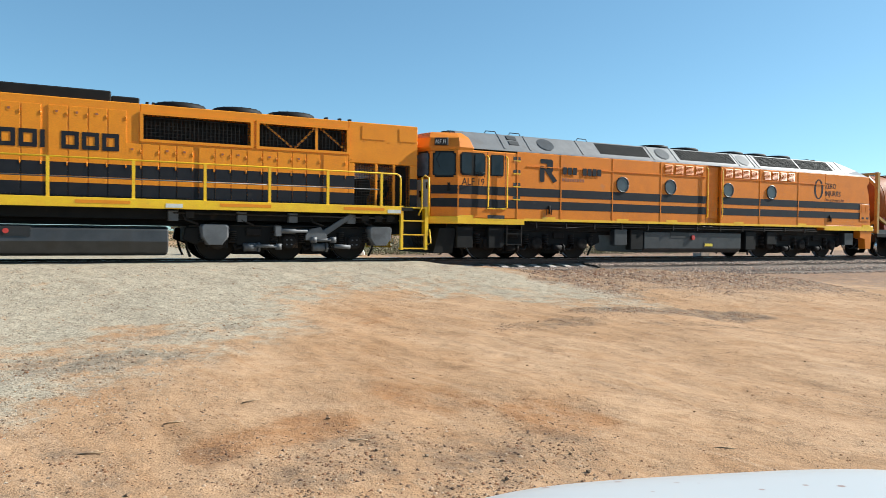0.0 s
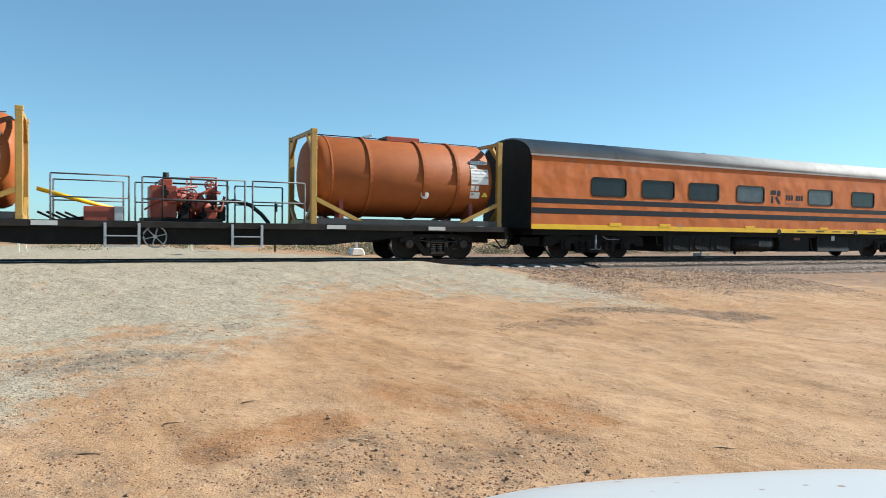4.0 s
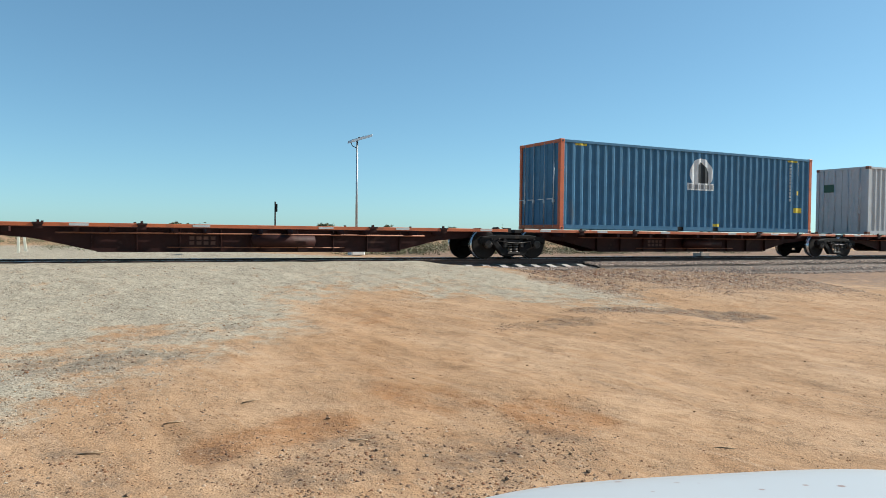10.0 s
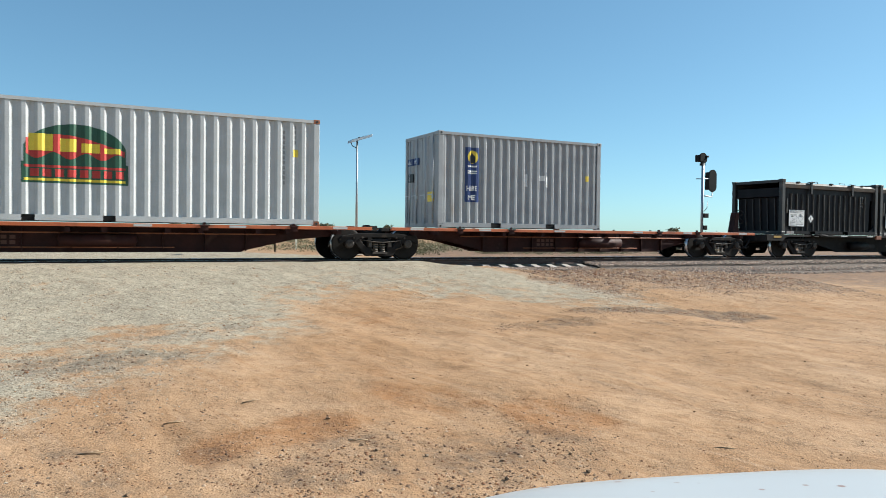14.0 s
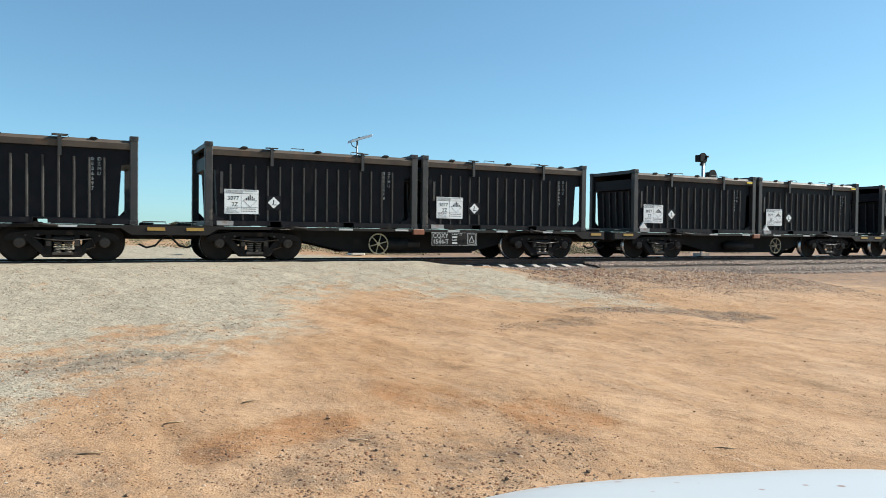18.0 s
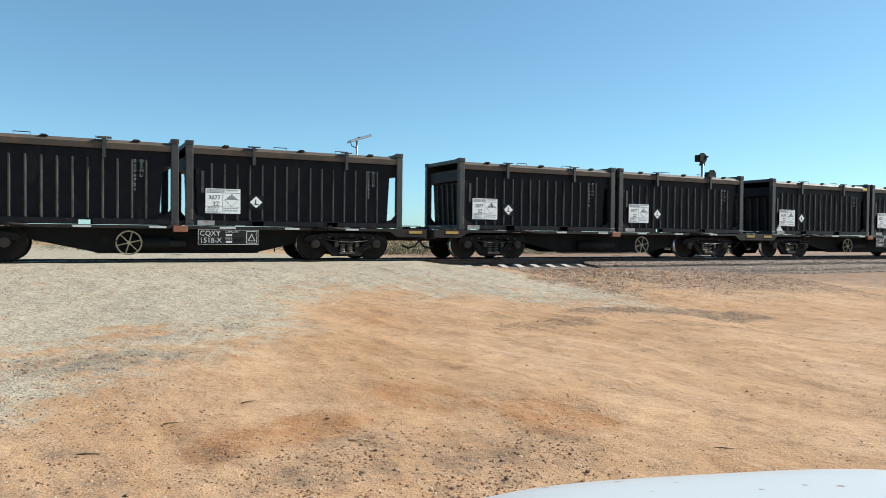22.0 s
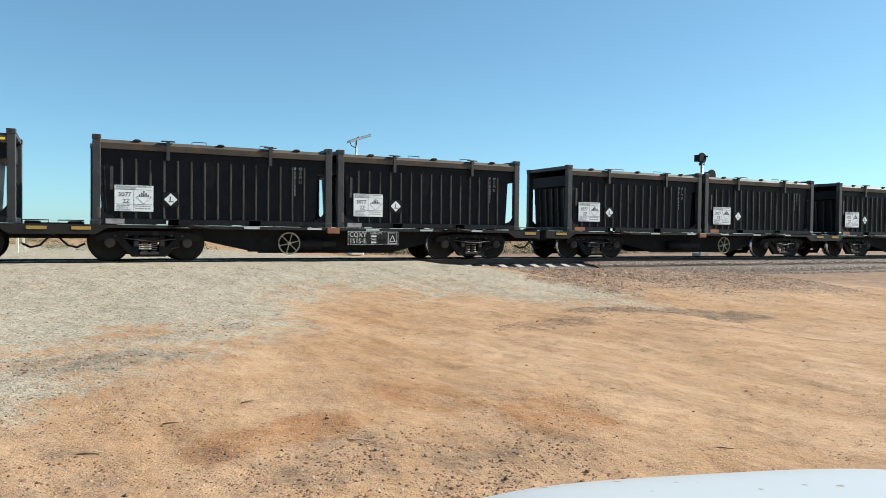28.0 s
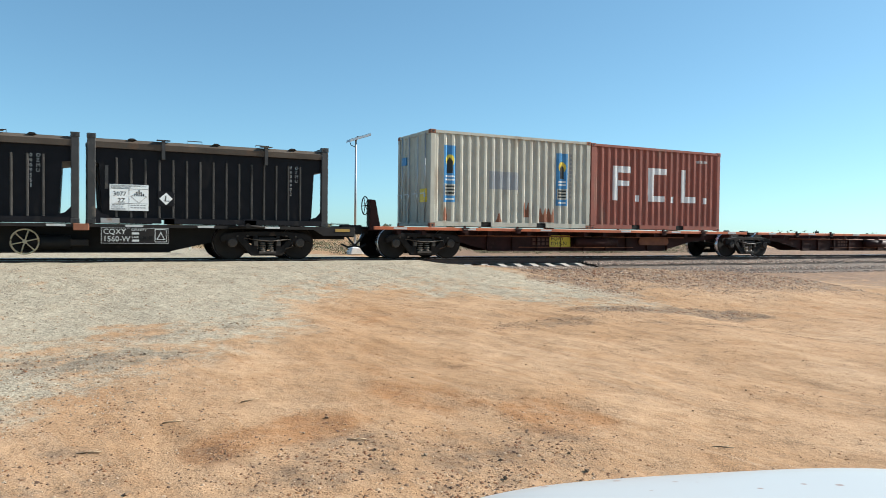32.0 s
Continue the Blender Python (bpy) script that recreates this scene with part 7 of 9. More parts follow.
# ---- crew van ----
van = thing("crew_van", "orange crew van with silver roof and tinted windows", "railway carriage", "", -69.75)
XA, XB, HW = -69.75, -46.78, 1.47
WIN = (-67.38, -65.22, -63.06, -60.68, -56.72, -54.04, -50.8)
WZ0, WZ1, WW = 2.06, 2.7, 1.5
xs = [XA + 0.05]
for x in WIN:
    xs += [x, x + WW]
xs.append(-47.75)
for s in (-1, 1):
    bm = bmesh.new()
    y0, y1 = (-HW, -HW + 0.06) if s < 0 else (HW - 0.06, HW)
    box(bm, XA + 0.05, -47.75, y0, y1, 0.98, WZ0)
    box(bm, XA + 0.05, -47.75, y0, y1, WZ1, 3.31)
    for a, b in zip(xs[::2], xs[1::2]):
        box(bm, a, b, y0, y1, WZ0, WZ1)
    part("side_wall", bm, m_vanorange, van, "dented weathered orange side")
    for x in WIN:
        bm = bmesh.new()
        slab(bm, x + 0.02, x + WW - 0.02, WZ0 + 0.02, WZ1 - 0.02, s * (HW - 0.035) + (0 if s < 0 else 0.02), 0.02, 0.07)
        wn_ = part("window", bm, m_porthole if x in (-60.68, -56.72, -50.8) else m_glass, van, "tinted carriage window")
        bm = bmesh.new()
        ring = []
        for off, rad in ((0.0, 0.13), (0.05, 0.09)):
            pts = []
            for cx, cz, a0 in ((x + WW - rad - off, WZ1 - rad - off, 0), (x + rad + off, WZ1 - rad - off, 90), (x + rad + off, WZ0 + rad + off, 180), (x + WW - rad - off, WZ0 + rad + off, 270)):
                pts += [(cx + rad * math.cos(radians(a0 + 18 * k)), cz + rad * math.sin(radians(a0 + 18 * k))) for k in range(6)]
            ring.append([bm.verts.new((px, s * (HW + 0.012), pz)) for px, pz in pts])
            ring.append([bm.verts.new((px, s * (HW - 0.04), pz)) for px, pz in pts])
        for q in range(24):
            r = (q + 1) % 24
            for u, v in ((0, 2), (2, 3), (1, 0)):
                bm.faces.new((ring[u][q], ring[u][r], ring[v][r], ring[v][q]))
        part("window_seal", bm, m_black if x in (-67.38, -54.04, -65.22, -63.06) else m_dark, wn_, "black rubber window seal")
        bm = bmesh.new()
        for qx, qz, k, l in ((x, WZ0, 1, 1), (x + WW, WZ0, -1, 1), (x, WZ1, 1, -1), (x + WW, WZ1, -1, -1)):
            arc = [(qx + k * 0.13 * (1 - math.sin(radians(h))), qz + l * 0.13 * (1 - math.cos(radians(h)))) for h in (0, 30, 60, 90)]
            prism(bm, [(qx, qz)] + arc, "y", s * (HW - 0.03), s * HW)
        part("corner_fillet", bm, m_vanorange, van)
    for z0, z1 in ((1.79, 1.96), (1.46, 1.64)):
        bm = bmesh.new()
        box(bm, XA + 0.05, -47.78, s * (HW + 0.004) if s < 0 else HW, -HW if s < 0 else HW + 0.004, z0, z1)
        part("stripe", bm, m_navy, van, "faded dark stripe")
    bm = bmesh.new()
    box(bm, XA + 0.05, XB, s * (HW + 0.012) if s < 0 else HW, -HW if s < 0 else HW + 0.012, 0.96, 1.12)
    part("skirt_stripe", bm, m_yellow, van, "yellow skirt stripe")
    bm = bmesh.new()
    for x in (-66.6, -64.4, -60.2, -56.0, -52.4):
        box(bm, x, x + 0.5, s * (HW + 0.02) if s < 0 else HW + 0.01, -HW - 0.01 if s < 0 else HW + 0.02, 1.1, 1.2)
    part("jacking_plate", bm, m_yellow, van, "yellow jacking plates")
    bm = bmesh.new()
    box(bm, XA, XB, s * (HW + 0.04) if s < 0 else HW - 0.01, -HW + 0.01 if s < 0 else HW + 0.04, 3.27, 3.33)
    part("gutter", bm, m_silver, van, "roof gutter")
prof = [(-1.5, 3.32)] + [(-1.5 * math.cos(radians(a)), 3.32 + 0.62 * math.sin(radians(a)) ** 0.8) for a in range(10, 180, 10)] + [(1.5, 3.32)]
bm = bmesh.new()
prism(bm, prof, "x", XA, XB)
for f in bm.faces:
    f.smooth = abs(f.normal.x) < 0.5
part("roof", bm, m_silver, van, "stained silver curved roof")
bm = bmesh.new()
endp = [(-1.44, 0.98), (1.44, 0.98), (1.44, 3.3)] + [(1.46 * math.cos(radians(a)), 3.3 + 0.6 * math.sin(radians(a))) for a in range(15, 180, 15)] + [(-1.44, 3.3)]
prism(bm, endp, "x", XA - 0.02, XA + 0.06)
part("end_wall", bm, m_black, van, "black carriage end")
bm = bmesh.new()
prism(bm, [(-1.15, 1.0), (1.44, 1.0), (1.44, 3.3), (-1.15, 3.3)], "x", -47.85, -47.78)
box(bm, XB - 0.05, XB, -1.46, -1.36, 0.98, 3.32)
box(bm, XB - 0.05, XB, 1.36, 1.46, 0.98, 3.32)
box(bm, -47.78, XB, -1.0, 1.46, 3.25, 3.3)
part("vestibule", bm, m_greyroof, van, "grey open vestibule")
bm = bmesh.new()
box(bm, -47.72, -46.88, -1.36, -1.31, 1.0, 3.25)
dr = part("door", bm, m_vanorange, van, "orange side door", bevel=0.006)
bm = bmesh.new()
slab(bm, -47.62, -47.05, 2.35, 2.95, -1.36, 0.008, 0.1)
part("door_window", bm, m_glass, dr)
bm = bmesh.new()
box(bm, -47.72, -46.88, -1.366, -1.362, 1.5, 1.64)
box(bm, -47.72, -46.88, -1.366, -1.362, 1.8, 1.96)
part("door_stripe", bm, m_navy, dr)
bm = bmesh.new()
for x in (-47.7, -46.9):
    tube(bm, [(x, -1.42, 1.15), (x, -1.5, 1.2), (x, -1.5, 2.6), (x, -1.42, 2.65)], 0.018)
part("grab_rail", bm, m_galv, van, "steel door grab rails")
bm = bmesh.new()
for x in (-47.72, -46.9):
    box(bm, x - 0.03, x + 0.03, -1.5, -1.42, 0.15, 1.05)
for z in (0.18, 0.42, 0.66, 0.9):
    box(bm, -47.72, -46.9, -1.5, -1.3, z, z + 0.035)
part("step_ladder", bm, m_yellow, van, "yellow and grey door steps")
bm = bmesh.new()
prism(bm, [(y * 1.02, z + (0.04 if z > 3.2 else 0)) for y, z in endp], "x", XB, XB + 0.05)
ew = part("end_wall", bm, m_tank, van, "dark grey carriage end")
bm = bmesh.new()
box(bm, XB + 0.05, XB + 0.3, -0.55, 0.55, 1.0, 3.2)
part("gangway", bm, m_black, ew, "black gangway bellows", bevel=0.03)
hand_wheel(van, XB + 0.16, -1.2, 1.75, 0.25, m_dark, "brake_wheel")
bm = bmesh.new()
box(bm, XA + 0.2, XB - 0.1, -1.3, 1.3, 0.78, 0.99)
part("underframe", bm, m_black, van)
for x0, x1, z0, y in ((-64.05, -60.75, 0.24, -1.32), (-58.0, -56.28, 0.23, -1.24), (-55.93, -53.95, 0.23, -1.34), (-53.9, -52.9, 0.27, -1.3)):
    bm = bmesh.new()
    box(bm, x0, x1, y, 1.2, z0, 0.86)
    eb = part("equipment_box", bm, m_black, van, "black underfloor equipment box", bevel=0.02)
    if x0 < -60:
        for q in (-63.45, -62.4, -61.35):
            bm = bmesh.new()
            slab(bm, q - 0.42, q + 0.42, z0 + 0.05, 0.82, y, 0.015, 0.05)
            pl = part("access_panel", bm, m_black, eb)
            bm = bmesh.new()
            hoop(bm, (q, y - 0.02, 0.54), 0.22, 0.015, "y", 20)
            lathe(bm, [(-0.012, 0.2), (0.004, 0.21)], (q, y - 0.012, 0.54), "y", 20)
            part("fan_cover", bm, m_grille, pl)
    else:
        bm = bmesh.new()
        for q in (0.1, 0.55):
            slab(bm, x0 + (x1 - x0) * q, x0 + (x1 - x0) * (q + 0.36), 0.6, 0.78, y, 0.012, 0.02)
        part("louvre", bm, m_grille, eb)
bm = bmesh.new()
lathe(bm, [(-1.13, 0.06), (-1.08, 0.22), (-0.98, 0.3), (0.98, 0.3), (1.08, 0.22), (1.13, 0.06)], (-59.42, -1.02, 0.53), "x", 20)
wt = part("water_tank", bm, m_black, van, "black cylinder tank")
bm = bmesh.new()
for q in (-60.1, -58.8):
    hoop(bm, (q, -1.02, 0.53), 0.305, 0.018, "x", 20)
    box(bm, q - 0.03, q + 0.03, -1.05, -0.99, 0.82, 0.95)
cyl(bm, (-60.2, -1.02, 0.2), 0.05, 0.16, "z", 10)
part("tank_strap", bm, m_dark, wt)
bm = bmesh.new()
box(bm, -55.9, -53.96, -1.352, -1.341, 0.25, 0.36)
part("valve_panel", bm, m_tank, van, "scuffed metal step plate")
bm = bmesh.new()
slab(bm, -59.3, -58.62, 0.43, 0.62, -1.36, 0.012, 0.02)
vp = part("valve_panel", bm, m_tank, van, "grey valve panel with round ports")
bm = bmesh.new()
for r_, n_, z_ in ((0, 5, 0.48), (1, 4, 0.56)):
    for k in range(n_):
        cyl(bm, (-59.2 + 0.12 * k + 0.05 * r_, -1.376, z_), 0.04, 0.01, "y", 10)
part("grille_slats", bm, m_ink, vp)
bm = bmesh.new()
slab(bm, -57.2, -56.85, 0.68, 0.84, -1.25, 0.01, 0.01)
part("notice", bm, m_rust, van, "dull orange plate")
bm = bmesh.new()
slab(bm, -55.1, -54.9, 0.68, 0.86, -1.355, 0.01, 0.01)
part("notice", bm, m_paleink, van, "pale plate")
bm = bmesh.new()
tube(bm, [(-57.9, -1.28, 0.95), (-58.15, -1.3, 0.7), (-58.15, -1.3, 0.3)], 0.035)
tube(bm, [(-56.2, -1.2, 0.9), (-56.1, -1.2, 0.35), (-55.95, -1.2, 0.3)], 0.03)
tube(bm, [(-60.65, -1.1, 0.9), (-60.62, -1.1, 0.4)], 0.04)
tube(bm, [(-64.3, -1.2, 0.9), (-64.25, -1.2, 0.5), (-64.1, -1.2, 0.45)], 0.03)
tube(bm, [(-52.75, -1.2, 0.9), (-52.78, -1.22, 0.45), (-52.7, -1.2, 0.35)], 0.03)
part("pipe", bm, m_rubber, van)
bm = bmesh.new()
for x in (-58.35, -53.75):
    cyl(bm, (x, -1.45, 1.0), 0.1, 0.1, "y", 12)
part("filler_cap", bm, m_dark, van)
for x in (-57.3, -56.2, -55.2, -54.3, -52.9):
    bm = bmesh.new()
    for k in range(5):
        box(bm, x + 0.1 * k, x + 0.1 * k + 0.075, -1.488, -1.483, 1.02, 1.06)
    part("small_print", bm, m_ink, van)


letters("ADFY 4C", 0.13, -48.78, 3.1, -1.472, m_ink, van, width=1.15)
bm = bmesh.new()
hoop(bm, (-48.32, -1.476, 2.5), 0.1, 0.022, "y", 16)
prism(bm, [(-48.36, 2.36), (-48.28, 2.36), (-48.3, 2.62), (-48.34, 2.62)], "y", -1.482, -1.472)
for k in (-1, 1):
    box(bm, -48.32 + k * 0.1 - 0.05, -48.32 + k * 0.1 + 0.05, -1.48, -1.472, 2.34, 2.37)
part("crest", bm, m_logoyellow, van, "small gold crest")


def carriage_bogie(owner, x):
    bm = bmesh.new()
    box(bm, -0.35, 0.35, -1.12, 1.12, 0.4, 0.86)
    box(bm, -1.9, 1.9, -0.6, 0.6, 0.4, 0.7)
    for s in (-1, 1):
        prism(bm, [(-2.1, 0.42), (-2.05, 0.72), (-1.7, 0.82), (-0.6, 0.74), (-0.5, 0.86), (0.5, 0.86), (0.6, 0.74), (1.7, 0.82), (2.05, 0.72), (2.1, 0.42), (1.75, 0.4), (1.6, 0.52), (0.9, 0.5), (0.75, 0.2), (-0.75, 0.2), (-0.9, 0.5), (-1.6, 0.52), (-1.75, 0.4)], "y", s * 1.07 - 0.08, s * 1.07 + 0.08)
    b = part("bogie", bm, m_black, owner, "black carriage bogie", bevel=0.015)
    b.data.transform(Matrix.Translation((ORIGIN.get(owner.name, 0.0), 0, 0)))
    b.location.x = x - ORIGIN.get(owner.name, 0.0)
    ORIGIN[b.name] = 0.0
    for s in (-1, 1):
        for k in (-1, 1):
            bm = bmesh.new()
            box(bm, k * 1.25 - 0.2, k * 1.25 + 0.2, s * 1.08 - 0.13, s * 1.08 + 0.13, 0.3, 0.66)
            cyl(bm, (k * 1.25, s * 1.23, 0.47), 0.13, 0.06, "y", 14)
            part("axle_box", bm, m_frame, b, bevel=0.015)
            for q in (0.38, 0.62):
                bm = bmesh.new()
                for j in range(6):
                    hoop(bm, (k * q, s * 1.18, 0.28 + 0.06 * j), 0.09, 0.022, "z", 10)
                part("spring", bm, m_dark, b)
            bm = bmesh.new()
            cyl(bm, (k * 1.7, s * 0.95, 0.58), 0.14, 0.4, "x", 14)
            tube(bm, [(k * 1.5, s * 0.95, 0.58), (k * 0.9, s * 1.0, 0.5)], 0.03)
            part("brake_cylinder", bm, m_dark, b)
        bm = bmesh.new()
        tube(bm, [(-0.12, s * 1.3, 0.8), (-0.12, s * 1.3, 0.34)], 0.035)
        tube(bm, [(-0.3, s * 1.28, 0.32), (0.12, s * 1.28, 0.32), (0.12, s * 1.28, 0.42)], 0.014)
        tube(bm, [(0.2, s * 1.28, 0.74), (0.35, s * 1.28, 0.66), (0.9, s * 1.28, 0.64)], 0.014)
        part("damper", bm, m_galv, b, "bare steel damper and linkage")
        bm = bmesh.new()
        box(bm, -0.3, 0.3, s * 1.2 - 0.06, s * 1.2 + 0.06, 0.22, 0.3)
        part("spring_plank", bm, m_frame, b, bevel=0.01)
    for k in (-1, 1):
        wheelset(b, k * 1.25, 0.46, owner)


carriage_bogie(van, -66.9)
carriage_bogie(van, -50.6)
coupler(van, XA, -1)
coupler(van, XB, 1)
# operator's sign as plain shapes
bm = bmesh.new()
slab(bm, -58.85, -58.55, 2.4, 2.58, -1.47, 0.004, 0.06)
slab(bm, -58.82, -58.7, 2.08, 2.36, -1.47, 0.004, 0.03)
prism(bm, [(-58.62, 2.3), (-58.5, 2.36), (-58.28, 2.08), (-58.42, 2.06)], "y", -1.474, -1.47)
slab(bm, -58.5, -58.3, 2.36, 2.58, -1.47, 0.004, 0.06)
part("sign_emblem", bm, m_navy, van, "dark emblem")
bm = bmesh.new()
for i in range(7):
    if i != 3:
        slab(bm, -58.0 + 0.145 * i, -57.89 + 0.145 * i, 2.22, 2.42, -1.47, 0.004, 0.015)
part("sign_bar", bm, m_navy, van, "dark sign bars")
bm = bmesh.new()
box(bm, -58.0, -57.2, -1.474, -1.47, 2.06, 2.13)
part("sign_line", bm, m_rust, van)
ride(van, XA)


# ---- leading locomotive: long hood with side walkway ----
l1 = thing("hood_locomotive", "orange and navy diesel locomotive with yellow walkway rails", "locomotive", "locomotives", -111.0)
HX0, HX1, HY = -130.2, -111.16, 1.02
bm = bmesh.new()
box(bm, HX0, -118.75, -HY, HY, 1.52, 3.92)
box(bm, -118.75, -113.3, -HY, HY, 1.52, 3.02)
box(bm, -118.75, -113.3, -HY, HY, 3.7, 3.92)
box(bm, -116.0, -115.85, -HY, HY, 3.02, 3.7)
box(bm, -118.75, -113.3, -0.5, 0.5, 3.02, 3.7)
box(bm, -113.3, HX1, -HY, HY, 2.76, 3.92)
for x0, x1 in ((-113.3, -113.12), (-112.5, -112.42), (-111.95, -111.86), (-111.4, HX1)):
    box(bm, x0, x1, -HY, HY, 1.52, 2.76)
part("hood", bm, m_orange, l1, "orange panelled long hood", bevel=0.015)
bm = bmesh.new()
for x0, x1 in ((-113.12, -112.5), (-112.42, -111.95), (-111.86, -111.4)):
    for i in range(9):
        x = x0 + (x1 - x0) * i / 8
        box(bm, x - 0.006, x + 0.006, -HY + 0.02, -HY + 0.03, 1.55, 2.74)
    for i in range(16):
        z = 1.57 + 1.16 * i / 15
        box(bm, x0, x1, -HY + 0.02, -HY + 0.03, z - 0.006, z + 0.006)
part("end_mesh", bm, m_grille, l1, "black wire mesh at the hood end")
bm = bmesh.new()
box(bm, -113.1, -111.3, -0.35, 0.35, 1.52, 2.2)
cyl(bm, (-112.4, -0.45, 2.1), 0.25, 1.0, "x", 14)
box(bm, -111.9, -111.2, -0.7, 0.9, 1.52, 2.74)
part("compressor", bm, m_black, l1)
for x0, x1, mat in ((HX0, -113.3, 0), (-113.3, HX1, 0)):
    for z0, z1 in ((2.06, 2.38), (1.56, 1.9)):
        bm = bmesh.new()
        if x0 < -120:
            box(bm, x0, x1, -HY - 0.004, -HY, z0, z1)
        else:
            for a, b in ((-113.3, -113.12), (-111.4, HX1)):
                box(bm, a, b, -HY - 0.004, -HY, z0, z1)
        part("stripe", bm, m_navy, l1, "dark navy stripe")
# doors of the hood
def hood_door(x0, x1, z0, z1, latch=True):
    bm = bmesh.new()
    box(bm, x0 + 0.01, x1 - 0.01, -HY - 0.022, -HY - 0.004, z0, z1)
    d = part("hood_door", bm, m_orange, l1, "orange access door", bevel=0.004)
    for a, b, name in ((max(z0, 2.06), min(z1, 2.38), "door_stripe"), (max(z0, 1.58), min(z1, 1.9), "door_stripe")):
        if b > a:
            bm = bmesh.new()
            box(bm, x0 + 0.01, x1 - 0.01, -HY - 0.026, -HY - 0.022, a, b)
            part(name, bm, m_navy, d)
    if latch:
        bm = bmesh.new()
        slab(bm, x0 + 0.14, x0 + 0.23, z1 - 0.21, z1 - 0.1, -HY - 0.022, 0.005, 0.025)
        lt_ = part("latch", bm, m_orange, d, "recessed latch plate")
        bm = bmesh.new()
        slab(bm, x0 + 0.155, x0 + 0.215, z1 - 0.17, z1 - 0.12, -HY - 0.027, 0.003, 0.012)
        part("latch_recess", bm, m_rust, lt_)
    bm = bmesh.new()
    for z in (z1 - 0.2, z0 + 0.75):
        cyl(bm, (x1 - 0.02, -HY - 0.026, z), 0.012, 0.1, "z", 8)
    part("hinge", bm, m_orange, d)


for i in range(12):
    x = -123.9 + 0.43 * i + (0.12 if i > 6 else 0)
    if x < -119.3:
        hood_door(x, x + 0.42, 1.6, 3.72, i % 4 != 2)
for i in range(8):
    x = -119.12 + 0.41 * i + (0.12 if i > 3 else 0)
    hood_door(x, x + 0.4, 1.6, 2.92, i % 3 != 1)
for i in range(4):
    x = -115.72 + 0.4 * i
    hood_door(x, x + 0.39, 1.6, 2.92, i % 2 == 0)
hood_door(-114.05, -113.38, 1.6, 2.92, False)
# radiator grilles
for x0, x1, diag in ((-118.7, -116.02, False), (-115.83, -113.34, True)):
    bm = bmesh.new()
    n = int((x1 - x0) / 0.1)
    for i in range(n + 1):
        x = x0 + (x1 - x0) * i / n
        box(bm, x - 0.008, x + 0.008, -HY + 0.01, -HY + 0.025, 3.03, 3.69)
    for i in range(8):
        z = 3.05 + 0.09 * i
        box(bm, x0, x1, -HY + 0.012, -HY + 0.023, z - 0.006, z + 0.006)
    part("radiator_grille", bm, m_grille, l1, "black wire radiator grille")
    bm = bmesh.new()
    box(bm, x0, x1, -0.52, -0.5, 3.03, 3.69)
    part("radiator_core", bm, m_grille, l1)
    bm = bmesh.new()
    for a, b, c, d in ((x0 - 0.06, x1 + 0.06, 3.66, 3.73), (x0 - 0.06, x1 + 0.06, 2.98, 3.05), (x0 - 0.06, x0 + 0.02, 3.05, 3.66), (x1 - 0.02, x1 + 0.06, 3.05, 3.66)):
        box(bm, a, b, -HY - 0.035, -HY + 0.02, c, d)
    if diag:
        for a, b, c, d in ((-115.7, 3.66, -114.95, 3.08), (-114.85, 3.08, -114.3, 3.66), (-114.15, 3.66, -113.4, 3.08)):
            prism(bm, [(a, b), (a + 0.07, b), (c + 0.07, d), (c, d)], "y", -HY + 0.03, -HY + 0.06)
        box(bm, -114.27, -114.2, -HY - 0.01, -HY + 0.05, 3.04, 3.67)
    part("grille_surround", bm, m_orange, l1)
for x in (-117.7, -116.2, -114.7):
    bm = bmesh.new()
    lathe(bm, [(0, 0.66), (0.05, 0.7), (0.17, 0.66), (0.2, 0.6), (0.12, 0.56)], (x, 0, 3.92), "z", 28)
    fan = part("roof_fan", bm, m_black, l1, "black radiator fan cowl")
    bm = bmesh.new()
    for k in range(8):
        a = math.pi * k / 8
        tube(bm, [(x - 0.62 * math.cos(a), -0.62 * math.sin(a), 4.12), (x, 0, 4.15), (x + 0.62 * math.cos(a), 0.62 * math.sin(a), 4.12)], 0.008, 4)
    hoop(bm, (x, 0, 4.14), 0.35, 0.008, "z", 20)
    part("fan_guard", bm, m_dark, fan)
bm = bmesh.new()
box(bm, HX0, -119.4, -0.85, 0.85, 3.92, 4.2)
box(bm, -119.4, -118.75, -0.8, 0.8, 3.92, 4.1)
part("roof_duct", bm, m_black, l1, "dark grey roof duct", bevel=0.03)
bm = bmesh.new()
for x in (-118.6, -118.45, -115.45, -113.9, -113.5, -113.2):
    box(bm, x, x + 0.07, -0.75, -0.6, 3.92, 4.02)
box(bm, -113.1, -111.3, -0.7, 0.7, 3.92, 3.965)
part("roof_fitting", bm, m_black, l1)
bm = bmesh.new()
for i in range(6):
    for z in (3.4, 2.86):
        cyl(bm, (-113.2 + 0.38 * i, -HY - 0.004, z), 0.018, 0.014, "y", 6)
box(bm, -112.9, -112.2, -HY - 0.012, -HY, 3.45, 3.82)
box(bm, -111.75, -111.2, -HY - 0.012, -HY, 3.45, 3.82)
part("end_panel", bm, m_orange, l1)
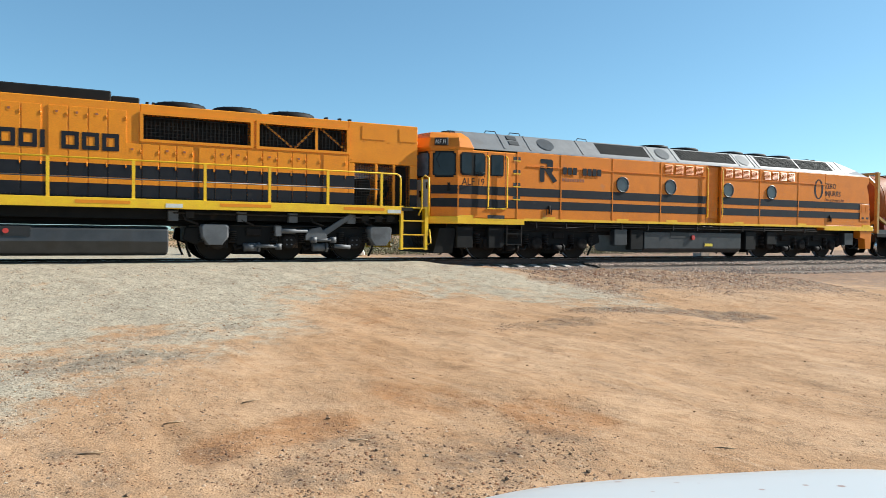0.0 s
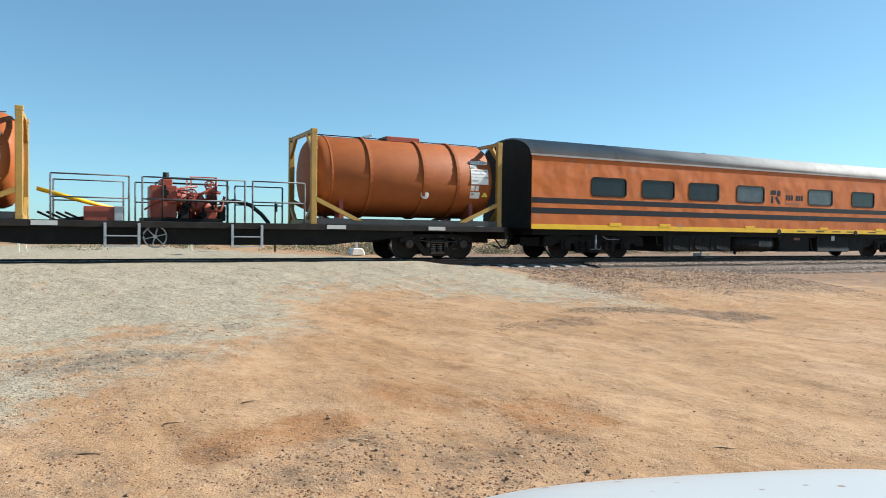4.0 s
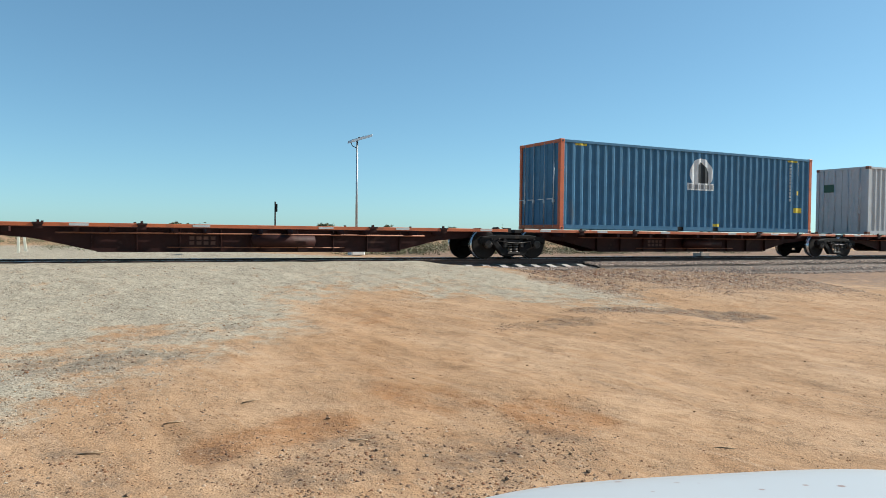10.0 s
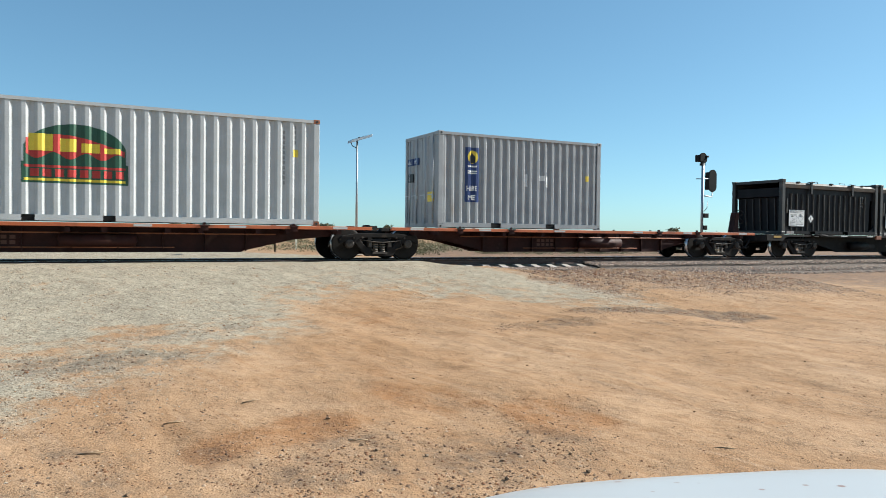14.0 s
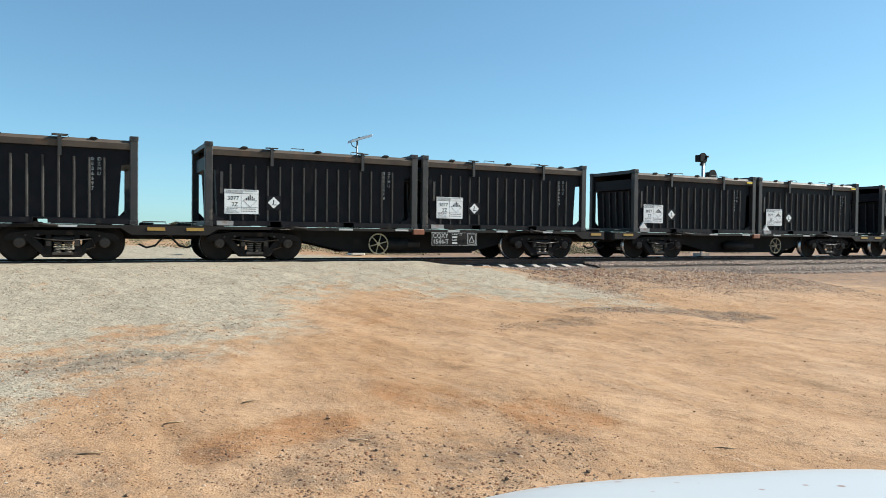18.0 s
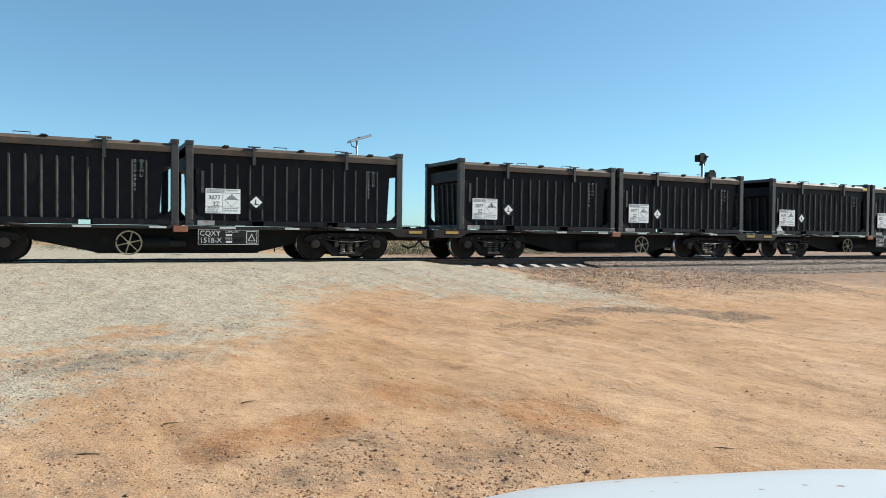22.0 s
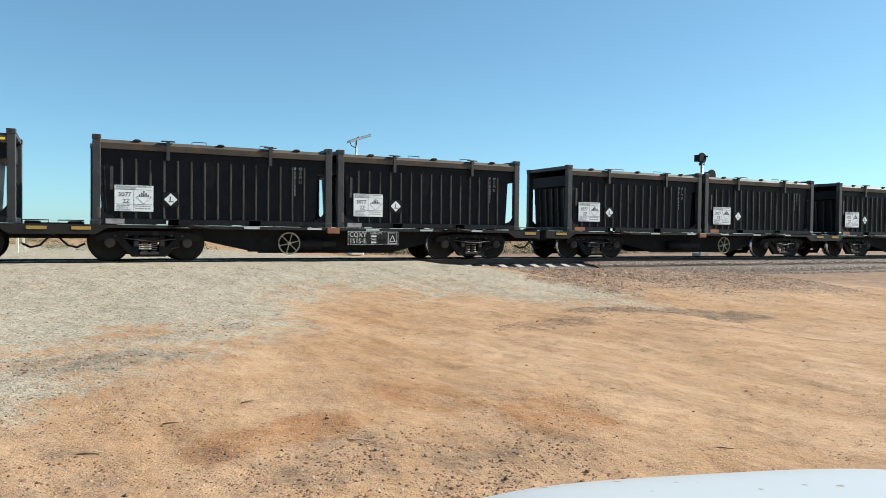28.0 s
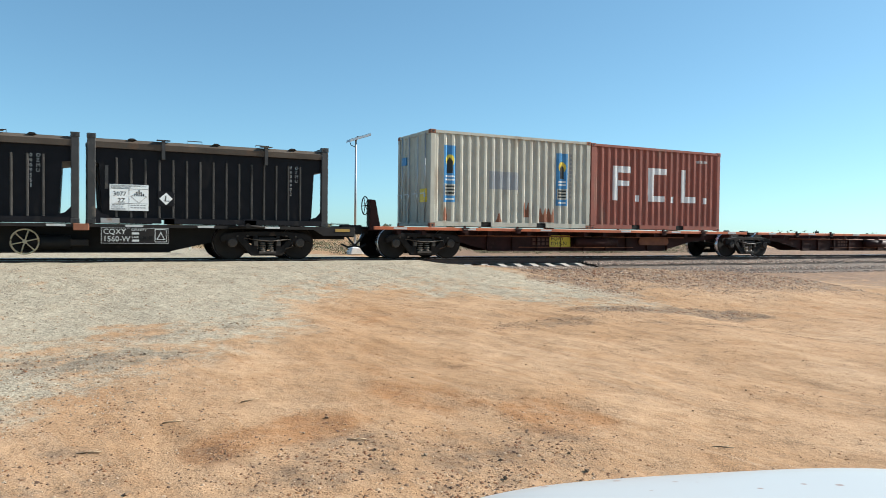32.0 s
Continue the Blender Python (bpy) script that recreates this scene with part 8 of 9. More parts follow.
# walkway
for s in (-1, 1):
    bm = bmesh.new()
    box(bm, -133.2, -111.88, s * 1.5 - 0.03, s * 1.5 + 0.03, 1.31, 1.54)
    part("walkway_edge", bm, m_yellow, l1, "yellow walkway edge", bevel=0.006)
    bm = bmesh.new()
    xs = [-131.0, -129.2, -127.4, -125.6, -123.8, -122.4, -120.76, -118.93, -117.26, -115.63, -114.04, -112.47]
    for x in xs:
        p = bmesh.new()
        box(p, x - 0.035, x + 0.035, s * 1.46 - 0.03, s * 1.46 + 0.03, 1.54, 2.46)
        part("rail_post", p, m_yellow, l1, "yellow handrail post")
    tube(bm, [(-131.0, s * 1.46, 2.48), (-112.0, s * 1.46, 2.46), (-111.92, s * 1.46, 2.42), (-111.88, s * 1.46, 2.34), (-111.88, s * 1.46, 1.5)], 0.024)
    part("handrail", bm, m_yellow, l1, "yellow tube handrail")
    bm = bmesh.new()
    tube(bm, [(-131.0, s * 1.47, 2.02), (-112.47, s * 1.47, 2.0)], 0.016)
    part("cable_rail", bm, m_tank, l1, "thin steel mid rail")
    bm = bmesh.new()
    for x0, x1 in ((-120.2, -119.0), (-116.9, -115.6), (-113.6, -112.4)):
        box(bm, x0, x1, s * 1.532 - 0.003, s * 1.532 + 0.003, 1.4, 1.48)
    part("worn_marking", bm, m_orange, l1, "worn orange marking")
    bm = bmesh.new()
    for x0 in (-118.2, -112.3):
        box(bm, x0, x0 + 0.4, s * 1.533 - 0.004, s * 1.533 + 0.004, 1.34, 1.44)
    part("notice", bm, m_paleink, l1, "small white notice")
bm = bmesh.new()
box(bm, -133.2, -111.5, -1.47, 1.47, 1.42, 1.52)
part("walkway", bm, m_black, l1)
bm = bmesh.new()
box(bm, -133.0, -111.4, -1.1, 1.1, 1.06, 1.42)
box(bm, -133.0, -111.4, -0.6, 0.6, 0.9, 1.1)
part("underframe", bm, m_black, l1)
# end platform and steps
for s in (-1, 1):
    bm = bmesh.new()
    for x in (-111.82, -111.05):
        box(bm, x - 0.04, x + 0.04, s * 1.4 - 0.05, s * 1.4 + 0.05, 0.3, 1.56)
    for z in (0.32, 0.72, 1.12, 1.5):
        box(bm, -111.82, -111.05, s * 1.3 - 0.14, s * 1.3 + 0.14, z, z + 0.035)
    box(bm, -111.08, -110.98, s * 1.44 if s < 0 else 0.6, -0.6 if s < 0 else 1.44, 0.7, 1.56)
    part("end_step", bm, m_yellow, l1, "yellow end steps")
    bm = bmesh.new()
    tube(bm, [(-111.3, s * 1.45, 1.3), (-111.2, s * 1.45, 1.55), (-111.2, s * 1.45, 2.4), (-111.1, s * 1.45, 2.46), (-110.98, s * 1.45, 2.4), (-110.98, s * 1.45, 1.3)], 0.028)
    tube(bm, [(-110.95, s * 1.45, 0.9), (-110.9, s * 1.45, 0.5), (-111.0, s * 1.45, 0.45)], 0.02)
    part("end_handrail", bm, m_yellow, l1, "yellow hooped handrail")
bm = bmesh.new()
box(bm, -111.8, -111.02, -1.2, 1.2, 0.75, 1.48)
part("end_beam", bm, m_black, l1)
bm = bmesh.new()
prism(bm, [(-1.15, 0.88), (-1.42, 0.8), (-1.45, 0.5), (-1.3, 0.2), (-0.9, 0.14), (0.9, 0.14), (1.3, 0.2), (1.45, 0.5), (1.42, 0.8), (1.15, 0.88)], "x", -126.5, -118.12)
ft = part("fuel_tank", bm, m_tank, l1, "dark grey fuel tank", bevel=0.03)
bm = bmesh.new()
box(bm, -122.0, -121.1, -1.46, -1.4, 0.62, 0.84)
part("filler_recess", bm, m_ink, ft)
bm = bmesh.new()
cyl(bm, (-121.6, -1.47, 0.73), 0.06, 0.05, "y", 12)
part("filler_cap", bm, m_logored2, ft, "red filler cap")
loco_bogie(l1, -115.05, 1.85, "black three-axle bogie", m_black)
loco_bogie(l1, -129.3, 1.85, "black three-axle bogie", m_black)
for x in (-117.0, -112.46):
    bm = bmesh.new()
    loft(bm, [[(x + a * w, y, z) for a, z in ((-0.3, 0.95), (0.3, 0.95), (0.36, 0.88), (0.34, 0.62), (0.18, 0.42), (-0.18, 0.42), (-0.34, 0.62), (-0.36, 0.88))] for y, w in ((-1.0, 1.0), (-1.36, 1.0), (-1.43, 0.88))])
    part("sand_box", bm, m_castgrey, l1, "dusty grey faceted sand box", bevel=0.012)
bm = bmesh.new()
lathe(bm, [(0, 0.03), (0.02, 0.07), (0.42, 0.07), (0.44, 0.05), (0.74, 0.05), (0.76, 0.03)], (-115.32, -1.36, 0.8), "x", 12)
box(bm, -115.45, -115.3, -1.42, -1.2, 0.66, 0.94)
part("damper", bm, m_castgrey, l1, "grey yaw damper")
bm = bmesh.new()
prism(bm, [(-114.62, 0.55), (-114.05, 0.56), (-114.02, 0.66), (-114.2, 0.92), (-114.5, 0.86), (-114.62, 0.7)], "y", -1.38, -1.28)
prism(bm, [(-114.3, 0.72), (-114.05, 0.68), (-113.2, 1.24), (-113.35, 1.3)], "y", -1.34, -1.27)
part("traction_bracket", bm, m_castgrey, l1, "grey traction arm and bracket", bevel=0.01)
bm = bmesh.new()
tube(bm, [(-114.45, -1.36, 0.56), (-113.8, -1.36, 0.57)], 0.045, 8)
for q in (-114.4, -113.85):
    cyl(bm, (q, -1.36, 0.57), 0.09, 0.16, "z", 12)
tube(bm, [(-115.95, -1.34, 0.4), (-115.3, -1.34, 0.38)], 0.045, 8)
cyl(bm, (-115.35, -1.34, 0.38), 0.08, 0.16, "z", 12)
tube(bm, [(-113.8, -1.34, 0.4), (-113.35, -1.34, 0.37)], 0.06, 8)
part("linkage", bm, m_castgrey, l1, "grey rods and pins")
bm = bmesh.new()
for q in (-116.3, -114.95, -113.3, -118.0):
    box(bm, q - 0.12, q + 0.12, -1.32, -1.12, 1.02, 1.28)
part("junction_box", bm, m_castgrey, l1, "small dusty valve box", bevel=0.01)
bm = bmesh.new()
for q in (-112.9, -112.5, -112.15, -117.6):
    box(bm, q - 0.1, q + 0.1, -1.35, -1.2, 1.1, 1.26)
part("bracket", bm, m_dark, l1)
bm = bmesh.new()
for x in (-117.8, -116.4, -114.5, -113.0):
    tube(bm, [(x, -1.25, 1.3), (x + 0.1, -1.3, 1.05), (x + 0.4, -1.28, 0.95)], 0.03)
tube(bm, [(-118.0, -1.3, 1.22), (-112.0, -1.3, 1.2)], 0.03)
part("pipework", bm, m_dark, l1, "pipes under the walkway")
coupler(l1, -111.0, 1)
bm = bmesh.new()
for k in range(7):
    y, q = -1.0 + 0.14 * k, 0.08 * (k % 3)
    tube(bm, [(-111.0, y, 0.95 - q), (-110.9, y, 0.55 - q), (-110.75, y, 0.3 + q * 0.5), (-110.6, y, 0.32 + q), (-110.52, y, 0.6), (-110.5, y, 0.85)], 0.024, 6)
part("jumper_cable", bm, m_rubber, l1, "looped black hoses")
coupler(l1, -133.3, -1)
bm = bmesh.new()
box(bm, -133.0, -130.2, -1.45, 1.45, 1.52, 4.1)
cabp = part("cab", bm, m_orange, l1, "orange cab", bevel=0.06)
bm = bmesh.new()
slab(bm, -132.4, -131.5, 2.8, 3.6, -1.45, 0.01, 0.08)
slab(bm, -131.3, -130.5, 2.8, 3.6, -1.45, 0.01, 0.08)
part("cab_window", bm, m_glass, cabp)
# owner's sign as plain open blocks
for i in range(7):
    bm = bmesh.new()
    x = -122.25 + 0.44 * i
    ring_frame(bm, x, x + (0.38 if i != 3 else 0.1), 2.7, 3.12, -HY - 0.026, 0.1 if i != 3 else 0.05)
    part("sign_block", bm, m_navy, l1, "dark sign block")
ride(l1, -111.0)

# ---- second locomotive: full-width body with a cab ----
l2 = thing("cab_locomotive", "orange full-width diesel locomotive with grey roof and portholes", "locomotive", "locomotives", -110.3)
YW = 1.47
bm = bmesh.new()
PORT = (-103.78, -101.64, -98.82, -96.52)
box(bm, -107.95, -99.87, -YW, YW, 1.22, 3.34)
box(bm, -99.87, -99.18, -YW + 0.12, YW - 0.12, 1.22, 3.34)
box(bm, -99.18, -93.4, -YW, YW, 1.22, 3.34)
box(bm, -93.4, -90.3, -YW, YW, 1.1, 1.3)
prism(bm, [(-93.4, 1.3), (-90.48, 1.3), (-90.62, 2.6), (-90.75, 2.95), (-90.62, 3.1), (-90.62, 3.34), (-93.4, 3.34)], "y", -YW, YW)
body = part("body_side", bm, m_orange2, l2, "orange riveted body panels", bevel=0.012)
PLAN = [(-110.9, -0.4), (-110.74, -1.05), (-110.04, -YW), (-107.95, -YW), (-107.95, YW), (-110.04, YW), (-110.74, 1.05), (-110.9, 0.4)]
bm = bmesh.new()
loft(bm, [[(x, y, z) for x, y in PLAN] for z in (1.25, 3.3)])
cab2 = part("cab", bm, m_orange2, l2, "rounded orange cab", bevel=0.03)
bm = bmesh.new()
loft(bm, [[(-110.9 + dx, -0.42 * w, z), (-110.74 + dx * 0.8, -1.07 * w, z), (-109.96 + dx * 0.5, -1.46 * w, z), (-109.5 + tx, -1.46 * w, z), (-109.5 + tx, 1.46 * w, z), (-109.96 + dx * 0.5, 1.46 * w, z), (-110.74 + dx * 0.8, 1.07 * w, z), (-110.9 + dx, 0.42 * w, z)] for z, dx, w, tx in ((3.24, 0.0, 1.0, 0.0), (3.36, -0.06, 1.015, 0.0), (3.66, 0.0, 0.93, -0.1), (3.84, 0.16, 0.72, -0.2))])
part("cab_brow", bm, m_orange2, l2, "orange brow over the windscreen", bevel=0.02)
bm = bmesh.new()
prism(bm, [(-110.96, -0.45), (-110.79, -1.1), (-110.04, -YW - 0.02), (-109.5, -YW), (-109.5, YW), (-110.04, YW + 0.02), (-110.79, 1.1), (-110.96, 0.45)], "z", 1.08, 1.3)
part("bumper", bm, m_yellow, l2, "yellow front skirt", bevel=0.02)


def on_corner(bm, u0, u1, z0, z1, out, thick, facet=0):
    """A plate on a facet of the cab's nose, 0 beside the middle and 1 at the corner; u runs from the middle to the side."""
    a, b = (Vector((*PLAN[facet], 0)), Vector((*PLAN[facet + 1], 0)))
    d = (b - a).normalized()
    n = Vector((d.y, -d.x, 0))
    q = [a.lerp(b, u) for u in (u0, u1)]
    prism(bm, [(p + n * o).to_2d()[:] for p, o in ((q[0], out), (q[1], out), (q[1], out + thick), (q[0], out + thick))], "z", z0, z1)


for facet, u0, u1, lab in ((0, 0.05, 0.93, "sky-reflecting windscreen"), (1, 0.08, 0.93, "dark corner windscreen")):
    bm = bmesh.new()
    on_corner(bm, u0, u1, 2.52, 3.18, 0.0, 0.02, facet)
    on_corner(bm, u0 + 0.08, u1 - 0.08, 2.46, 3.24, 0.0, 0.02, facet)
    wf = part("windscreen_surround", bm, m_black, cab2, "black windscreen rubber", bevel=0.01)
    bm = bmesh.new()
    on_corner(bm, u0 + 0.05, u1 - 0.05, 2.55, 3.15, 0.02, 0.006, facet)
    on_corner(bm, u0 + 0.11, u1 - 0.11, 2.51, 3.19, 0.02, 0.009, facet)
    part("windscreen", bm, m_glass if facet else m_windscreen, wf, lab)
bm = bmesh.new()
slab(bm, -109.97, -109.1, 2.53, 3.22, -YW, 0.012, 0.12)
wf = part("side_window_surround", bm, m_black, cab2, "black side window rubber")
bm = bmesh.new()
slab(bm, -109.92, -109.58, 2.58, 3.18, -YW - 0.012, 0.008, 0.09)
slab(bm, -109.46, -109.14, 2.58, 3.18, -YW - 0.012, 0.008, 0.05)
part("side_window", bm, m_glass, wf, "dark cab side window")
bm = bmesh.new()
tube(bm, [(-110.5, -1.25, 3.22), (-110.62, -1.17, 3.0), (-110.52, -1.24, 2.75)], 0.01)
tube(bm, [(-109.42, -YW - 0.06, 2.55), (-109.4, -YW - 0.14, 2.64), (-109.18, -YW - 0.14, 2.62), (-109.14, -YW - 0.02, 2.5)], 0.012)
part("wiper", bm, m_dark, l2, "thin black wiper and arm rest")
bm = bmesh.new()
on_corner(bm, 0.0, 0.94, 1.34, 2.4, 0.002, 0.012)
npn = part("nose_panel", bm, m_bluewhite, l2, "pale nose panel", bevel=0.01)
bm = bmesh.new()
on_corner(bm, 0.35, 0.55, 1.86, 2.06, 0.014, 0.06)
on_corner(bm, 0.4, 0.52, 1.7, 1.86, 0.014, 0.03)
on_corner(bm, 0.72, 0.84, 2.12, 2.32, 0.014, 0.01)
on_corner(bm, 0.62, 0.72, 2.05, 2.3, 0.002, 0.03, 1)
part("marker_light", bm, m_black, npn, "dark marker light", bevel=0.01)
bm = bmesh.new()
for y in (-0.2, -0.42):
    cyl(bm, (-110.95, y, 3.5), 0.08, 0.08, "x", 12)
part("headlight", bm, m_lamp, l2, "round headlights")
bm = bmesh.new()
on_corner(bm, 0.14, 0.64, 3.4, 3.63, -0.02, 0.09, 1)
nb = part("number_board", bm, m_ink, l2, "black number board", bevel=0.02)
# the board's number, turned to lie on the corner facet
nose_a, nose_b = Vector((*PLAN[1], 0)), Vector((*PLAN[2], 0))
nose_d = (nose_b - nose_a).normalized()
nose_p = nose_a.lerp(nose_b, 0.17) + Vector((nose_d.y, -nose_d.x, 0)) * 0.074
bn = letters("ALF 19", 0.17, ORIGIN.get(nb.name, 0.0), 0.0, 0.0, m_white, nb, "board_number", 0.66)
bn.data.transform(Matrix.Translation((nose_p.x - ORIGIN.get(nb.name, 0.0), nose_p.y, 3.455)) @ Matrix.Rotation(math.atan2(nose_d.y, nose_d.x), 4, "Z"))
bm = bmesh.new()
for x0, x1 in ((-110.2, -110.0), (-109.7, -109.5)):
    box(bm, x0, x1, -0.85, -0.65, 3.72, 3.9)
    box(bm, x0 + 0.05, x1 - 0.05, -0.8, -0.7, 3.7, 3.8)
part("roof_horn", bm, m_dark, l2)
# cab door
bm = bmesh.new()
box(bm, -109.02, -108.38, -YW - 0.002, -YW + 0.04, 1.58, 2.66)
box(bm, -109.02, -108.9, -YW - 0.002, -YW + 0.04, 2.66, 3.27)
box(bm, -108.44, -108.38, -YW - 0.002, -YW + 0.04, 2.66, 3.27)
box(bm, -108.9, -108.44, -YW - 0.002, -YW + 0.04, 3.23, 3.27)
cd = part("cab_door", bm, m_orange2, l2, "orange cab door")
bm = bmesh.new()
slab(bm, -108.92, -108.46, 2.55, 3.2, -YW - 0.002, 0.012, 0.04)
cw_ = part("door_window_surround", bm, m_black, cd)
bm = bmesh.new()
slab(bm, -108.89, -108.49, 2.58, 3.17, -YW - 0.014, 0.006, 0.03)
part("door_window", bm, m_glass, cw_, "dark cab door window")
bm = bmesh.new()
for x in (-109.02, -108.39):
    box(bm, x - 0.008, x + 0.008, -YW - 0.003, -YW, 1.58, 3.27)
part("door_gap", bm, m_ink, cd)
bm = bmesh.new()
for x in (-109.03, -108.36):
    tube(bm, [(x, -YW, 1.55), (x, -YW - 0.08, 1.6), (x, -YW - 0.08, 3.1), (x, -YW, 3.15)], 0.022)
box(bm, -109.03, -108.36, -YW - 0.03, -YW, 1.54, 1.58)
part("grab_rail", bm, m_yellow, l2, "yellow door grab rails")
bm = bmesh.new()
for z in (3.06, 2.66, 2.26, 1.86):
    box(bm, -108.1, -107.84, -YW - 0.004, -YW, z, z + 0.12)
box(bm, -109.0, -108.4, -YW - 0.006, -YW, 1.24, 1.36)
part("step_slot", bm, m_ink, l2, "dark step slots")
bm = bmesh.new()
for z in (3.06, 2.66, 2.26, 1.86):
    box(bm, -108.1, -107.84, -YW - 0.014, -YW, z - 0.02, z + 0.015)
box(bm, -109.0, -108.4, -YW - 0.014, -YW, 1.22, 1.25)
part("step_tread", bm, m_yellow, l2, "yellow step edge")
# stripes
for z0, z1 in ((1.97, 2.23), (1.58, 1.84)):
    for s in (-1, 1):
        bm = bmesh.new()
        for x0, x1 in ((-109.99, -109.03), (-108.36, -99.9), (-99.15, -90.56)):
            box(bm, x0, x1, s * (YW + 0.005) if s < 0 else YW, -YW if s < 0 else YW + 0.005, z0, z1)
        part("stripe", bm, m_navy, l2, "dark navy stripe")
    bm = bmesh.new()
    on_corner(bm, 0.02, 1.0, z0, z1, 0.0, 0.006, 1)
    box(bm, -109.02, -108.38, -YW - 0.007, -YW - 0.002, z0, z1)
    box(bm, -99.87, -99.18, -YW + 0.11, -YW + 0.12, z0, z1)
    part("stripe", bm, m_navy, l2)
bm = bmesh.new()
box(bm, -110.0, -107.68, -YW - 0.008, -YW, 1.08, 1.25)
box(bm, -107.68, -93.4, -YW - 0.008, -YW, 1.2, 1.28)
box(bm, -93.4, -90.3, -YW - 0.008, -YW, 1.09, 1.27)
for x in (-110.0, -107.0, -104.0, -101.8, -98.5, -95.0, -91.0):
    box(bm, x, x + 0.5, -YW - 0.01, -YW, 1.24, 1.34)
part("skirt_stripe", bm, m_yellow, l2, "yellow skirt stripe")
# panel seams, portholes, louvres, rubbing strip
bm = bmesh.new()
for x in (-107.95, -106.3, -104.2, -102.08, -99.87, -99.18, -97.15, -95.0):
    box(bm, x - 0.018, x + 0.018, -YW - 0.012, -YW, 1.28, 3.34)
part("panel_seam", bm, m_orange2, l2, "raised panel seams")
bm = bmesh.new()
for x0, x1 in ((-107.6, -106.3), (-106.3, -102.08), (-102.0, -99.95), (-99.1, -93.4)):
    box(bm, x0, x1, -YW - 0.02, -YW, 2.9, 2.925)
part("rubbing_strip", bm, m_orange2, l2)
for x in PORT:
    bm = bmesh.new()
    cyl(bm, (x, -YW - 0.006, 2.49), 0.235, 0.012, "y", 28)
    pg = part("porthole", bm, m_porthole, l2, "round dusty porthole")
    bm = bmesh.new()
    hoop(bm, (x, -YW - 0.012, 2.49), 0.25, 0.026, "y", 28)
    part("porthole_rim", bm, m_tank, pg)
for x0 in (-101.9, -101.42, -100.94, -100.46, -98.98, -98.52, -98.08, -97.64, -96.95, -96.5, -96.05, -95.6):
    bm = bmesh.new()
    for j in range(7):
        z = 2.97 + 0.045 * j
        prism(bm, [(-YW, z), (-YW - 0.03, z), (-YW, z + 0.036)], "x", x0, x0 + 0.36)
    part("louvre", bm, m_orange2, l2, "pressed louvre")
bm = bmesh.new()
box(bm, -99.8, -99.25, -YW + 0.08, -YW + 0.12, 1.45, 3.27)
part("side_door", bm, m_orange2, l2, "recessed orange side door", bevel=0.006)
bm = bmesh.new()
for x in (-99.9, -99.16):
    tube(bm, [(x, -YW, 1.45), (x, -YW - 0.06, 1.5), (x, -YW - 0.06, 3.2), (x, -YW, 3.26)], 0.022)
part("grab_rail", bm, m_yellow, l2, "yellow door grab rail")
bm = bmesh.new()
for x in (-106.75, -93.1):
    tube(bm, [(x, -YW - 0.03, 1.45), (x, -YW - 0.03, 1.7)], 0.03)
    for q in (-0.1, 0.1):
        box(bm, x + q - 0.01, x + q + 0.01, -YW - 0.02, -YW, 1.42, 1.6)
part("isolating_cock", bm, m_dark, l2)
bm = bmesh.new()
box(bm, -91.2, -90.6, -YW - 0.02, -YW, 1.5, 2.2)
eb = part("end_hatch", bm, m_orange2, l2, bevel=0.006)
bm = bmesh.new()
for x in (-91.1, -90.85):
    for j in range(5):
        box(bm, x, x + 0.18, -YW - 0.03, -YW - 0.02, 1.85 + 0.06 * j, 1.89 + 0.06 * j)
part("louvre", bm, m_orange2, eb)
bm = bmesh.new()
for x in (-91.1, -90.8):
    box(bm, x, x + 0.15, -YW - 0.024, -YW - 0.02, 1.58, 1.66)
part("hatch_slot", bm, m_ink, eb)
# roof
bm = bmesh.new()
prism(bm, [(-YW, 3.34), (-1.38, 3.42), (-0.9, 3.92), (-0.5, 3.98), (0.5, 3.98), (0.9, 3.92), (1.38, 3.42), (YW, 3.34)], "x", -109.9, -92.0)
loft(bm, [[(x, y * w, 3.34 + (z - 3.34) * h) for y, z in ((-YW, 3.34), (-1.38, 3.42), (-0.9, 3.92), (-0.5, 3.98), (0.5, 3.98), (0.9, 3.92), (1.38, 3.42), (YW, 3.34))] for x, w, h in ((-92.0, 0.995, 0.99), (-90.62, 0.97, 0.5))])
roof2 = part("roof", bm, m_greyroof, l2, "grey angled roof", bevel=0.015)


def roof_slope(x0, x1, f0, f1, out):
    """Corners of a patch on the near slope of the roof, f from its foot (0) to its top (1)."""
    a, b = Vector((0, -1.38, 3.42)), Vector((0, -0.9, 3.92))
    n = Vector((0, -0.72, 0.69)) * out
    return [Vector((x, 0, 0)) + a.lerp(b, f) + n for x, f in ((x0, f0), (x1, f0), (x1, f1), (x0, f1))]


def roof_plate(bm, x0, x1, f0, f1, out):
    lo, hi = [bm.verts.new(p) for p in roof_slope(x0, x1, f0, f1, -0.02)], [bm.verts.new(p) for p in roof_slope(x0, x1, f0, f1, out)]
    bm.faces.new(hi)
    for i in range(4):
        bm.faces.new((lo[i], lo[(i + 1) % 4], hi[(i + 1) % 4], hi[i]))


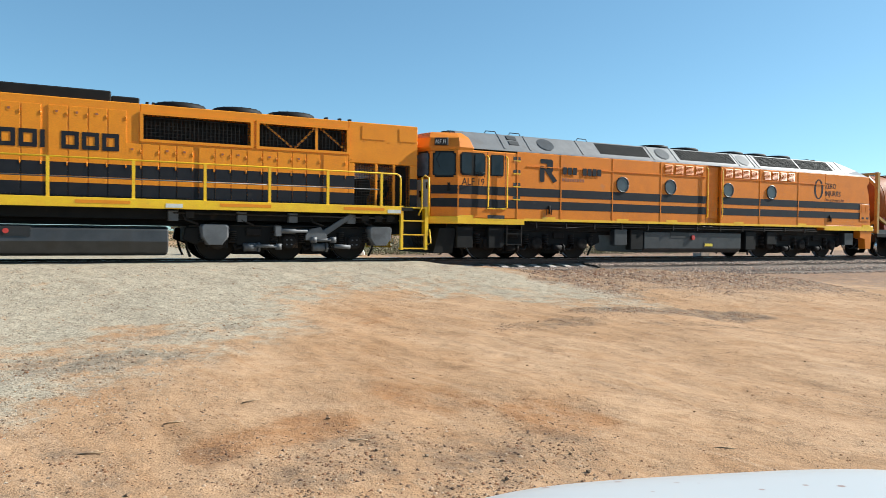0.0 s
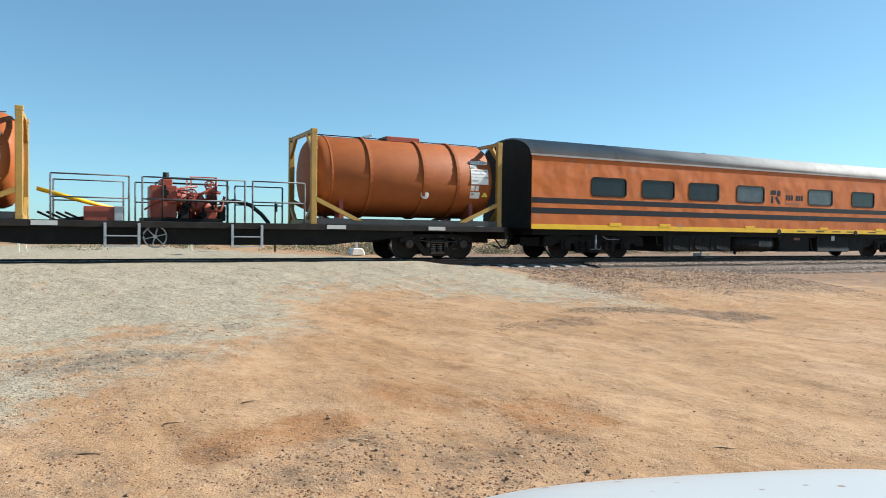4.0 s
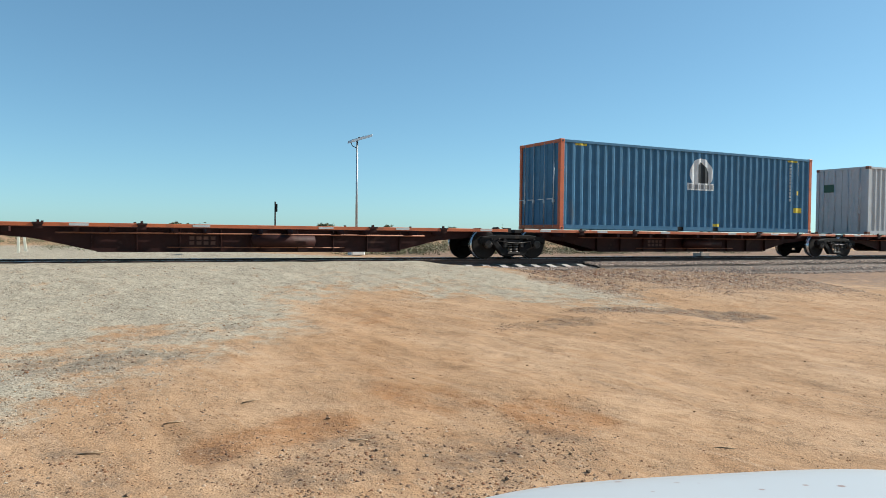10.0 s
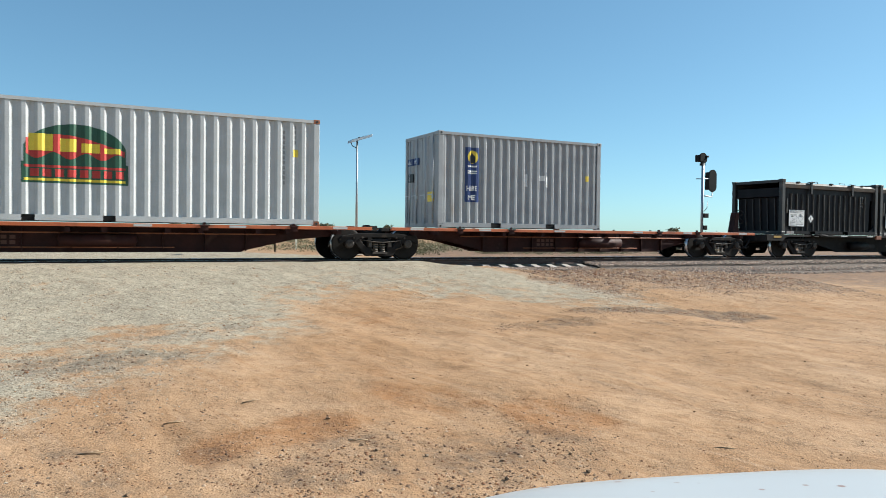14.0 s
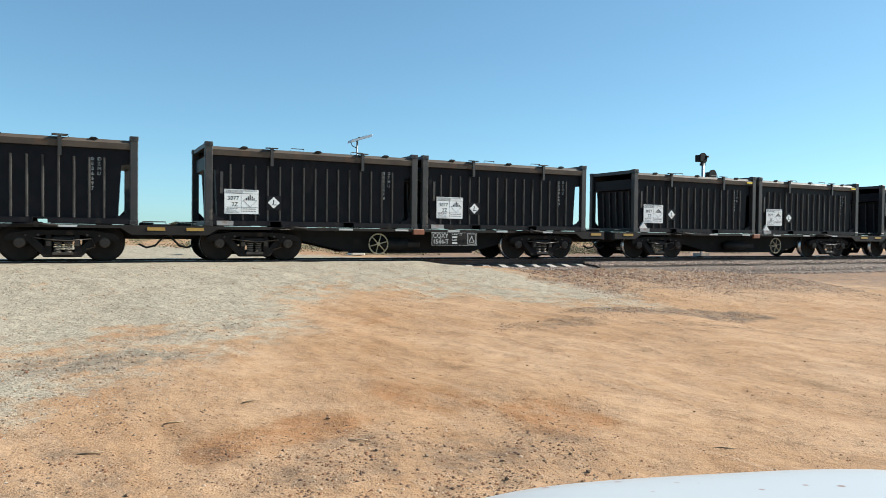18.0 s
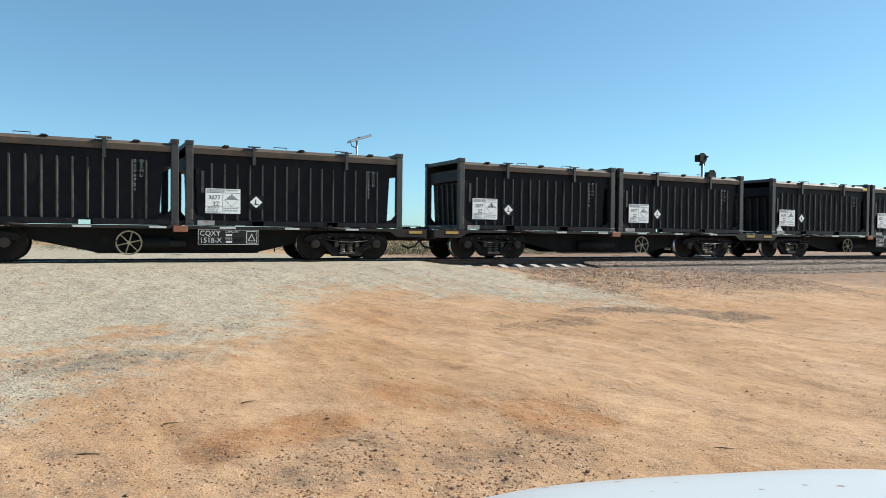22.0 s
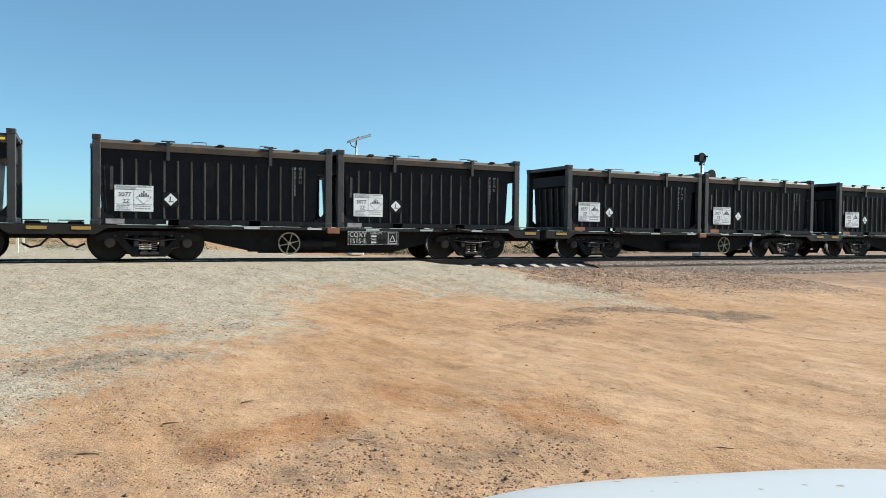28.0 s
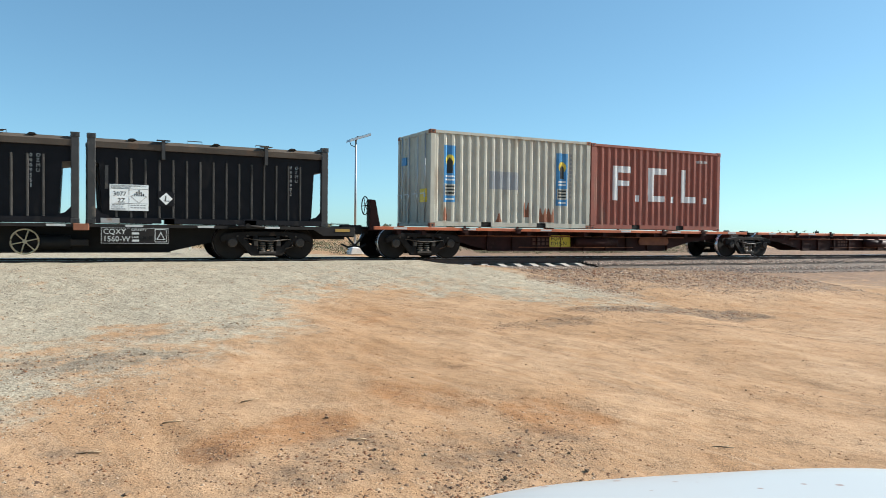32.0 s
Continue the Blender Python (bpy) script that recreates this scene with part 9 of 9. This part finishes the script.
for x0, x1 in ((-104.6, -102.45), (-101.03, -98.25), (-96.95, -94.77), (-94.68, -92.7)):
    bm = bmesh.new()
    roof_plate(bm, x0, x1, 0.14, 0.93, 0.006)
    g = part("roof_grille", bm, m_grille, l2, "black sloping roof grille")
    bm = bmesh.new()
    n = int((x1 - x0) / 0.07)
    for i in range(n):
        x = x0 + (x1 - x0) * (i + 0.5) / n
        roof_plate(bm, x - 0.01, x + 0.01, 0.16, 0.91, 0.018)
    part("grille_slats", bm, m_black, g)
bm = bmesh.new()
for x in (-108.35, -107.4, -105.35, -102.3, -101.2, -98.1, -97.3, -97.1, -92.5, -92.1):
    roof_plate(bm, x - 0.03, x + 0.03, 0.0, 1.0, 0.015)
part("roof_rib", bm, m_greyroof, l2)
for x in (-106.7, -101.75, -97.75):
    bm = bmesh.new()
    q = [Vector((x + 0.3 * math.cos(2 * math.pi * k / 24), 0, 0)) + Vector((0, -1.14 + 0.2 * math.sin(2 * math.pi * k / 24), 3.67 + 0.2 * math.sin(2 * math.pi * k / 24))) for k in range(24)]
    bm.faces.new([bm.verts.new(p + Vector((0, -0.012, 0.012))) for p in q])
    part("roof_hatch", bm, m_tank, l2, "round roof hatch")
bm = bmesh.new()
for z in (0.3, 0.65):
    roof_plate(bm, -108.1, -107.75, z, z + 0.25, 0.02)
part("roof_step", bm, m_ink, l2, "black triangular roof steps")
for x in (-101.2, -99.7, -97.3, -96.0, -94.6):
    bm = bmesh.new()
    lathe(bm, [(0, 0.62), (0.09, 0.6), (0.12, 0.5)], (x, 0, 3.97), "z", 24)
    part("roof_fan", bm, m_black, l2, "low black roof fan")
bm = bmesh.new()
for x in (-108.6, -107.7, -105.0):
    tube(bm, [(x, -0.5, 3.97), (x + 0.05, -0.5, 4.06), (x + 0.4, -0.5, 4.06), (x + 0.45, -0.5, 3.97)], 0.015)
for x in (-93.0, -92.6):
    box(bm, x, x + 0.15, -0.3, -0.1, 3.9, 4.05)
part("roof_fitting", bm, m_dark, l2)
# below the floor
bm = bmesh.new()
box(bm, -107.6, -93.5, -1.2, 1.2, 0.92, 1.22)
box(bm, -110.2, -90.4, -1.05, 1.05, 0.8, 1.1)
part("underframe", bm, m_black, l2)
bm = bmesh.new()
prism(bm, [(-1.36, 0.92), (-1.36, 0.34), (-1.2, 0.2), (1.2, 0.2), (1.36, 0.34), (1.36, 0.92)], "x", -102.68, -97.98)
ft = part("fuel_tank", bm, m_tank, l2, "long grey fuel tank", bevel=0.015)
bm = bmesh.new()
box(bm, -101.5, -100.6, -1.372, -1.36, 0.72, 0.92)
box(bm, -99.9, -99.4, -1.372, -1.36, 0.4, 0.56)
part("gauge_panel", bm, m_ink, ft)
bm = bmesh.new()
box(bm, -99.84, -99.46, -1.378, -1.372, 0.43, 0.53)
part("gauge_glass", bm, m_logoyellow, ft, "yellow gauge")
bm = bmesh.new()
cyl(bm, (-100.45, -1.4, 0.74), 0.08, 0.06, "y", 12)
part("filler_cap", bm, m_logored2, ft, "red filler cap")
bm = bmesh.new()
tube(bm, [(-107.4, -1.4, 1.14), (-104.5, -1.4, 1.12), (-100, -1.4, 1.13), (-93.8, -1.4, 1.12)], 0.03)
tube(bm, [(-107.2, -1.42, 1.05), (-106.0, -1.42, 1.0), (-105.2, -1.42, 1.06), (-93.8, -1.42, 1.05)], 0.022)
for i in range(12):
    x = -107.2 + 1.15 * i
    box(bm, x - 0.02, x + 0.02, -1.46, -1.38, 0.98, 1.2)
part("pipework", bm, m_dark, l2, "dull pipes along the skirt")
for x, z0, mt in ((-110.0, 0.35, m_black), (-108.9, 0.35, m_black), (-104.0, 0.45, m_tank), (-103.3, 0.3, m_black), (-97.75, 0.3, m_black), (-96.6, 0.5, m_black), (-92.0, 0.5, m_tank)):
    bm = bmesh.new()
    box(bm, x, x + 0.55, -1.38, -1.1, z0, 1.0)
    part("sand_box", bm, mt, l2, bevel=0.02)
bm = bmesh.new()
for z in (0.45, 0.78):
    box(bm, -108.3, -107.75, -1.45, -1.2, z, z + 0.03)
for x in (-108.3, -107.77):
    box(bm, x, x + 0.03, -1.45, -1.42, 0.42, 1.1)
part("cab_steps", bm, m_dark, l2, "dark cab steps")
bm = bmesh.new()
prism(bm, [(-91.1, 1.08), (-90.35, 1.08), (-90.4, 0.35), (-90.75, 0.35), (-90.8, 0.75), (-91.1, 0.8)], "y", -1.45, -1.15)
part("end_step", bm, m_orange2, l2, "orange end step", bevel=0.01)
bm = bmesh.new()
prism(bm, [(-110.75, 0.2), (-110.55, 0.95), (-110.0, 0.95), (-110.1, 0.2)], "y", -1.3, 1.3)
part("snow_plough", bm, m_black, l2, "dark grey pilot plate", bevel=0.01)
loco_bogie(l2, -107.05, 1.78, "black three-axle bogie", m_black, grey=False)
loco_bogie(l2, -94.45, 1.85, "black three-axle bogie", m_black, grey=False)
coupler(l2, -110.5, -1)
coupler(l2, -90.35, 1)
bm = bmesh.new()
for k in range(3):
    tube(bm, [(-90.3, -0.9 + 0.3 * k, 1.3), (-90.05, -0.9 + 0.3 * k, 0.95), (-89.85, -0.9 + 0.3 * k, 1.15)], 0.03)
part("jumper_cable", bm, m_rubber, l2, "black jumper cables")
# writing and signs
letters("ALF 19", 0.3, -109.9, 2.25, -YW, m_navy, l2, "cab_number", 0.9)
bm = bmesh.new()
slab(bm, -107.1, -106.75, 3.03, 3.17, -YW - 0.004, 0.004, 0.05)
slab(bm, -106.85, -106.62, 2.75, 3.17, -YW - 0.004, 0.005, 0.09)
slab(bm, -107.12, -106.94, 2.45, 2.95, -YW - 0.004, 0.004, 0.05)
prism(bm, [(-106.95, 2.85), (-106.8, 2.9), (-106.45, 2.5), (-106.6, 2.43)], "y", -YW - 0.009, -YW - 0.004)
part("sign_emblem", bm, m_navy, l2, "dark emblem")
bm = bmesh.new()
for i in range(8):
    if i != 3:
        slab(bm, -106.25 + 0.198 * i, -106.09 + 0.198 * i, 2.72, 2.95, -YW - 0.022, 0.004, 0.02)
part("sign_bar", bm, m_navy, l2, "dark sign bars")
bm = bmesh.new()
for i in range(9):
    box(bm, -106.25 + 0.1 * i, -106.18 + 0.1 * i, -YW - 0.004, -YW, 2.5, 2.6)
part("sign_line", bm, m_rust, l2)
bm = bmesh.new()
ring = [[(-93.8 + a * math.cos(2 * math.pi * k / 32), 2.72 + b * math.sin(2 * math.pi * k / 32)) for k in range(32)] for a, b in ((0.27, 0.39), (0.17, 0.35))]
for k in range(32):
    q = (k + 1) % 32
    prism(bm, [ring[0][k], ring[0][q], ring[1][q], ring[1][k]], "y", -YW - 0.005, -YW)
part("sign_ring", bm, m_navy, l2, "dark oval ring")
for dx in (0, 0.008):
    letters("ZERO", 0.29, -93.42 + dx, 2.77, -YW - dx * 0.1, m_navy, l2, "safety_slogan", 0.92)
    letters("INJURIES", 0.29, -93.42 + dx, 2.47, -YW - dx * 0.1, m_navy, l2, "safety_slogan", 0.88)
letters("Our goal every day", 0.16, -93.42, 2.26, -YW, m_navy, l2, "safety_slogan", 0.95)
ride(l2, -110.3)


# ---- movement ----
def motions():
    for ob, x, y, z in RIDERS:
        walk(ob, [(t, pose(x - s, YC + y, RAIL + z)) for t, s in zip(TIMES, TRAVEL)])
    place = {ob.name: x for ob, x, y, z in RIDERS}
    base = {ob.name: ORIGIN.get(ob.name, 0.0) for ob, x, y, z in RIDERS}
    for ob, carrier, r in WHEELS:
        along = place[carrier.name] + (ob.parent.location.x if ob.parent else 0) + ob.location.x
        here = ob.location.copy()
        steps = [k / 15 for k in range(481) if -9 < along - travel(k / 15) < 62]
        if not steps:
            continue
        rows = [(0.0, steps[0])] if steps[0] > 0 else []
        rows += [(t, t) for t in steps]
        if steps[-1] < 32:
            rows.append((32.0, steps[-1]))
        walk(ob, [(t, Matrix.Translation(here) @ Matrix.Rotation(-(travel(q) / r) % (2 * math.pi), 4, "Y")) for t, q in rows])


motions()
